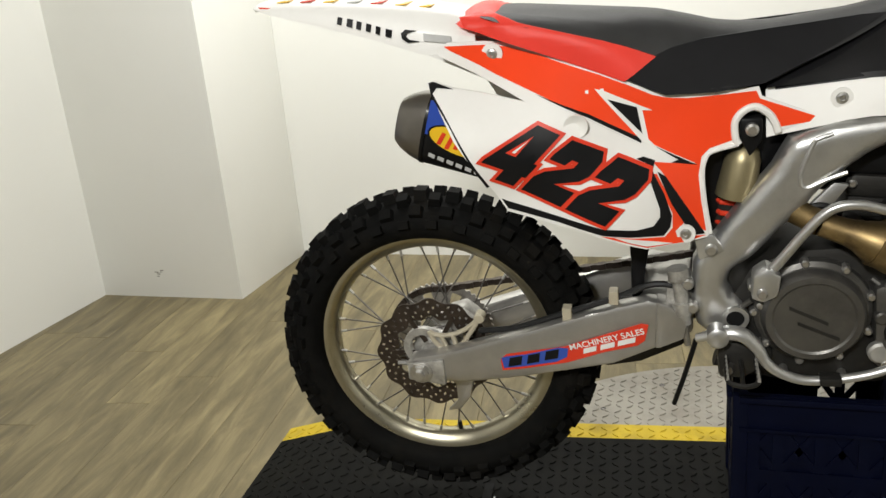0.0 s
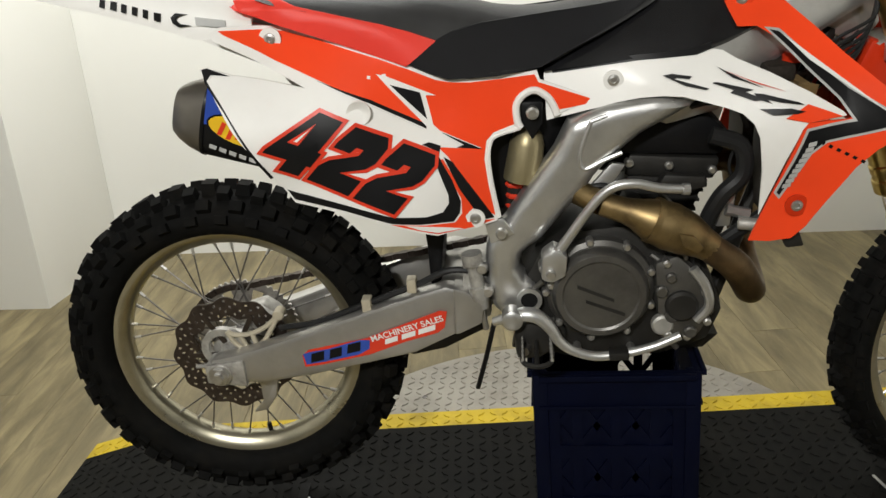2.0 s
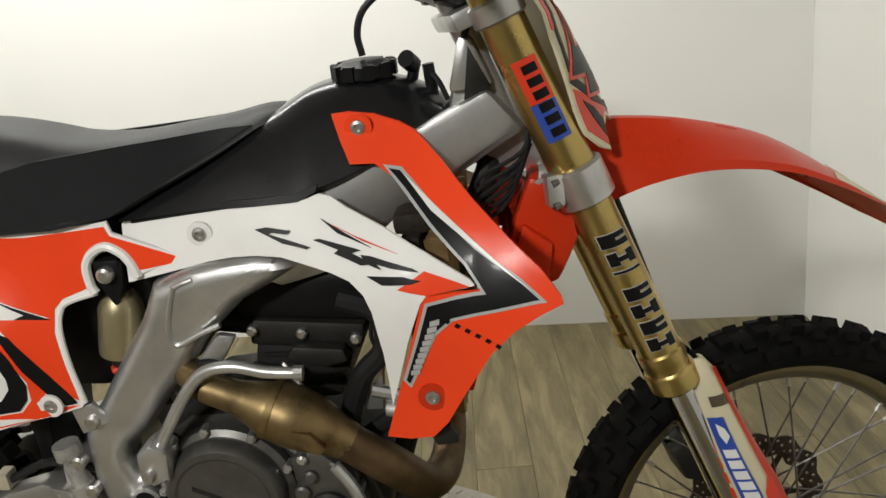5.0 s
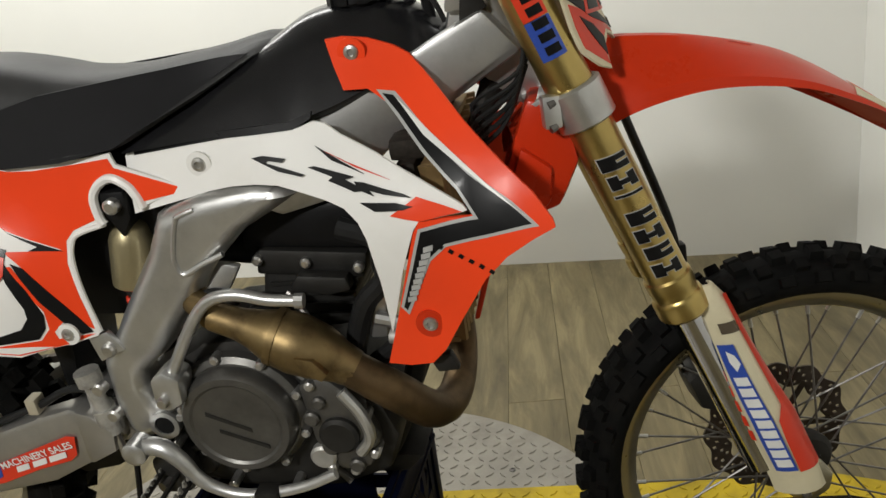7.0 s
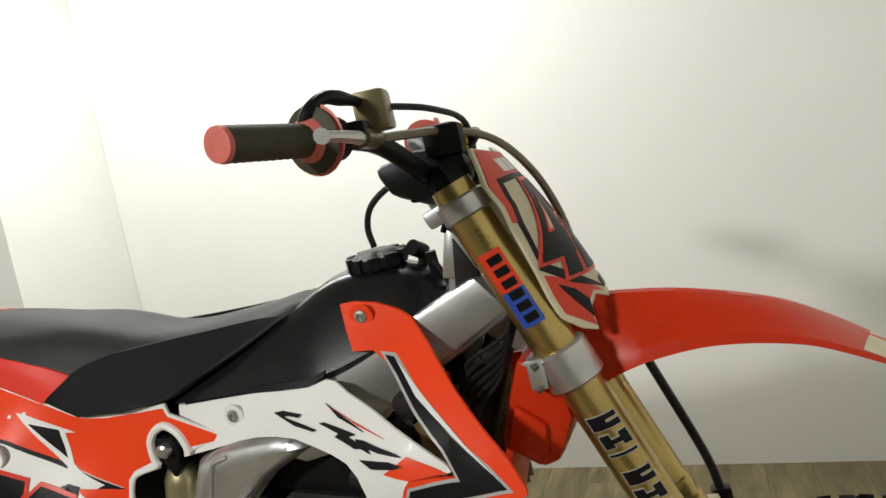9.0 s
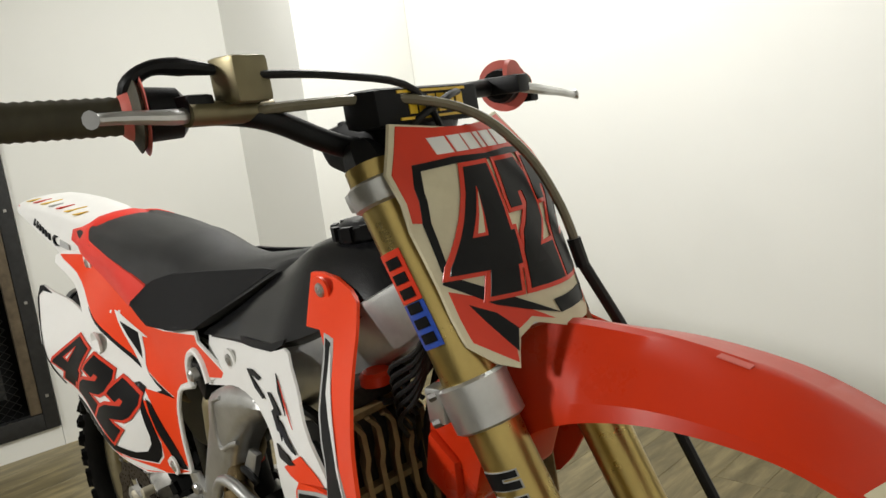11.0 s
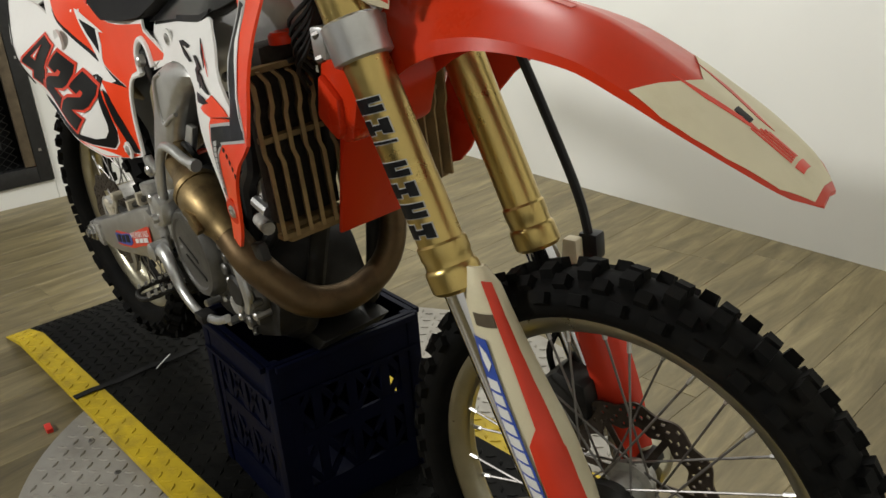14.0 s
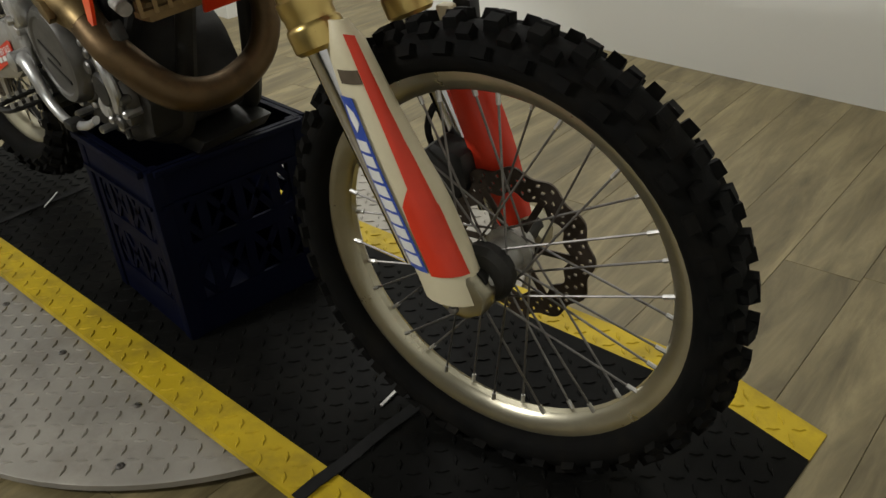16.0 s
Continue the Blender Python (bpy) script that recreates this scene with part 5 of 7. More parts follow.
bp("vent", skin([(0.396, 0.549), (0.444, 0.531), (0.453, 0.486)], SIDE_Y, 0.0032, 0.0008), INK, "black triangular vent", panel)
bp("corner_line", skin([(0.094, 0.603), (0.102, 0.604), (0.136, 0.588), (0.108, 0.594), (0.102, 0.586), (0.124, 0.549), (0.193, 0.42), (0.188, 0.418), (0.132, 0.53), (0.1, 0.583)], SIDE_Y, 0.0016, 0.0008), INK, "", panel)
bp("lower_chevron", skin([(0.406, 0.319), (0.479, 0.301), (0.503, 0.294), (0.46, 0.295), (0.431, 0.306)], SIDE_Y, 0.0024, 0.0008), WHITE, "", panel)
bp("black_branch", skin([(0.478, 0.424), (0.492, 0.414), (0.558, 0.305), (0.544, 0.304), (0.53, 0.314), (0.502, 0.364)], SIDE_Y, 0.0024, 0.0008), INK, "", panel)

FOUR = [(0, .26), (.40, 1), (.92, 1), (.92, .46), (1, .46), (1, .20), (.92, .20), (.92, 0), (.50, 0), (.50, .20), (0, .20)]
HOLE = [(.27, .46), (.50, .46), (.50, .84)]
TWO = [(0, .72), (.10, 1), (.86, 1), (1, .86), (1, .60), (.90, .48), (.48, .29), (1, .29), (1, 0), (0, 0), (0, .28), (.12, .42), (.58, .63), (.58, .73), (.42, .73), (.38, .62), (0, .62)]


def number(corners, surf, put, parent, off, gap=0.035, widths=(0.33, 0.31, 0.31), rim=0.006):
    """The race number 422 on a panel; corners: top left, top right, bottom left of its slanted box."""
    tl, tr, bl = (Vector(c) for c in corners)
    u0 = 0.0
    for shape, w in zip((FOUR, TWO, TWO), widths):
        def at(p, u0=u0, w=w):
            q = bl + (tr - tl) * (u0 + p[0] * w) + (tl - bl) * p[1]
            return (q.x, q.y)
        pts = [at(p) for p in shape]
        put("digit_outline", skin(grow(pts, rim), surf, off, 0.0008), INKR, "red digit outline", parent)
        put("digit", skin(pts, surf, off + 0.0008, 0.0008), INK, "black race digit", parent)
        if shape is FOUR:
            hole = [at(p) for p in HOLE]
            put("digit_outline", skin(hole, surf, off + 0.0016, 0.0008), INKR, "", parent)
            put("digit_counter", skin(grow(hole, -rim * 0.8), surf, off + 0.0024, 0.0008, 0), INKW, "", parent)
        u0 += w + gap


number([(0.252, 0.535), (0.470, 0.427), (0.168, 0.452)], SIDE_Y, bp, panel, 0.0024)


def screw_boss(x, z, surf, parent, ring=WHITE, r=0.013):
    y = surf(x, z) - 0.0025
    if ring:
        bp("boss", lathe([(0.010, y - 0.002), (r + 0.006, y - 0.0015), (r + 0.006, y + 0.002), (0.010, y + 0.004)], (x, 0, z), 24), ring, "", parent)
    bp("panel_bolt", lathe([(0, y - 0.002), (0.004, y - 0.002), (0.005, y - 0.005), (0.009, y - 0.004), (0.0105, y - 0.001), (0.0105, y + 0.004), (0, y + 0.004)], (x, 0, z), 16, closed=False), BOLT, "", parent)


screw_boss(0.195, 0.634, SIDE_Y, panel)
screw_boss(0.525, 0.308, SIDE_Y, panel, r=0.011)
y = SIDE_Y(0.344, 0.513)
bp("dimple", lathe([(0.0, y + 0.004), (0.012, y - 0.001), (0.020, y - 0.0055), (0.021, y - 0.005), (0.021, y)], (0.344, 0, 0.513), 28, closed=False), WHITE, "", panel)
# raised white collar round the shock mount
bp("collar", tube([(x, SIDE_Y(x, z) - 0.001, z) for x, z in [(0.674, 0.474), (0.668, 0.491), (0.657, 0.507), (0.637, 0.518), (0.617, 0.511), (0.605, 0.494), (0.606, 0.468), (0.611, 0.456)]], 0.0065, 8), WHITE, "", panel)
bp("edge_trim", tube([(x, SIDE_Y(x, z), z) for x, z in [(0.611, 0.456), (0.569, 0.446), (0.557, 0.433), (0.553, 0.407), (0.557, 0.361), (0.567, 0.303)]], 0.004, 8), WHITE, "", panel)

# seat, with a red rear flank
SEAT = [(0.178, 0.698, 0.704, 0.050, 0.085), (0.21, 0.686, 0.707, 0.060, 0.094), (0.30, 0.662, 0.697, 0.070, 0.10), (0.40, 0.624, 0.685, 0.072, 0.108), (0.47, 0.560, 0.676, 0.072, 0.116), (0.52, 0.545, 0.664, 0.070, 0.118),
        (0.58, 0.546, 0.648, 0.066, 0.116), (0.65, 0.554, 0.642, 0.060, 0.110), (0.72, 0.583, 0.647, 0.054, 0.100), (0.79, 0.614, 0.655, 0.046, 0.086), (0.85, 0.644, 0.665, 0.036, 0.062), (0.873, 0.652, 0.663, 0.020, 0.035)]


def eased(table, step=0.012):
    """The rows of a table joined by smooth curves instead of straight lines."""
    out = []
    for i in range(len(table) - 1):
        a, b = table[i], table[i + 1]
        p, q = table[max(0, i - 1)], table[min(len(table) - 1, i + 2)]
        h = b[0] - a[0]
        n = max(1, round(h / step))
        for k in range(n):
            t = k / n
            row = [a[0] + h * t]
            for j in range(1, len(a)):
                ma, mb = (b[j] - p[j]) / (b[0] - p[0]) * h, (q[j] - a[j]) / (q[0] - a[0]) * h
                row.append((2 * t ** 3 - 3 * t * t + 1) * a[j] + (t ** 3 - 2 * t * t + t) * ma + (3 * t * t - 2 * t ** 3) * b[j] + (t ** 3 - t * t) * mb)
            out.append(tuple(row))
    return out + [table[-1]]


SEAT = eased(SEAT)


def seat_ring(x, zb, zt, wt, wb):
    h = zt - zb
    half = [(0, zt), (wt * 0.55, zt - 0.002), (wt * 0.92, zt - 0.010 * min(1, h / 0.03)), (wt + (wb - wt) * 0.25, zt - h * 0.30), (wt + (wb - wt) * 0.7, zt - h * 0.65), (wb, zb + h * 0.08), (wb * 0.9, zb)]
    return [(x, -y, z) for y, z in half] + [(x, y, z) for y, z in half[:0:-1]]


def fine(table, step):
    x, out = table[0][0], []
    while x < table[-1][0]:
        out.append((x, *lerp(table, x)))
        x += step
    return out + [table[-1]]


seat = cp("seat", rings([seat_ring(*r) for r in SEAT]), VINYL, "dark grey vinyl motocross seat", smooth=50)
def seat_y(x, z):
    zb, zt, wt, wb = lerp(SEAT, x)
    t = max(0.0, min(1.0, (zt - z) / max(0.004, zt - zb)))
    return -(wt + (wb - wt) * t)
GRIPPER = [(0.428, 0.578), (0.492, 0.549), (0.575, 0.548), (0.650, 0.557), (0.72, 0.589), (0.79, 0.623), (0.84, 0.649), (0.80, 0.648), (0.72, 0.642), (0.62, 0.636), (0.55, 0.632), (0.50, 0.622), (0.47, 0.610)]
cp("side_gripper", skin(GRIPPER, seat_y, 0.004, 0.006, 0.02), VINYL2, "black gripper side panel", seat)
bp("side_gripper", flip(centred(skin(GRIPPER, seat_y, 0.004, 0.006, 0.02))), VINYL2, "", seat)
TAIL = [(0.128, 0.690, 0.694, 0.040, 0.066), (0.140, 0.682, 0.706, 0.050, 0.080), (0.165, 0.674, 0.716, 0.058, 0.090), (0.195, 0.664, 0.712, 0.062, 0.094), (0.225, 0.655, 0.690, 0.070, 0.096)]
cp("tail_flank", rings([seat_ring(*r) for r in eased(TAIL)]), REDV, "red vinyl tail", seat, smooth=50)
FLANK = [(0.140, 0.700), (0.150, 0.682), (0.219, 0.655), (0.320, 0.617), (0.424, 0.575), (0.476, 0.611), (0.430, 0.630), (0.387, 0.645), (0.246, 0.684), (0.228, 0.692), (0.190, 0.706)]
cp("tail_flank", skin(FLANK, seat_y, 0.005, 0.008, 0.02), REDV, "red vinyl rear flank", seat)
bp("tail_flank", flip(centred(skin(FLANK, seat_y, 0.005, 0.008, 0.02))), REDV, "", seat)

# tank
TANK = [(0.655, 0.545, 0.556, 0.085, 0.100), (0.72, 0.548, 0.590, 0.080, 0.106), (0.80, 0.552, 0.632, 0.072, 0.114), (0.87, 0.556, 0.662, 0.062, 0.120), (0.91, 0.560, 0.682, 0.055, 0.122), (0.95, 0.568, 0.690, 0.050, 0.114), (1.00, 0.585, 0.690, 0.046, 0.100),
        (1.05, 0.600, 0.677, 0.042, 0.086), (1.085, 0.615, 0.655, 0.034, 0.066), (1.10, 0.622, 0.640, 0.026, 0.045)]
tank = cp("fuel_tank", rings([seat_ring(*r) for r in eased(TANK)]), TANKM, "black plastic fuel tank", smooth=50)
cap = cp("fuel_cap", lathe([(0, 0.024), (0.026, 0.024), (0.031, 0.021), (0.040, 0.018), (0.041, 0.003), (0.037, 0.0), (0.032, -0.012), (0, -0.012)], (0.985, 0, 0.686), 32, "z", closed=False), BLACKP, "black ribbed fuel cap")
for k in range(10):
    a = 2 * math.pi * k / 10
    bm = bmesh.new()
    add_box(bm, 0.036, 0.044, -0.007, 0.007, 0.002, 0.021, Matrix.Translation((0.985, 0, 0.686)) @ Matrix.Rotation(a, 4, "Z"))
    cp("cap_lug", bm, BLACKP, "", cap)
cp("vent_hose", tube([(0.985, 0, 0.715), (0.982, 0, 0.745), (0.995, 0.0, 0.775), (1.03, 0.0, 0.798), (1.075, 0.0, 0.808), (1.10, 0, 0.80)], 0.0048, 8), HOSE, "black tank vent hose", cap)
knob = cp("adjuster_knob", rod((1.045, 0.02, 0.675), (1.052, 0.02, 0.700), 0.008, 12), BLACKP, "black clicker knobs behind the tank")
cp("knob_stem", rod((1.075, -0.01, 0.655), (1.072, -0.01, 0.698), 0.008, 10), BLACKP, "", knob)
cp("knob_head", rod((1.048, 0.02, 0.694), (1.042, 0.0, 0.706), 0.012, 12), BLACKP, "", knob)
cp("knob_cable", tube([(1.072, -0.01, 0.69), (1.085, -0.02, 0.675), (1.095, -0.02, 0.65)], 0.004, 6), HOSE, "", knob)

# radiator shrouds
WSH = [(0.654, 0.54), (0.665, 0.555), (0.669, 0.541), (0.811, 0.556), (0.899, 0.559), (0.915, 0.562), (0.931, 0.567), (0.947, 0.564), (0.968, 0.551), (1.016, 0.53), (1.07, 0.502), (1.12, 0.471), (1.125, 0.465), (1.116, 0.462), (1.066, 0.456), (1.058, 0.446), (1.037, 0.395), (1.019, 0.34), (1.004, 0.297), (1.004, 0.321), (1.003, 0.375), (0.996, 0.433), (0.987, 0.455), (0.97, 0.471), (0.946, 0.48), (0.913, 0.489), (0.88, 0.498), (0.847, 0.5), (0.812, 0.498), (0.776, 0.492), (0.744, 0.484), (0.656, 0.465)]
RSH = [(0.949, 0.655), (0.971, 0.656), (1.003, 0.651), (1.036, 0.639), (1.056, 0.628), (1.091, 0.594), (1.128, 0.555), (1.171, 0.515), (1.205, 0.485), (1.226, 0.458), (1.228, 0.45), (1.201, 0.434), (1.169, 0.413), (1.14, 0.384), (1.105, 0.329), (1.076, 0.281), (1.055, 0.259), (1.023, 0.251), (0.991, 0.25), (1.023, 0.341), (1.058, 0.444), (1.066, 0.456), (1.127, 0.459), (1.14, 0.466), (1.12, 0.485), (1.084, 0.53), (1.038, 0.574), (1.004, 0.596), (0.973, 0.597), (0.96, 0.625)]
shroud = bp("radiator_shroud", skin(RSH, SHROUD_Y, 0, 0.005), RED, "orange-red radiator shroud with black chevron")
bp("white_shroud", skin(WSH, SHROUD_Y, -0.001, 0.004), WHITE, "white shroud panel with black lettering shapes", shroud)
# The far shroud takes the fender's darker red, not the near side's.
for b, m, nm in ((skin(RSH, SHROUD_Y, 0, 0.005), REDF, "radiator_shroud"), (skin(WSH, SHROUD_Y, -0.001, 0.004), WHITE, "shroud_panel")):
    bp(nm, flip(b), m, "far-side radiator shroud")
CHEV = [(1.023, 0.59), (1.037, 0.587), (1.076, 0.549), (1.128, 0.505), (1.177, 0.473), (1.201, 0.452), (1.148, 0.44), (1.094, 0.428), (1.071, 0.409), (1.032, 0.334), (1.028, 0.339), (1.05, 0.396), (1.067, 0.444), (1.139, 0.457), (1.117, 0.491), (1.076, 0.533), (1.045, 0.568)]
bp("chevron_edge", skin(grow(CHEV, 0.004), SHROUD_Y, 0.0008, 0.0008), INKG, "", shroud)
bp("chevron", skin(CHEV, SHROUD_Y, 0.0016, 0.0008), INK, "black chevron", shroud)
bp("chevron_light", skin([(1.041, 0.584), (1.084, 0.549), (1.135, 0.508), (1.194, 0.461), (1.128, 0.508), (1.076, 0.546)], SHROUD_Y, 0.0024, 0.0008), INKW, "", shroud)
for k in range(9):
    t = k / 9
    x, z = 1.072 - 0.036 * t, 0.425 - 0.080 * t
    b = skin([(x - 0.004, z), (x + 0.008, z + 0.003), (x + 0.007, z - 0.004), (x - 0.005, z - 0.007)], SHROUD_Y, 0.0024, 0.0008, 0)
    bp("hatch_bar", b, INKG, "", shroud)
for k in range(6):
    x, z = 1.085 + 0.012 * k, 0.424 - 0.006 * k
    bp("script_mark", skin([(x, z), (x + 0.003, z + 0.004), (x + 0.008, z + 0.001), (x + 0.005, z - 0.003)], SHROUD_Y, 0.0016, 0.0008, 0), INK, "", shroud)
bp("red_wedge", skin([(1.032, 0.465), (1.066, 0.485), (1.119, 0.464), (1.068, 0.457)], SHROUD_Y, 0.0014, 0.001), RED, "", shroud)
bp("red_sliver", skin([(0.942, 0.537), (0.977, 0.523), (1.034, 0.504), (0.989, 0.517)], SHROUD_Y, 0.0018, 0.001), INKR, "", shroud)
SCRIPT = [[(0.848, 0.532), (0.863, 0.534), (0.894, 0.529), (0.89, 0.525), (0.87, 0.528), (0.865, 0.526), (0.92, 0.51), (0.915, 0.508), (0.884, 0.515)], [(0.925, 0.518), (0.933, 0.519), (0.987, 0.507), (0.974, 0.504), (0.995, 0.496), (1.013, 0.494), (0.987, 0.491), (0.97, 0.497), (0.952, 0.503), (0.958, 0.507)], [(0.987, 0.502), (1.0, 0.501), (1.051, 0.489), (1.059, 0.485), (1.025, 0.489), (1.006, 0.493), (1.013, 0.487), (0.994, 0.493)],
          [(0.994, 0.479), (1.04, 0.48), (1.061, 0.475), (1.049, 0.472), (1.013, 0.47)], [(0.935, 0.541), (0.969, 0.524), (1.001, 0.51), (0.957, 0.525)]]
for s in SCRIPT:
    bp("script_mark", skin(s, SHROUD_Y, 0.0022, 0.0015), INK, "black stylised script shape", shroud)
screw_boss(0.984, 0.638, SHROUD_Y, shroud, RED, 0.012)
screw_boss(1.060, 0.317, SHROUD_Y, shroud, REDF, 0.013)
screw_boss(0.769, 0.527, SHROUD_Y, shroud, WHITE, 0.011)
bp("tank_trim", skin([(0.669, 0.541), (0.811, 0.556), (0.905, 0.560), (0.928, 0.570), (0.930, 0.578), (0.900, 0.569), (0.811, 0.565), (0.668, 0.550)], SHROUD_Y, 0.0, 0.004), BLACKP, "", tank)

# radiators with louvres
for s in (1, -1):
    rad = cp("radiator", box(1.030, 1.055, *sorted((-0.146 * s, -0.036 * s)), 0.270, 0.505, 0.004), CORE, "dusty radiator behind a brown plastic louvre")
    bm = bmesh.new()
    for k in range(6):
        y = -0.153 * s + 0.0222 * k * s
        turn = Matrix.Rotation(radians(-25 * s), 4, "Z")
        # each slat hooks sideways near its top and once more at mid height
        rows = []
        for z, shift in ((0.258, 0), (0.372, 0), (0.384, 0.0045), (0.440, 0.0045), (0.452, 0), (0.484, 0), (0.492, 0.005), (0.506 - 0.003 * k, 0.012)):
            m = Matrix.Translation((1.078, y - shift * s, z)) @ turn
            rows.append([m @ Vector(p) for p in ((-0.016, -0.003, 0), (0.016, -0.003, 0), (0.016, 0.003, 0), (-0.016, 0.003, 0))])
        slat = rings(rows)
        tmp = bpy.data.meshes.new("slat")
        slat.to_mesh(tmp)
        slat.free()
        bm.from_mesh(tmp)
        bpy.data.meshes.remove(tmp)
    for z in (0.258, 0.405, 0.503):
        add_box(bm, 1.066, 1.082, *sorted((-0.158 * s, -0.036 * s)), z - 0.004, z + 0.004)
    cp("louvre", bm, RADM, "brown louvre with upright slats", rad)
    cp("radiator_tank", box(1.02, 1.07, *sorted((-0.130 * s, -0.036 * s)), 0.503, 0.532, 0.010), CORE, "", rad)
    cp("radiator_foot", box(1.03, 1.07, *sorted((-0.140 * s, -0.040 * s)), 0.240, 0.270, 0.006), RADM, "", rad)
cp("radiator_cap", lathe([(0, 0.016), (0.016, 0.016), (0.020, 0.012), (0.020, 0), (0, 0)], (1.075, -0.092, 0.530), 20, "z", closed=False), REDF, "red and silver radiator cap")
bp("shroud_stay", slab([(1.045, 0.255), (1.075, 0.262), (1.085, 0.235), (1.055, 0.232)], -0.165, -0.15, 0.004), CAST)
wires = bp("wiring", tube([(1.02, -0.05, 0.52), (1.08, -0.055, 0.505), (1.14, -0.05, 0.535), (1.18, -0.045, 0.57)], 0.0045, 6), HOSE, "black cables behind the steering head")
for k in range(6):
    d = 0.012 * k
    bp("cable", tube([(1.10 + 0.01 * k, -0.045, 0.46 + d), (1.13, -0.07, 0.50 + d), (1.17 + 0.004 * k, -0.068, 0.535 + d), (1.20, -0.05, 0.60 + 0.5 * d)], 0.0032, 6), HOSE, "", wires)

# rear fender
FEND = [(-0.255, 0.744, 0.748, 0.050, 0.056), (-0.22, 0.732, 0.749, 0.058, 0.068), (-0.12, 0.704, 0.742, 0.062, 0.078), (-0.02, 0.674, 0.731, 0.064, 0.084), (0.075, 0.640, 0.717, 0.062, 0.088), (0.13, 0.640, 0.705, 0.055, 0.088), (0.165, 0.64, 0.69, 0.045, 0.08)]
def fender_ring(x, zl, zt, wt, wb, th=0.004):
    outer = [(-wb, zl), (-wb + 0.002, zl + (zt - zl) * 0.5), (-wt - 0.004, zt - 0.006), (-wt + 0.004, zt), (-wt * 0.4, zt + 0.004), (wt * 0.4, zt + 0.004), (wt - 0.004, zt), (wt + 0.004, zt - 0.006), (wb - 0.002, zl + (zt - zl) * 0.5), (wb, zl)]
    inner = [(y * 0.94, z - th) for y, z in outer[::-1]]
    inner[0], inner[-1] = (wb * 0.95, zl + 0.0005), (-wb * 0.95, zl + 0.0005)
    return [(x, y, z) for y, z in outer + inner]
fender = cp("rear_fender", rings([fender_ring(*r) for r in fine(FEND, 0.02)]), WHITE, "white rear fender with dark marks and red edges", smooth=40)
def fend_y(x, z):
    zl, zt, wt, wb = lerp(FEND, x)
    t = max(0, min(1, (z - zl) / max(1e-4, zt - 0.006 - zl)))
    return -(wb - (wb - wt - 0.004) * max(0.0, 2 * t - 1)) + 0.002 * min(1, 2 * t)
cp("red_edge", skin([(-0.245, 0.747), (-0.1, 0.731), (0.10, 0.697), (0.115, 0.690), (0.09, 0.692), (-0.1, 0.726), (-0.24, 0.743)], fend_y, 0.0008, 0.0008), INKR, "", fender)
for k, (w, h) in enumerate(((0.010, 0.012), (0.012, 0.013), (0.010, 0.013), (0.010, 0.013), (0.009, 0.013), (0.012, 0.013))):
    x = -0.085 + 0.0180 * k
    z = lerp(FEND, x)[0] + 0.014
    cp("dark_mark", skin([(x, z), (x + 0.002, z + h), (x + w + 0.001, z + h - 0.003), (x + w - 0.002, z - 0.003)], fend_y, 0.004, 0.003, 0), INK, "", fender)
cp("oval_mark", skin([(x + 0.028, z - 0.006) for x, z in ((0.006, 0.688), (0.014, 0.694), (0.035, 0.690), (0.018, 0.688), (0.014, 0.683), (0.020, 0.676), (0.038, 0.672), (0.018, 0.671), (0.008, 0.678))], fend_y, 0.004, 0.003, 0), INK, "", fender)
cp("grey_patch", skin([(0.075, 0.679), (0.125, 0.670), (0.125, 0.658), (0.075, 0.666)], fend_y, 0.004, 0.003, 0), INKG, "", fender)
for k, m in enumerate((INKY, INKR, INKY, INKG, INKR, INKY, INKY)):
    x = -0.21 + 0.045 * k
    zt = lerp(FEND, x + 0.015)[1]
    b = bmesh.new()
    add_box(b, x, x + 0.022, -0.046, -0.020 + 0.008 * (k % 3), zt + 0.0028, zt + 0.0048, None)
    cp("top_sticker", b, m, "", fender)
cp("under_fender", skin([(0.08, 0.640), (0.255, 0.556), (0.30, 0.556), (0.16, 0.648)], lambda x, z: -0.09, 0, 0.003), WHITE, "", fender)

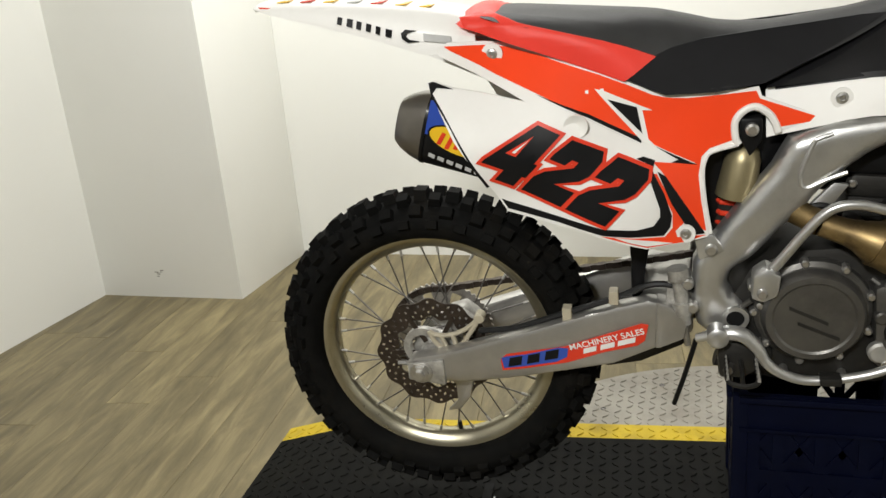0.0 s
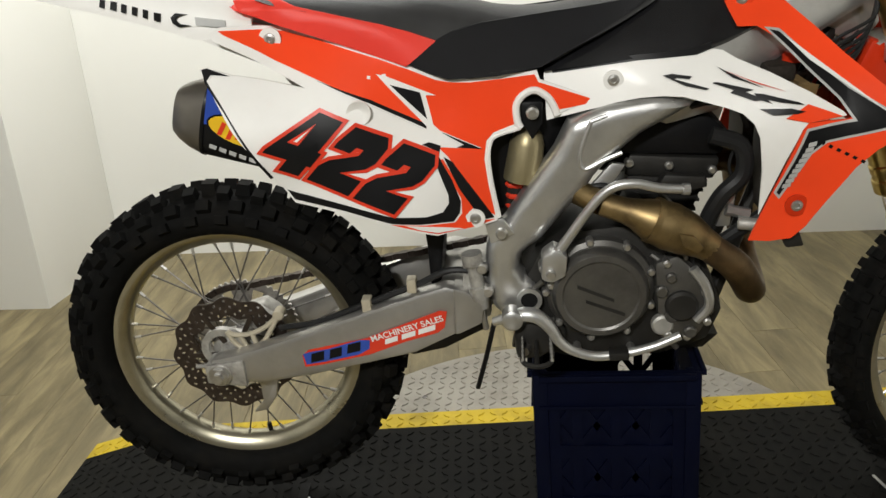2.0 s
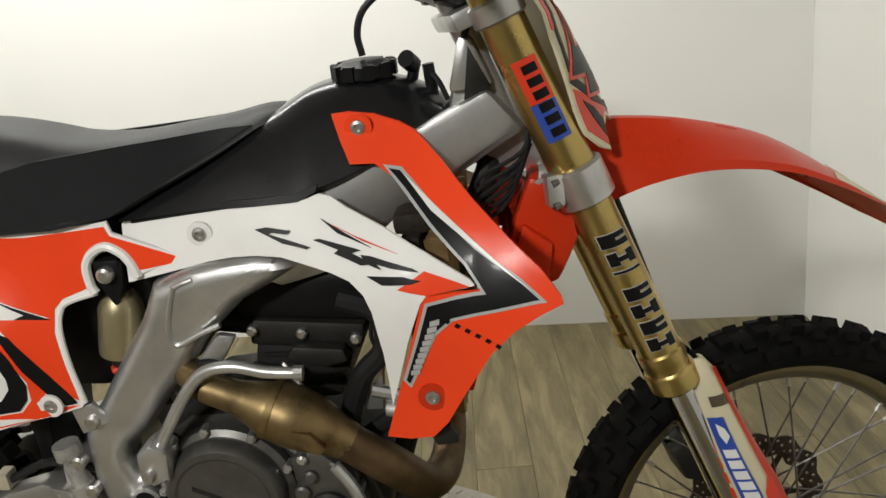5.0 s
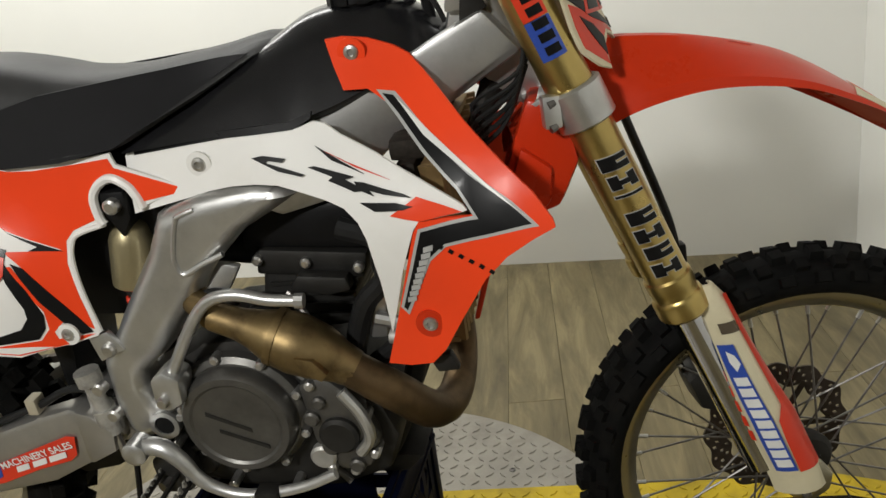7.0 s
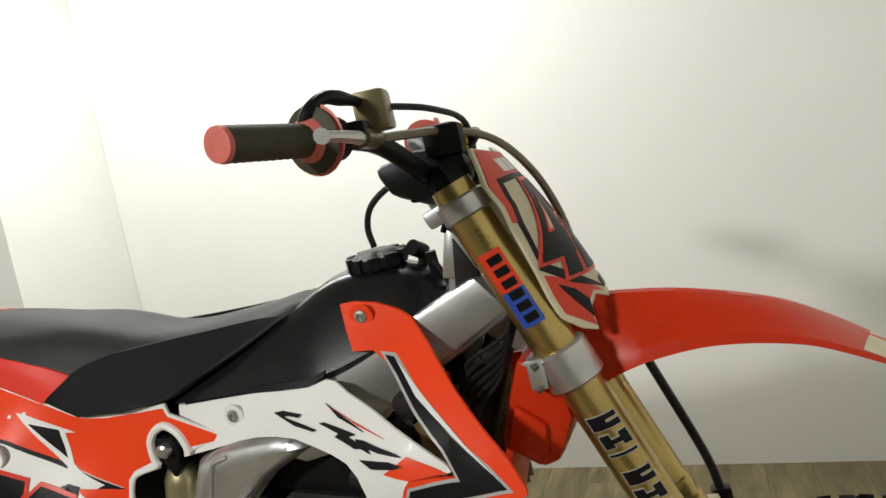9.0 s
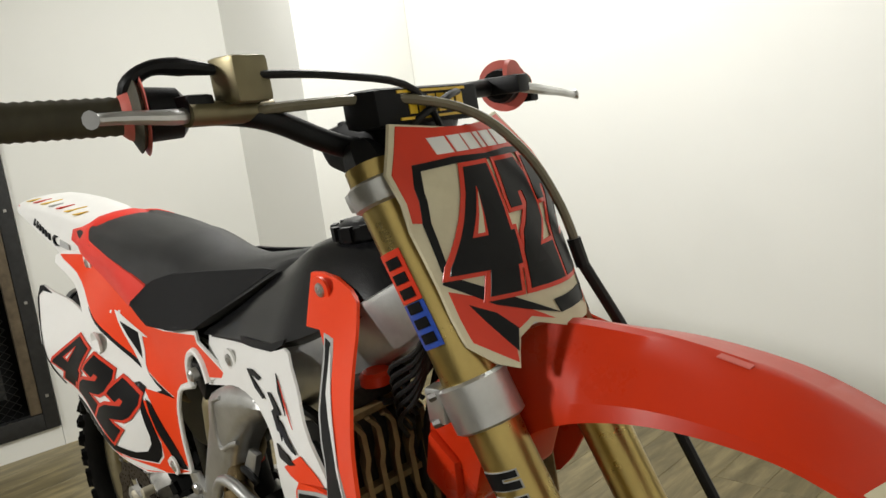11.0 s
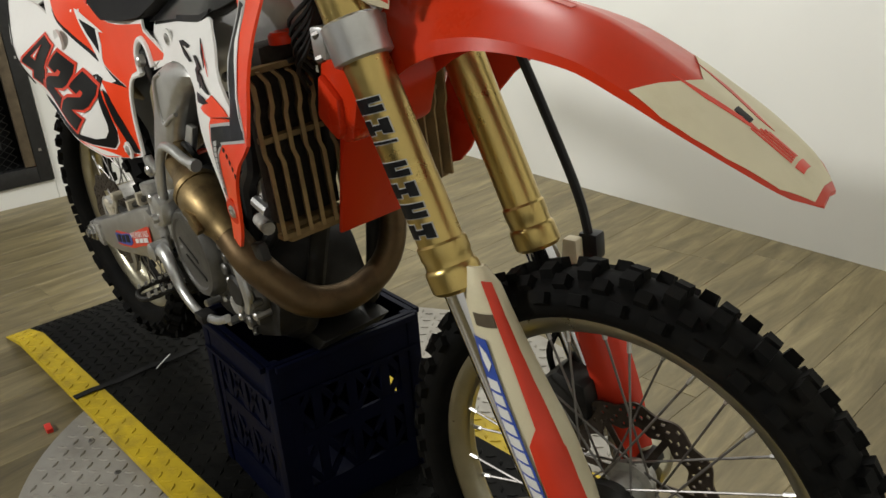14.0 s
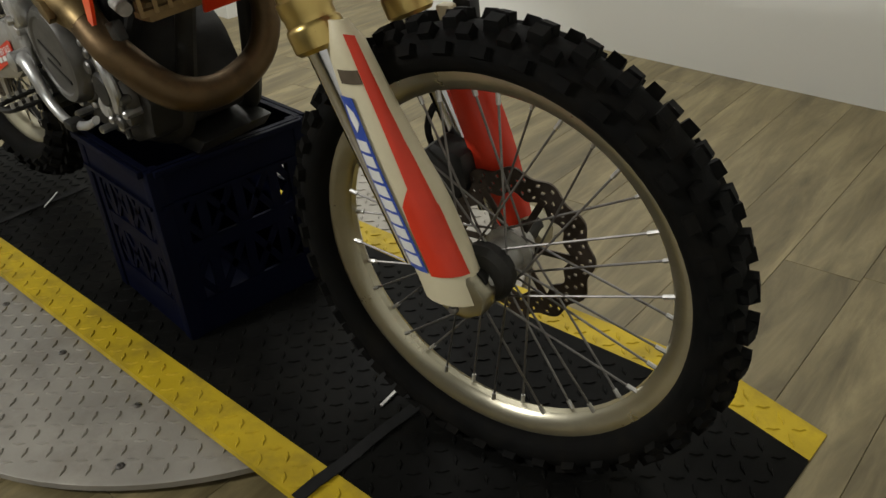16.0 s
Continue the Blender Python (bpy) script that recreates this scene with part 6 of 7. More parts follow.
# ---- front end ----
TUBE = Vector((0.372, 0, -1.0)).normalized()
def fork_x(z):
    return 1.282 + 0.372 * (0.464 - z)
FY = 0.084
for s in (-1, 1):
    y = 0.012 + s * FY + (0.006 if s > 0 else 0)
    P = lambda z, dx=0.0: Vector((fork_x(z) + dx + (0.014 if s > 0 else 0), y, z))
    low, ring = (0.0305, 0.0360) if s < 0 else (0.0290, 0.0340)
    leg = fp("fork_leg", tube([P(0.800), P(0.775), P(0.60), P(0.575), P(0.50), P(0.44), P(0.302), P(0.299), P(0.284), P(0.281), P(0.272), P(0.269), P(0.265), P(0.244), P(0.239)],
                              [0.027, 0.029, 0.030, 0.031, 0.030, low, low, ring - 0.0025, ring - 0.0025, low + 0.0015, low + 0.0015, ring - 0.001, ring, ring, ring - 0.005], 28, 1), GOLD, "gold anodised fork leg with ribbed lower collar")
    fp("fork_cap", tube([P(0.825), P(0.815), P(0.80)], [0.014, 0.022, 0.026], 6, 1), BLACKP, "dark fork cap", leg)
    fp("stanchion", tube([P(0.24), P(-0.03)], 0.0235, 20, 1), CHROME, "chrome inner tube", leg)
    fp("axle_lug", slab([(1.478, -0.03), (1.51, -0.025), (1.55, -0.035), (1.568, -0.060), (1.562, -0.088), (1.535, -0.102), (1.505, -0.095), (1.485, -0.065)], y - 0.022, y + 0.024, 0.009), RIM, "cast axle lug", leg)
    for bx, bz in ((1.50, -0.050), (1.522, -0.085)):
        fp("lug_bolt", lathe([(0, y - 0.030), (0.005, y - 0.030), (0.007, y - 0.027), (0.007, y - 0.018), (0, y - 0.018)], (bx, 0, bz), 8, closed=False), SPOKE, "", leg)
    # guard: a half shell round the front and outside of the stanchion
    def gw(t):
        """Half breadth of the guard along its length."""
        return min(0.046, 0.024 + 0.036 * t) if s < 0 else 0.036 + 0.010 * math.sin(math.pi * min(1, t * 1.1))
    def gc(t):
        """Forward offset of the guard's middle from the tube."""
        return 0.052 - 0.028 * t - (0.036 + 0.010 * math.sin(math.pi * min(1, t * 1.1)) - gw(t))
    rows = []
    for k in range(15):
        t = k / 14
        z = (0.278 if s < 0 else 0.20) - (0.350 if s < 0 else 0.255) * t
        w = gw(t) - (0.010 if t < 0.06 else 0)
        c = P(z, gc(t))
        row = []
        for j in range(11):
            a = radians(-150 + 190 * j / 10) if s < 0 else radians(-105 + 100 * j / 10)
            row.append(c + Vector((math.cos(a) * w, s * -math.sin(a) * w * 0.82 if s < 0 else -s * math.sin(a) * -w * -0.82, -math.cos(a) * w * -0.372 * 0.0)))
        inner = [q - (q - c).normalized() * 0.004 for q in row[::-1]]
        rows.append(row + inner)
    if s > 0:
        rows = [[Vector((q.x, 2 * y - q.y, q.z)) for q in r] for r in rows]
    fp("fork_guard", rings(rows), CREAM if s < 0 else INKR, "white and red plastic fork guard", leg)
    def gt(z):
        return max(0, min(1, (0.278 - z) / 0.350))
    def gy(x, z, y=y):
        """The guard's flank."""
        d = max(-0.97, min(0.97, (x - fork_x(z) - gc(gt(z))) / gw(gt(z))))
        return y - gw(gt(z)) * 0.82 * math.sqrt(1 - d * d)
    if s < 0:
        def gl(z, a):
            return fork_x(z) + gc(gt(z)) + a * gw(gt(z))
        strip_ = lambda zs, a, b: [(gl(z, a), z) for z in zs] + [(gl(z, b), z) for z in zs[::-1]]
        zz = [0.262, 0.22, 0.18, 0.14, 0.10, 0.06, 0.02, -0.03]
        fp("red_field", skin([(gl(0.265, 0.66), 0.265), (gl(0.2, 0.66), 0.2), (gl(0.13, 0.62), 0.13), (gl(0.085, 0.55), 0.085), (gl(0.065, 0.2), 0.062), (gl(0.03, 0.12), 0.03), (gl(-0.03, 0.07), -0.03)] + [(gl(z, 0.955), z) for z in zz[::-1]], gy, 0.0024, 0.001, 0.01), INKR, "red graphic", leg)
        fp("blue_field", skin(strip_([0.192, 0.15, 0.11, 0.07, 0.03, -0.026], -0.62, 0.02), gy, 0.0034, 0.001, 0.01), INKB, "blue label with pale bars", leg)
        for k in range(9):
            z1 = 0.140 - 0.018 * k
            fp("label_bar", skin(strip_([z1, z1 - 0.007, z1 - 0.0135], -0.52, -0.06), gy, 0.0044, 0.001, 0.01), INKW, "", leg)
        fp("label_shape", skin([(gl(0.183, -0.4), 0.183), (gl(0.178, -0.1), 0.175), (gl(0.165, -0.02), 0.162), (gl(0.15, -0.3), 0.15), (gl(0.165, -0.42), 0.165)], gy, 0.0044, 0.001, 0.01), INKW, "", leg)
        fp("small_label", skin(strip_([0.224, 0.216, 0.208], -0.25, 0.62), gy, 0.002, 0.001, 0.01), RUST, "", leg)
        for k in range(5):
            z1 = 0.150 - 0.026 * k
            fp("side_bar", skin(strip_([z1, z1 - 0.009, z1 - 0.018], -0.93, -0.72), gy, 0.002, 0.001, 0.01), INKR, "", leg)
        # stickers on the upper tube: flat red and blue label, dark lettering shapes lower down
        def fy(x, z, y=y):
            d = max(-0.96, min(0.96, (x - fork_x(z)) * 0.937 / 0.0305))
            return y - 0.0305 * math.sqrt(1 - d * d)
        q = lambda z, a: (fork_x(z) + a * 0.0325 + 0.0, z + a * 0.012)
        fp("red_label", skin([q(0.712, -0.55), q(0.712, 0.35), q(0.66, 0.35), q(0.66, -0.55)], fy, 0.001, 0.001, 0.008), INKR, "red and blue label", leg)
        fp("blue_label", skin([q(0.659, -0.55), q(0.659, 0.35), q(0.612, 0.35), q(0.612, -0.55)], fy, 0.001, 0.001, 0.008), INKB, "", leg)
        for k in range(6):
            z1 = 0.705 - 0.0155 * k
            fp("label_bar", skin([q(z1, -0.32), q(z1, 0.22), q(z1 - 0.010, 0.22), q(z1 - 0.010, -0.32)], fy, 0.002, 0.001, 0.008), INK, "", leg)
        for k in range(7):
            z1, h, w = 0.484 - 0.0255 * k, (0.0215 if k != 2 else 0.007), 0.40
            a, b, e = -0.50 + 0.03 * (k % 2), 0.56, 0.006
            block = [(a, 0), (b, 0.004), (b, h), (a, h - 0.004)]
            if k in (0, 3, 5):
                block = [(a, 0), (b, 0.004), (b, 0.010), (0.1, 0.0085), (0.1, 0.0125), (b, 0.014), (b, h), (a, h - 0.004)]
            elif k in (1, 4, 6):
                block = [(a, 0), (-0.1, 0.001), (-0.1, 0.008), (0.25, 0.009), (0.25, 0.003), (b, 0.004), (b, h), (0.25, h - 0.002), (0.25, 0.015), (-0.1, 0.014), (-0.1, h - 0.003), (a, h - 0.004)]
            fp("letter_edge", skin(grow([q(z1 - dz, u) for u, dz in block], 0.0011), fy, 0.0008, 0.001, 0.008), INKG, "", leg)
            fp("letter_shape", skin([q(z1 - dz, u) for u, dz in block], fy, 0.0016, 0.001, 0.008), INK, "black lettering block", leg)
fp("front_axle", rod((FAX.x, -0.075, FAX.z), (FAX.x, 0.10, FAX.z), 0.016, 16), CAST, "hollow front axle")
# Black disc for the shade inside the hollow axle.
fp("axle_bore_shade", rod((FAX.x, -0.0765, FAX.z), (FAX.x, -0.0745, FAX.z), 0.011, 16), DARK, "", bpy.data.objects["front_axle"])
fp("wheel_spacer", lathe([(0.012, -0.074), (0.034, -0.072), (0.042, -0.062), (0.040, -0.045), (0.012, -0.04)], FAX, 28), CAST, "", bpy.data.objects["front_axle"])
fp("front_caliper", slab([(1.42, 0.005), (1.40, 0.06), (1.43, 0.085), (1.475, 0.07), (1.48, 0.02), (1.455, -0.005)], 0.035, 0.098, 0.010), CAST, "dark front brake caliper")
# clamps
def clamp(z, h, nm, r=0.041):
    bm = bmesh.new()
    out = []
    for s in (-1, 1):
        y = 0.012 + s * FY
        c0 = Vector((fork_x(z), y, z))
        out.append(tube([c0 - TUBE * h / 2, c0 - TUBE * (h / 2 - 0.003), c0 + TUBE * (h / 2 - 0.003), c0 + TUBE * h / 2], [r - 0.004, r, r, r - 0.004], 24, 1))
    m = Matrix.Translation((fork_x(z) - 0.02, 0.012, z)) @ Matrix.Rotation(math.atan2(-0.372, 1.0) * 1.0, 4, "Y")
    out.append(box(-0.035, 0.022, -FY, FY, -h * 0.42, h * 0.42, 0.006, m))
    ob = fp(nm, join(*out), ALU, "cast alloy triple clamp")
    for s in (-1, 1):
        for k in ((-1, 1) if h > 0.04 else ()):
            c = Vector((fork_x(z) - 0.036, 0.012 + s * (FY + 0.026), z + k * h * 0.28 - 0.004))
            fp("pinch_bolt", rod(c, c + Vector((-0.008, s * 0.003, -0.003)), 0.0055, 8), SPOKE, "", ob)
        if h > 0.04:
            fp("clamp_lug", box(-0.050, -0.028, 0.012 + s * (FY + 0.018) - 0.012, 0.012 + s * (FY + 0.018) + 0.012, z - h * 0.42, z + h * 0.36, 0.004, Matrix.Translation((fork_x(z), 0, 0))), ALU, "", ob)
    return ob
clamp(0.548, 0.052, "lower_clamp", 0.039)
clamp(0.770, 0.028, "upper_clamp", 0.034)
fp("steering_stem", rod((fork_x(0.80) - 0.03, 0.012, 0.80), (fork_x(0.53) - 0.03, 0.012, 0.53), 0.022, 16), ALU)

# front fender
FF = [(1.17, 0.470, 0.520, 0.050, 0.062), (1.23, 0.470, 0.580, 0.036, 0.050), (1.30, 0.510, 0.612, 0.042, 0.060), (1.362, 0.530, 0.610, 0.054, 0.074), (1.439, 0.537, 0.596, 0.064, 0.086), (1.537, 0.522, 0.566, 0.070, 0.093), (1.60, 0.496, 0.532, 0.073, 0.100), (1.66, 0.464, 0.490, 0.074, 0.100), (1.71, 0.434, 0.451, 0.068, 0.090), (1.755, 0.403, 0.414, 0.048, 0.066), (1.776, 0.388, 0.393, 0.020, 0.028)]
FF = eased(FF)
def ffc(x):
    """The fender's middle line, shifted near the tip to fit the camera's view."""
    return 0.012 - 0.006 * max(0.0, min(1.0, (x - 1.45) / 0.2))
def ff_half(zl, zt, wt, wb, full=0):
    """Half of the fender's section, from its ridge out to the edge: a low roof with a turned-down rim."""
    h = zt - zl
    return [(0, zt + 0.002), (0.012, zt - 0.0005), (wt * (0.72 + 0.24 * full), zl + h * (0.66 + 0.14 * full)), (wb * (0.93 + 0.05 * full), zl + h * (0.22 + 0.18 * full)), (wb, zl)]
def ff_ring(x, zl, zt, wt, wb):
    o = ff_half(zl, zt, wt, wb)
    o = [(-y, z) for y, z in o[::-1]] + ff_half(zl, zt, wt, wb, 1)[1:]
    inner = [(y * 0.95, z - 0.004) for y, z in o[::-1]]
    inner[0], inner[-1] = (wb * 0.95, zl), (-wb * 0.95, zl)
    return [(x, ffc(x) + y, z) for y, z in o + inner]
def ft(name, bm, mat, label="", parent=None, smooth=35):
    """A part of the front fender, turned a little further to fit the camera's view."""
    bm.transform(Matrix.Translation(PIVOT) @ Matrix.Rotation(radians(1.5), 4, AXIS) @ Matrix.Translation(-PIVOT))
    return fp(name, bm, mat, label, parent, smooth)
ff = ft("front_fender", rings([ff_ring(*r) for r in FF]), REDF, "glossy red front fender with pale tip", smooth=22)
cp("rear_flap", slab([(1.160, 0.480), (1.172, 0.480), (1.150, 0.40), (1.096, 0.236), (1.088, 0.236), (1.138, 0.40)], -0.070, 0.056, 0.003), REDF, "red flap behind the fork legs", ff)
bp("inner_fender", slab([(1.196, 0.560), (1.176, 0.510), (1.150, 0.436), (1.204, 0.404), (1.228, 0.414), (1.256, 0.474), (1.248, 0.522), (1.228, 0.550)], -0.064, 0.070, 0.010), REDF, "folded red rear end of the fender", ff)
bp("inner_fold", slab([(1.184, 0.500), (1.162, 0.440), (1.204, 0.412), (1.216, 0.424), (1.222, 0.470)], -0.074, -0.058, 0.006), REDF, "", ff)
def ff_top(x, y):
    """The fender's upper surface over x, y."""
    zl, zt, wt, wb = lerp(FF, x)
    t = abs(y - ffc(x))
    pts = ff_half(zl, zt, wt, wb, 1 if y > ffc(x) else 0)
    for (a, za), (b, zb) in zip(pts, pts[1:]):
        if t <= b:
            return za + (zb - za) * (t - a) / max(1e-5, b - a)
    return zl
def top_patch(poly, off, cell=0.012):
    """A sticker on the fender's top: poly in x, y."""
    b = fill(poly)
    for axn in (0, 2):
        vals = [p[0 if axn == 0 else 1] for p in poly]
        k = math.ceil(min(vals) / cell)
        while k * cell < max(vals):
            co, no = Vector((0, 0, 0)), Vector((0, 0, 0))
            co[axn], no[axn] = k * cell, 1
            bmesh.ops.bisect_plane(b, geom=b.verts[:] + b.edges[:] + b.faces[:], plane_co=co, plane_no=no, dist=1e-5)
            k += 1
    ret = bmesh.ops.extrude_face_region(b, geom=b.faces[:])
    low = {v for v in ret["geom"] if isinstance(v, bmesh.types.BMVert)}
    for v in b.verts:
        x, y = v.co.x, v.co.z
        v.co = (x, y, ff_top(x, y) + off - (0.001 if v in low else 0))
    return b
def edge(x, k):
    return lerp(FF, x)[3] * k
tip_x = (1.604, 1.64, 1.67, 1.70, 1.745, 1.770)
tip_k = (0.90, 0.955, 0.955, 0.95, 0.94, 0.92)
TIP = [(x, ffc(x) - edge(x, k)) for x, k in zip(tip_x, tip_k)] + [(x, ffc(x) + edge(x, k)) for x, k in zip(tip_x[::-1], tip_k[::-1])] + [(1.630, 0.046), (1.648, 0.006), (1.630, -0.034)]
ft("pale_tip", top_patch(TIP, 0.0015), CREAM, "yellowed white tip graphic", ff)
for dy in (-1, 1):
    ft("tip_stripe", top_patch([(1.625, 0.012 + dy * 0.036), (1.70, 0.012 + dy * 0.014), (1.715, 0.012 + dy * 0.016), (1.66, 0.012 + dy * 0.034)], 0.0025), INKR, "", ff)
for k in range(5):
    y = -0.012 + 0.0055 * k
    ft("wing_shape", top_patch([(1.702 + 0.003 * k, y), (1.702 + 0.003 * k, y + 0.0035), (1.742, y + 0.0045), (1.742, y + 0.001)], 0.0025), INKR, "red wing-like shape", ff)
ft("wing_bar", top_patch([(1.746, -0.012), (1.746, 0.020), (1.754, 0.018), (1.754, -0.010)], 0.0025), INKR, "", ff)
ft("dark_label", top_patch([(1.683, -0.004), (1.683, 0.010), (1.699, 0.008), (1.699, -0.006)], 0.0025), INK, "", ff)
ft("pale_label", top_patch([(1.475, -0.002), (1.478, 0.006), (1.508, 0.004), (1.505, -0.004)], 0.0012), PINK, "", ff)
# number plate
c = 0.024
def plate_x(y, z):
    """Plate surface: x over y, z, bowed round the forks, each side by as much as fits the camera's view."""
    t = (0.838 - z) / 0.24
    return 1.216 + 0.116 * t + 0.010 * math.sin(math.pi * max(0, min(1, t))) - (5.2 - (2.4 if y < c else 4.2) * max(0, min(1, (z - 0.63) / 0.13))) * (y - c) ** 2
def plate_sheet(poly, off, thick=0.003, cell=0.02):
    b = fill(poly)
    for axn in (0, 2):
        vals = [p[0 if axn == 0 else 1] for p in poly]
        k = math.ceil(min(vals) / cell)
        while k * cell < max(vals):
            co, no = Vector((0, 0, 0)), Vector((0, 0, 0))
            co[axn], no[axn] = k * cell, 1
            bmesh.ops.bisect_plane(b, geom=b.verts[:] + b.edges[:] + b.faces[:], plane_co=co, plane_no=no, dist=1e-5)
            k += 1
    ret = bmesh.ops.extrude_face_region(b, geom=b.faces[:])
    low = {v for v in ret["geom"] if isinstance(v, bmesh.types.BMVert)}
    for v in b.verts:
        y, z = v.co.x, v.co.z
        v.co = (plate_x(y, z) + off - (thick if v in low else 0), y, z)
    return b
half = [(0.0, 0.826), (0.05, 0.833), (0.092, 0.840), (0.124, 0.790), (0.127, 0.731), (0.120, 0.673), (0.114, 0.610), (0.100, 0.590), (0.087, 0.583), (0.075, 0.612), (0.057, 0.624), (0.024, 0.612), (0.0, 0.611)]
PLATE = [(c - y, z) for y, z in half] + [(c + y, z) for y, z in half[-2:0:-1]]
nplate = fp("number_plate", plate_sheet(PLATE, 0, 0.004), CREAM, "front number plate with 422 on yellowed white")
upper = [(0.0, 0.829), (0.05, 0.831), (0.088, 0.837), (0.120, 0.789), (0.124, 0.740), (0.115, 0.738), (0.107, 0.772), (0.096, 0.793), (0.05, 0.796), (0.0, 0.794)]
fp("red_band", plate_sheet([(c - y, z) for y, z in upper] + [(c + y, z) for y, z in upper[-2:0:-1]], 0.001, 0.001), INKR, "red upper band", nplate)
line = [(0.0, 0.797), (0.05, 0.799), (0.098, 0.796), (0.109, 0.774), (0.117, 0.738), (0.1155, 0.688), (0.1105, 0.690), (0.110, 0.738), (0.103, 0.768), (0.094, 0.789), (0.05, 0.792), (0.0, 0.790)]
fp("black_line", plate_sheet([(c - y, z) for y, z in line] + [(c + y, z) for y, z in line[-2:0:-1]], 0.0018, 0.001), INK, "", nplate)
for s in (-1, 1):
    fp("red_corner", plate_sheet([(c + s * y, z) for y, z in ((0.115, 0.668), (0.110, 0.614), (0.086, 0.589), (0.078, 0.618), (0.058, 0.630), (0.034, 0.622), (0.06, 0.640), (0.090, 0.656))], 0.001, 0.001), INKR, "", nplate)
    fp("black_sweep", plate_sheet([(c + s * y, z) for y, z in ((0.118, 0.676), (0.084, 0.648), (0.060, 0.638), (0.024, 0.626), (0.060, 0.648), (0.112, 0.684))], 0.0018, 0.001), INK, "", nplate)
    fp("black_flick", plate_sheet([(c + s * y, z) for y, z in ((0.104, 0.652), (0.082, 0.600), (0.074, 0.622), (0.086, 0.640))], 0.0018, 0.001), INK, "", nplate)
fp("dark_label", plate_sheet([(c - 0.024, 0.626), (c + 0.034, 0.628), (c + 0.036, 0.642), (c - 0.026, 0.640)], 0.0018, 0.001), INK, "", nplate)
for k, (y0, w) in enumerate(((-0.066, 0.022), (-0.040, 0.018), (-0.019, 0.018), (0.003, 0.008), (0.015, 0.020), (0.039, 0.022))):
    fp("pale_bar", plate_sheet([(c + y0, 0.803), (c + y0, 0.821), (c + y0 + w, 0.821), (c + y0 + w, 0.803)], 0.0018, 0.001), INKW, "", nplate)
def plate_digits():
    def at(p):
        return (u0 + p[0] * w + p[1] * 0.046, 0.657 + p[1] * 0.130)
    u0 = c - 0.121
    for shape, w in ((FOUR, 0.068), (TWO, 0.056), (TWO, 0.054)):
        pts = [at(p) for p in shape]
        fp("digit_outline", plate_sheet(grow(pts, 0.0045), 0.0026, 0.001), INKR, "red digit outline", nplate)
        fp("digit", plate_sheet(pts, 0.0034, 0.001), INK, "black race digit", nplate)
        if shape is FOUR:
            hole = [at(p) for p in HOLE]
            fp("digit_outline", plate_sheet(hole, 0.0042, 0.001), INKR, "", nplate)
            fp("digit_counter", plate_sheet(grow(hole, -0.0035), 0.005, 0.001), CREAM, "", nplate)
        u0 += w + 0.006


plate_digits()

# handlebar and controls
def bar_pt(s, k):
    return [(1.125, 0.02, 0.818), (1.128, 0.02 + s * 0.07, 0.818), (1.122, 0.02 + s * 0.115, 0.832), (1.100, 0.02 + s * 0.165, 0.860), (1.080, 0.02 + s * 0.22, 0.872), (1.045 + (0.035 if s > 0 else 0), 0.02 + s * (0.29 if s < 0 else 0.345), 0.877), (0.995 + (0.05 if s > 0 else 0), 0.02 + s * (0.392 if s < 0 else 0.455), 0.882)][k]
bar = fp("handlebar", join(tube([bar_pt(-1, k) for k in range(7)], 0.0125, 12), tube([bar_pt(1, k) for k in range(7)], 0.0125, 12)), BLACKP, "black tapered handlebar")
for s in (-1, 1):
    a, b = Vector(bar_pt(s, 5)), Vector(bar_pt(s, 6))
    d = (b - a).normalized()
    g0 = b - d * 0.118
    ribs = []
    for k in range(25):
        t = k / 24
        ribs.append((g0 + d * 0.118 * t, 0.0172 + (0.0012 if k % 2 else 0)))
    grip = fp("grip", tube([p for p, _ in ribs], [r for _, r in ribs], 16, 1), GRIPM, "ribbed rubber handlebar grip", bar)
    fp("grip_end", tube([b - d * 0.001, b + d * 0.004, b + d * 0.005], [0.0185, 0.0175, 0.010], 18, 1), PINK, "red grip end", bar)
    fp("grip_flange", tube([g0 - d * 0.010, g0 - d * 0.006, g0], [0.031, 0.036, 0.024], 24, 1), GRIPM, "olive grip flange", bar)
    fp("grip_ring", tube([g0 - d * 0.001, g0 + d * 0.004, g0 + d * 0.008], [0.0245, 0.022, 0.0185], 24, 1), PINK, "", bar)
    fp("grip_donut", tube([g0 - d * 0.014, g0 - d * 0.012, g0 - d * 0.010], [0.022, 0.0385, 0.030], 24, 1), PINK, "red flange ring", bar)
    fp("throttle_body", tube([g0 - d * 0.050, g0 - d * 0.045, g0 - d * 0.016, g0 - d * 0.014], [0.018, 0.024, 0.026, 0.020], 18, 1), BLACKP, "", bar)
    lv0, lv1 = a + Vector((0.045, s * -0.035, -0.006)), (b + Vector((0.080, 0.055, -0.008)) if s < 0 else b + Vector((0.075, 0.030, -0.030)))
    fp("lever", tube([lv0, lv0 + (lv1 - lv0) * 0.25 + Vector((0.010, 0, -0.002)), lv0 + (lv1 - lv0) * 0.7 + Vector((0.004, 0, 0)), lv1, lv1 + Vector((0.002, s * 0.008, 0))], [0.008, 0.0075, 0.006, 0.0055, 0.0085], 10, 4), ALU, "forged alloy lever", bar)
    fp("lever_perch", box(-0.012, 0.060, -0.016, 0.016, -0.014, 0.012, 0.005, Matrix.Translation(a + Vector((-0.002, s * -0.045, 0)))), BLACKP, "", bar)
a = Vector(bar_pt(-1, 5))
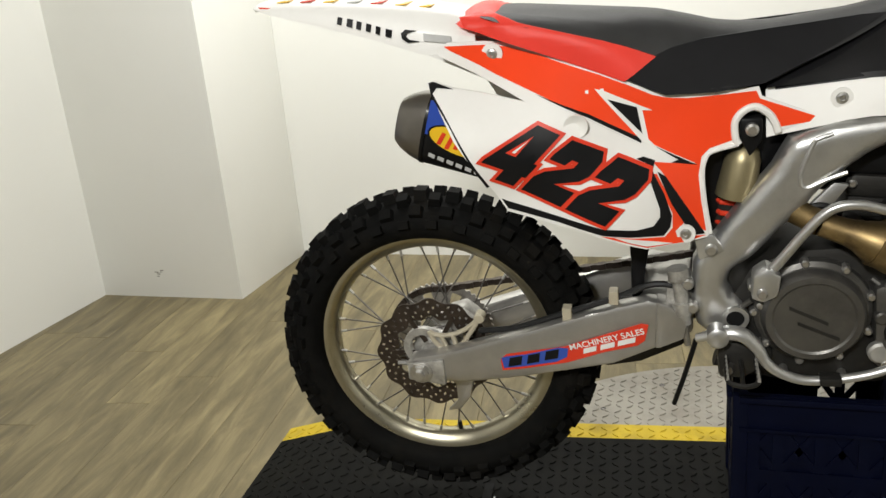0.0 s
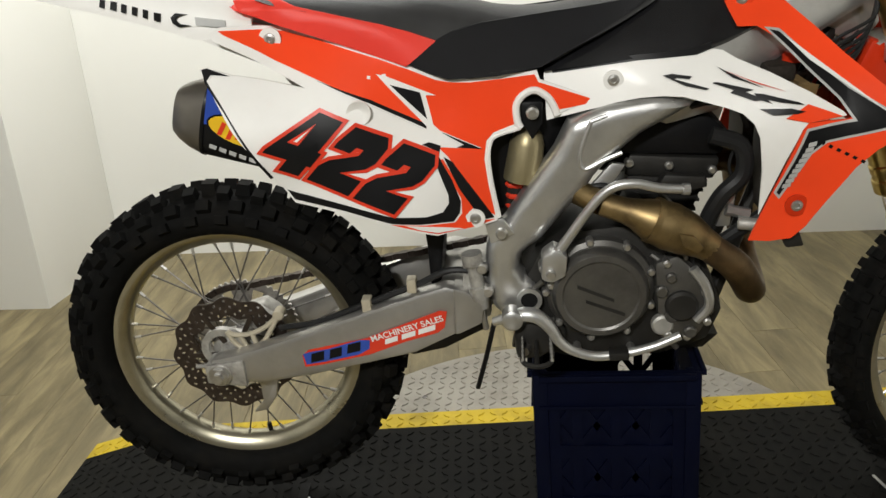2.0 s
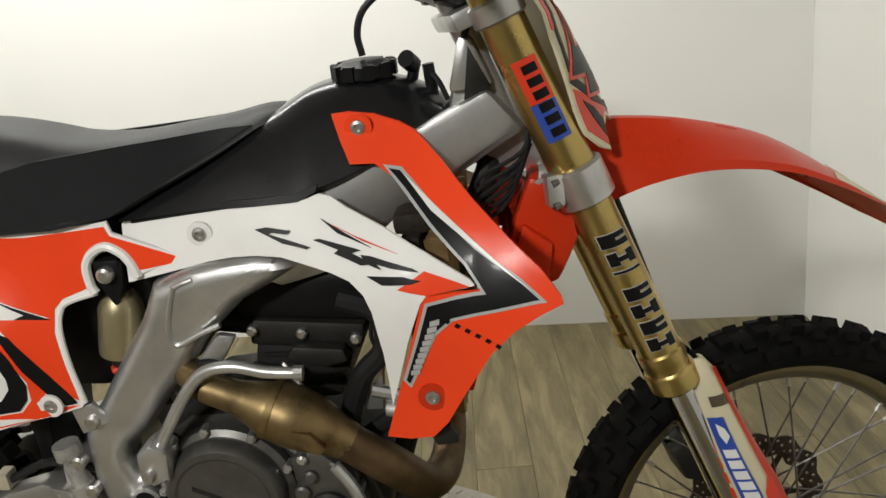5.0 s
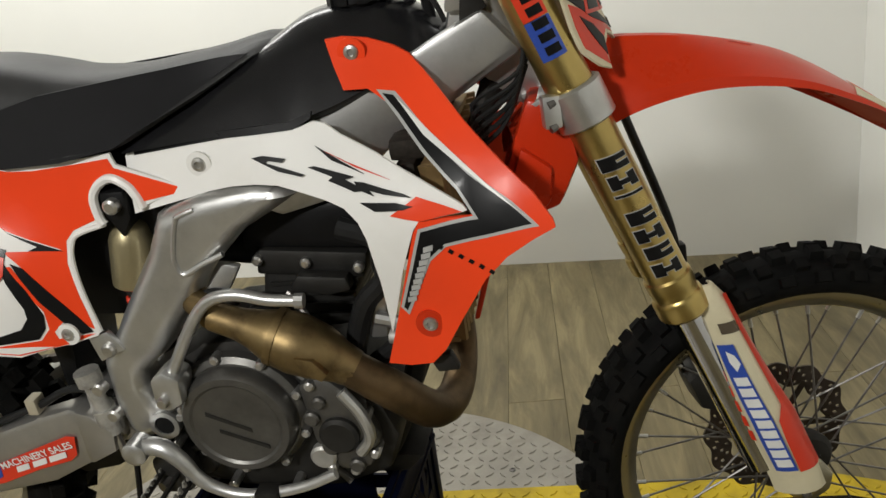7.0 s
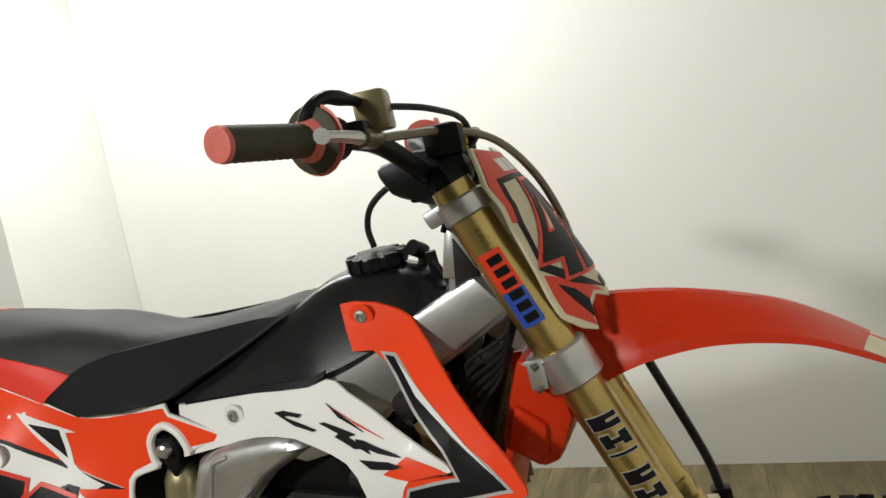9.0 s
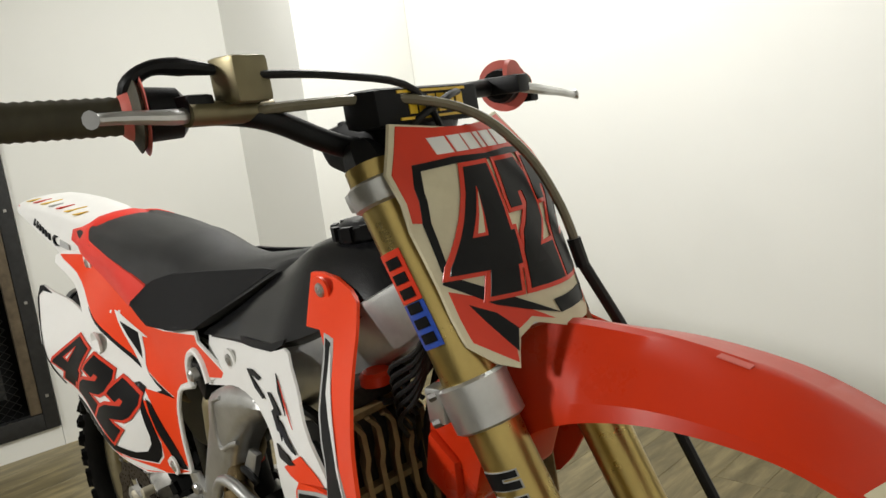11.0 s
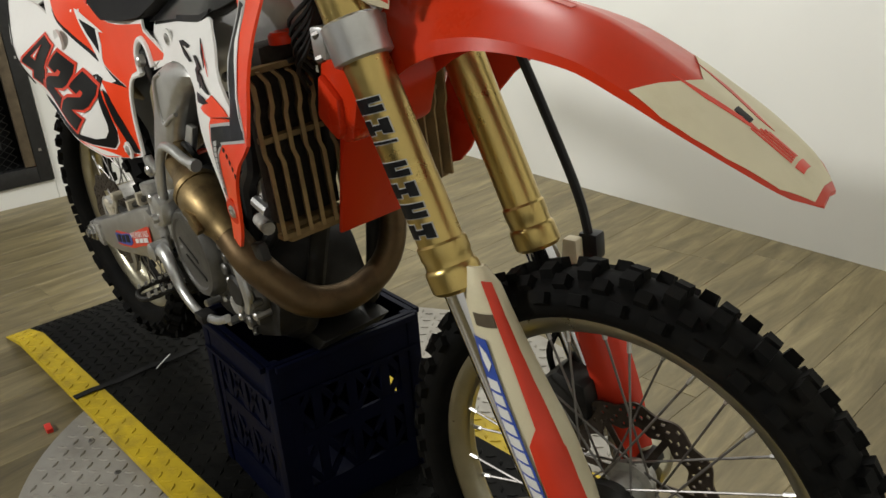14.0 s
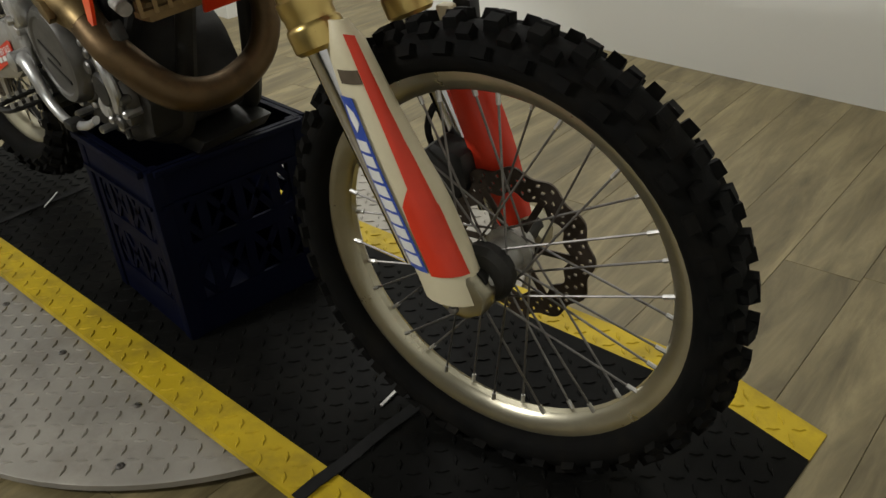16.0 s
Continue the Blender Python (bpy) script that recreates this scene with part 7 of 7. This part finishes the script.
fp("master_cylinder", box(0.010, 0.048, -0.022, 0.024, -0.004, 0.042, 0.006, Matrix.Translation(a + Vector((0.030, 0.095, 0.004)))), MAG, "bronze front brake master cylinder", bar)
fp("cylinder_barrel", rod(a + Vector((0.05, 0.03, -0.006)), a + Vector((0.05, 0.135, -0.008)), 0.012, 14), MAG, "", bar)
fp("throttle_tube", tube([a + Vector((-0.004, 0.01, 0.004)), a + Vector((0.008, 0.004, 0.026)), a + Vector((0.022, 0.02, 0.040)), a + Vector((0.034, 0.045, 0.040)), a + Vector((0.05, 0.078, 0.034))], [0.009, 0.008, 0.007, 0.009, 0.005], 10, 4), BLACKP, "black throttle cable guide", bar)
a = Vector(bar_pt(1, 5))
fp("clutch_dial", tube([a + Vector((0.03, -0.03, 0.012)), a + Vector((0.036, -0.03, 0.012))], [0.024, 0.022], 24, 1), PINK, "red dial on the clutch perch", bar)
fp("kill_switch", box(-0.012, 0.012, -0.012, 0.012, -0.010, 0.016, 0.004, Matrix.Translation(a + Vector((0.030, 0.01, -0.018)))), BLACKP, "", bar)
for s in (-1, 1):
    fp("bar_mount", box(1.098, 1.150, 0.012 + s * 0.042 - 0.016, 0.012 + s * 0.042 + 0.016, 0.785, 0.850, 0.006), BLACKP, "", bar)
    fp("mount_bolt", rod((1.14, 0.012 + s * 0.042, 0.846), (1.14, 0.012 + s * 0.042, 0.858), 0.007, 8), BOLT, "", bar)
fp("clamp_cover", slab([(1.06, 0.838), (1.075, 0.80), (1.13, 0.775), (1.185, 0.80), (1.18, 0.85), (1.12, 0.852)], -0.05, 0.07, 0.012), BLACKP, "", bar)
pad = fp("bar_pad", box(1.135, 1.185, c - 0.098, c + 0.098, 0.836, 0.878, 0.010), VINYL2, "black bar pad with yellow marks")
for k in range(6):
    y = c - 0.045 + 0.018 * k
    fp("pad_mark", box(1.1845, 1.1865, y, y + 0.013, 0.848, 0.868), INKY, "", pad)
fp("pad_frame", join(box(1.1845, 1.1862, c - 0.062, c + 0.066, 0.871, 0.874), box(1.1845, 1.1862, c - 0.062, c + 0.066, 0.842, 0.845)), INKY, "", pad)
hose = fp("front_brake_hose", tube([(1.085, -0.19, 0.868), (1.125, -0.12, 0.870), (1.180, -0.03, 0.866), (1.225, 0.04, 0.842), (1.262, 0.078, 0.790), (1.285, 0.098, 0.725), (1.296, 0.110, 0.655)], 0.0058, 8), HOSEG, "front brake hose arching over the number plate")
fp("hose_sleeve", tube([(1.296, 0.110, 0.655), (1.336, 0.122, 0.56), (1.382, 0.136, 0.43), (1.422, 0.146, 0.31), (1.436, 0.148, 0.240)], 0.0072, 8), HOSE, "", hose)
fp("hose_collar", rod((1.291, 0.106, 0.685), (1.296, 0.110, 0.652), 0.0085, 10), HOSE, "", hose)
fp("lower_hose", tube([(1.436, 0.156, 0.240), (1.432, 0.125, 0.17), (1.40, 0.08, 0.10), (1.41, 0.07, 0.05)], 0.0052, 8), HOSE, "", hose)
fp("hose_guide", box(1.420, 1.450, 0.140, 0.168, 0.215, 0.255, 0.006), HOSE, "", hose)
fp("guide_stay", slab([(1.396, 0.165), (1.406, 0.25), (1.428, 0.25), (1.430, 0.165)], 0.120, 0.142, 0.004), CREAM, "", hose)
fp("stay_patch", slab([(1.404, 0.17), (1.410, 0.215), (1.4305, 0.215), (1.4315, 0.17)], 0.123, 0.139, 0.002), INKR, "", hose)
fp("clutch_cable", tube([(1.10, 0.20, 0.862), (1.16, 0.12, 0.868), (1.20, 0.03, 0.862), (1.17, -0.03, 0.82), (1.13, -0.04, 0.74)], 0.0042, 8), HOSE, "black clutch cable")
fp("throttle_cable", tube([(1.105, -0.185, 0.905), (1.16, -0.10, 0.895), (1.19, -0.01, 0.872), (1.18, 0.04, 0.80), (1.14, 0.05, 0.70)], 0.0042, 8), HOSE, "black throttle cables")
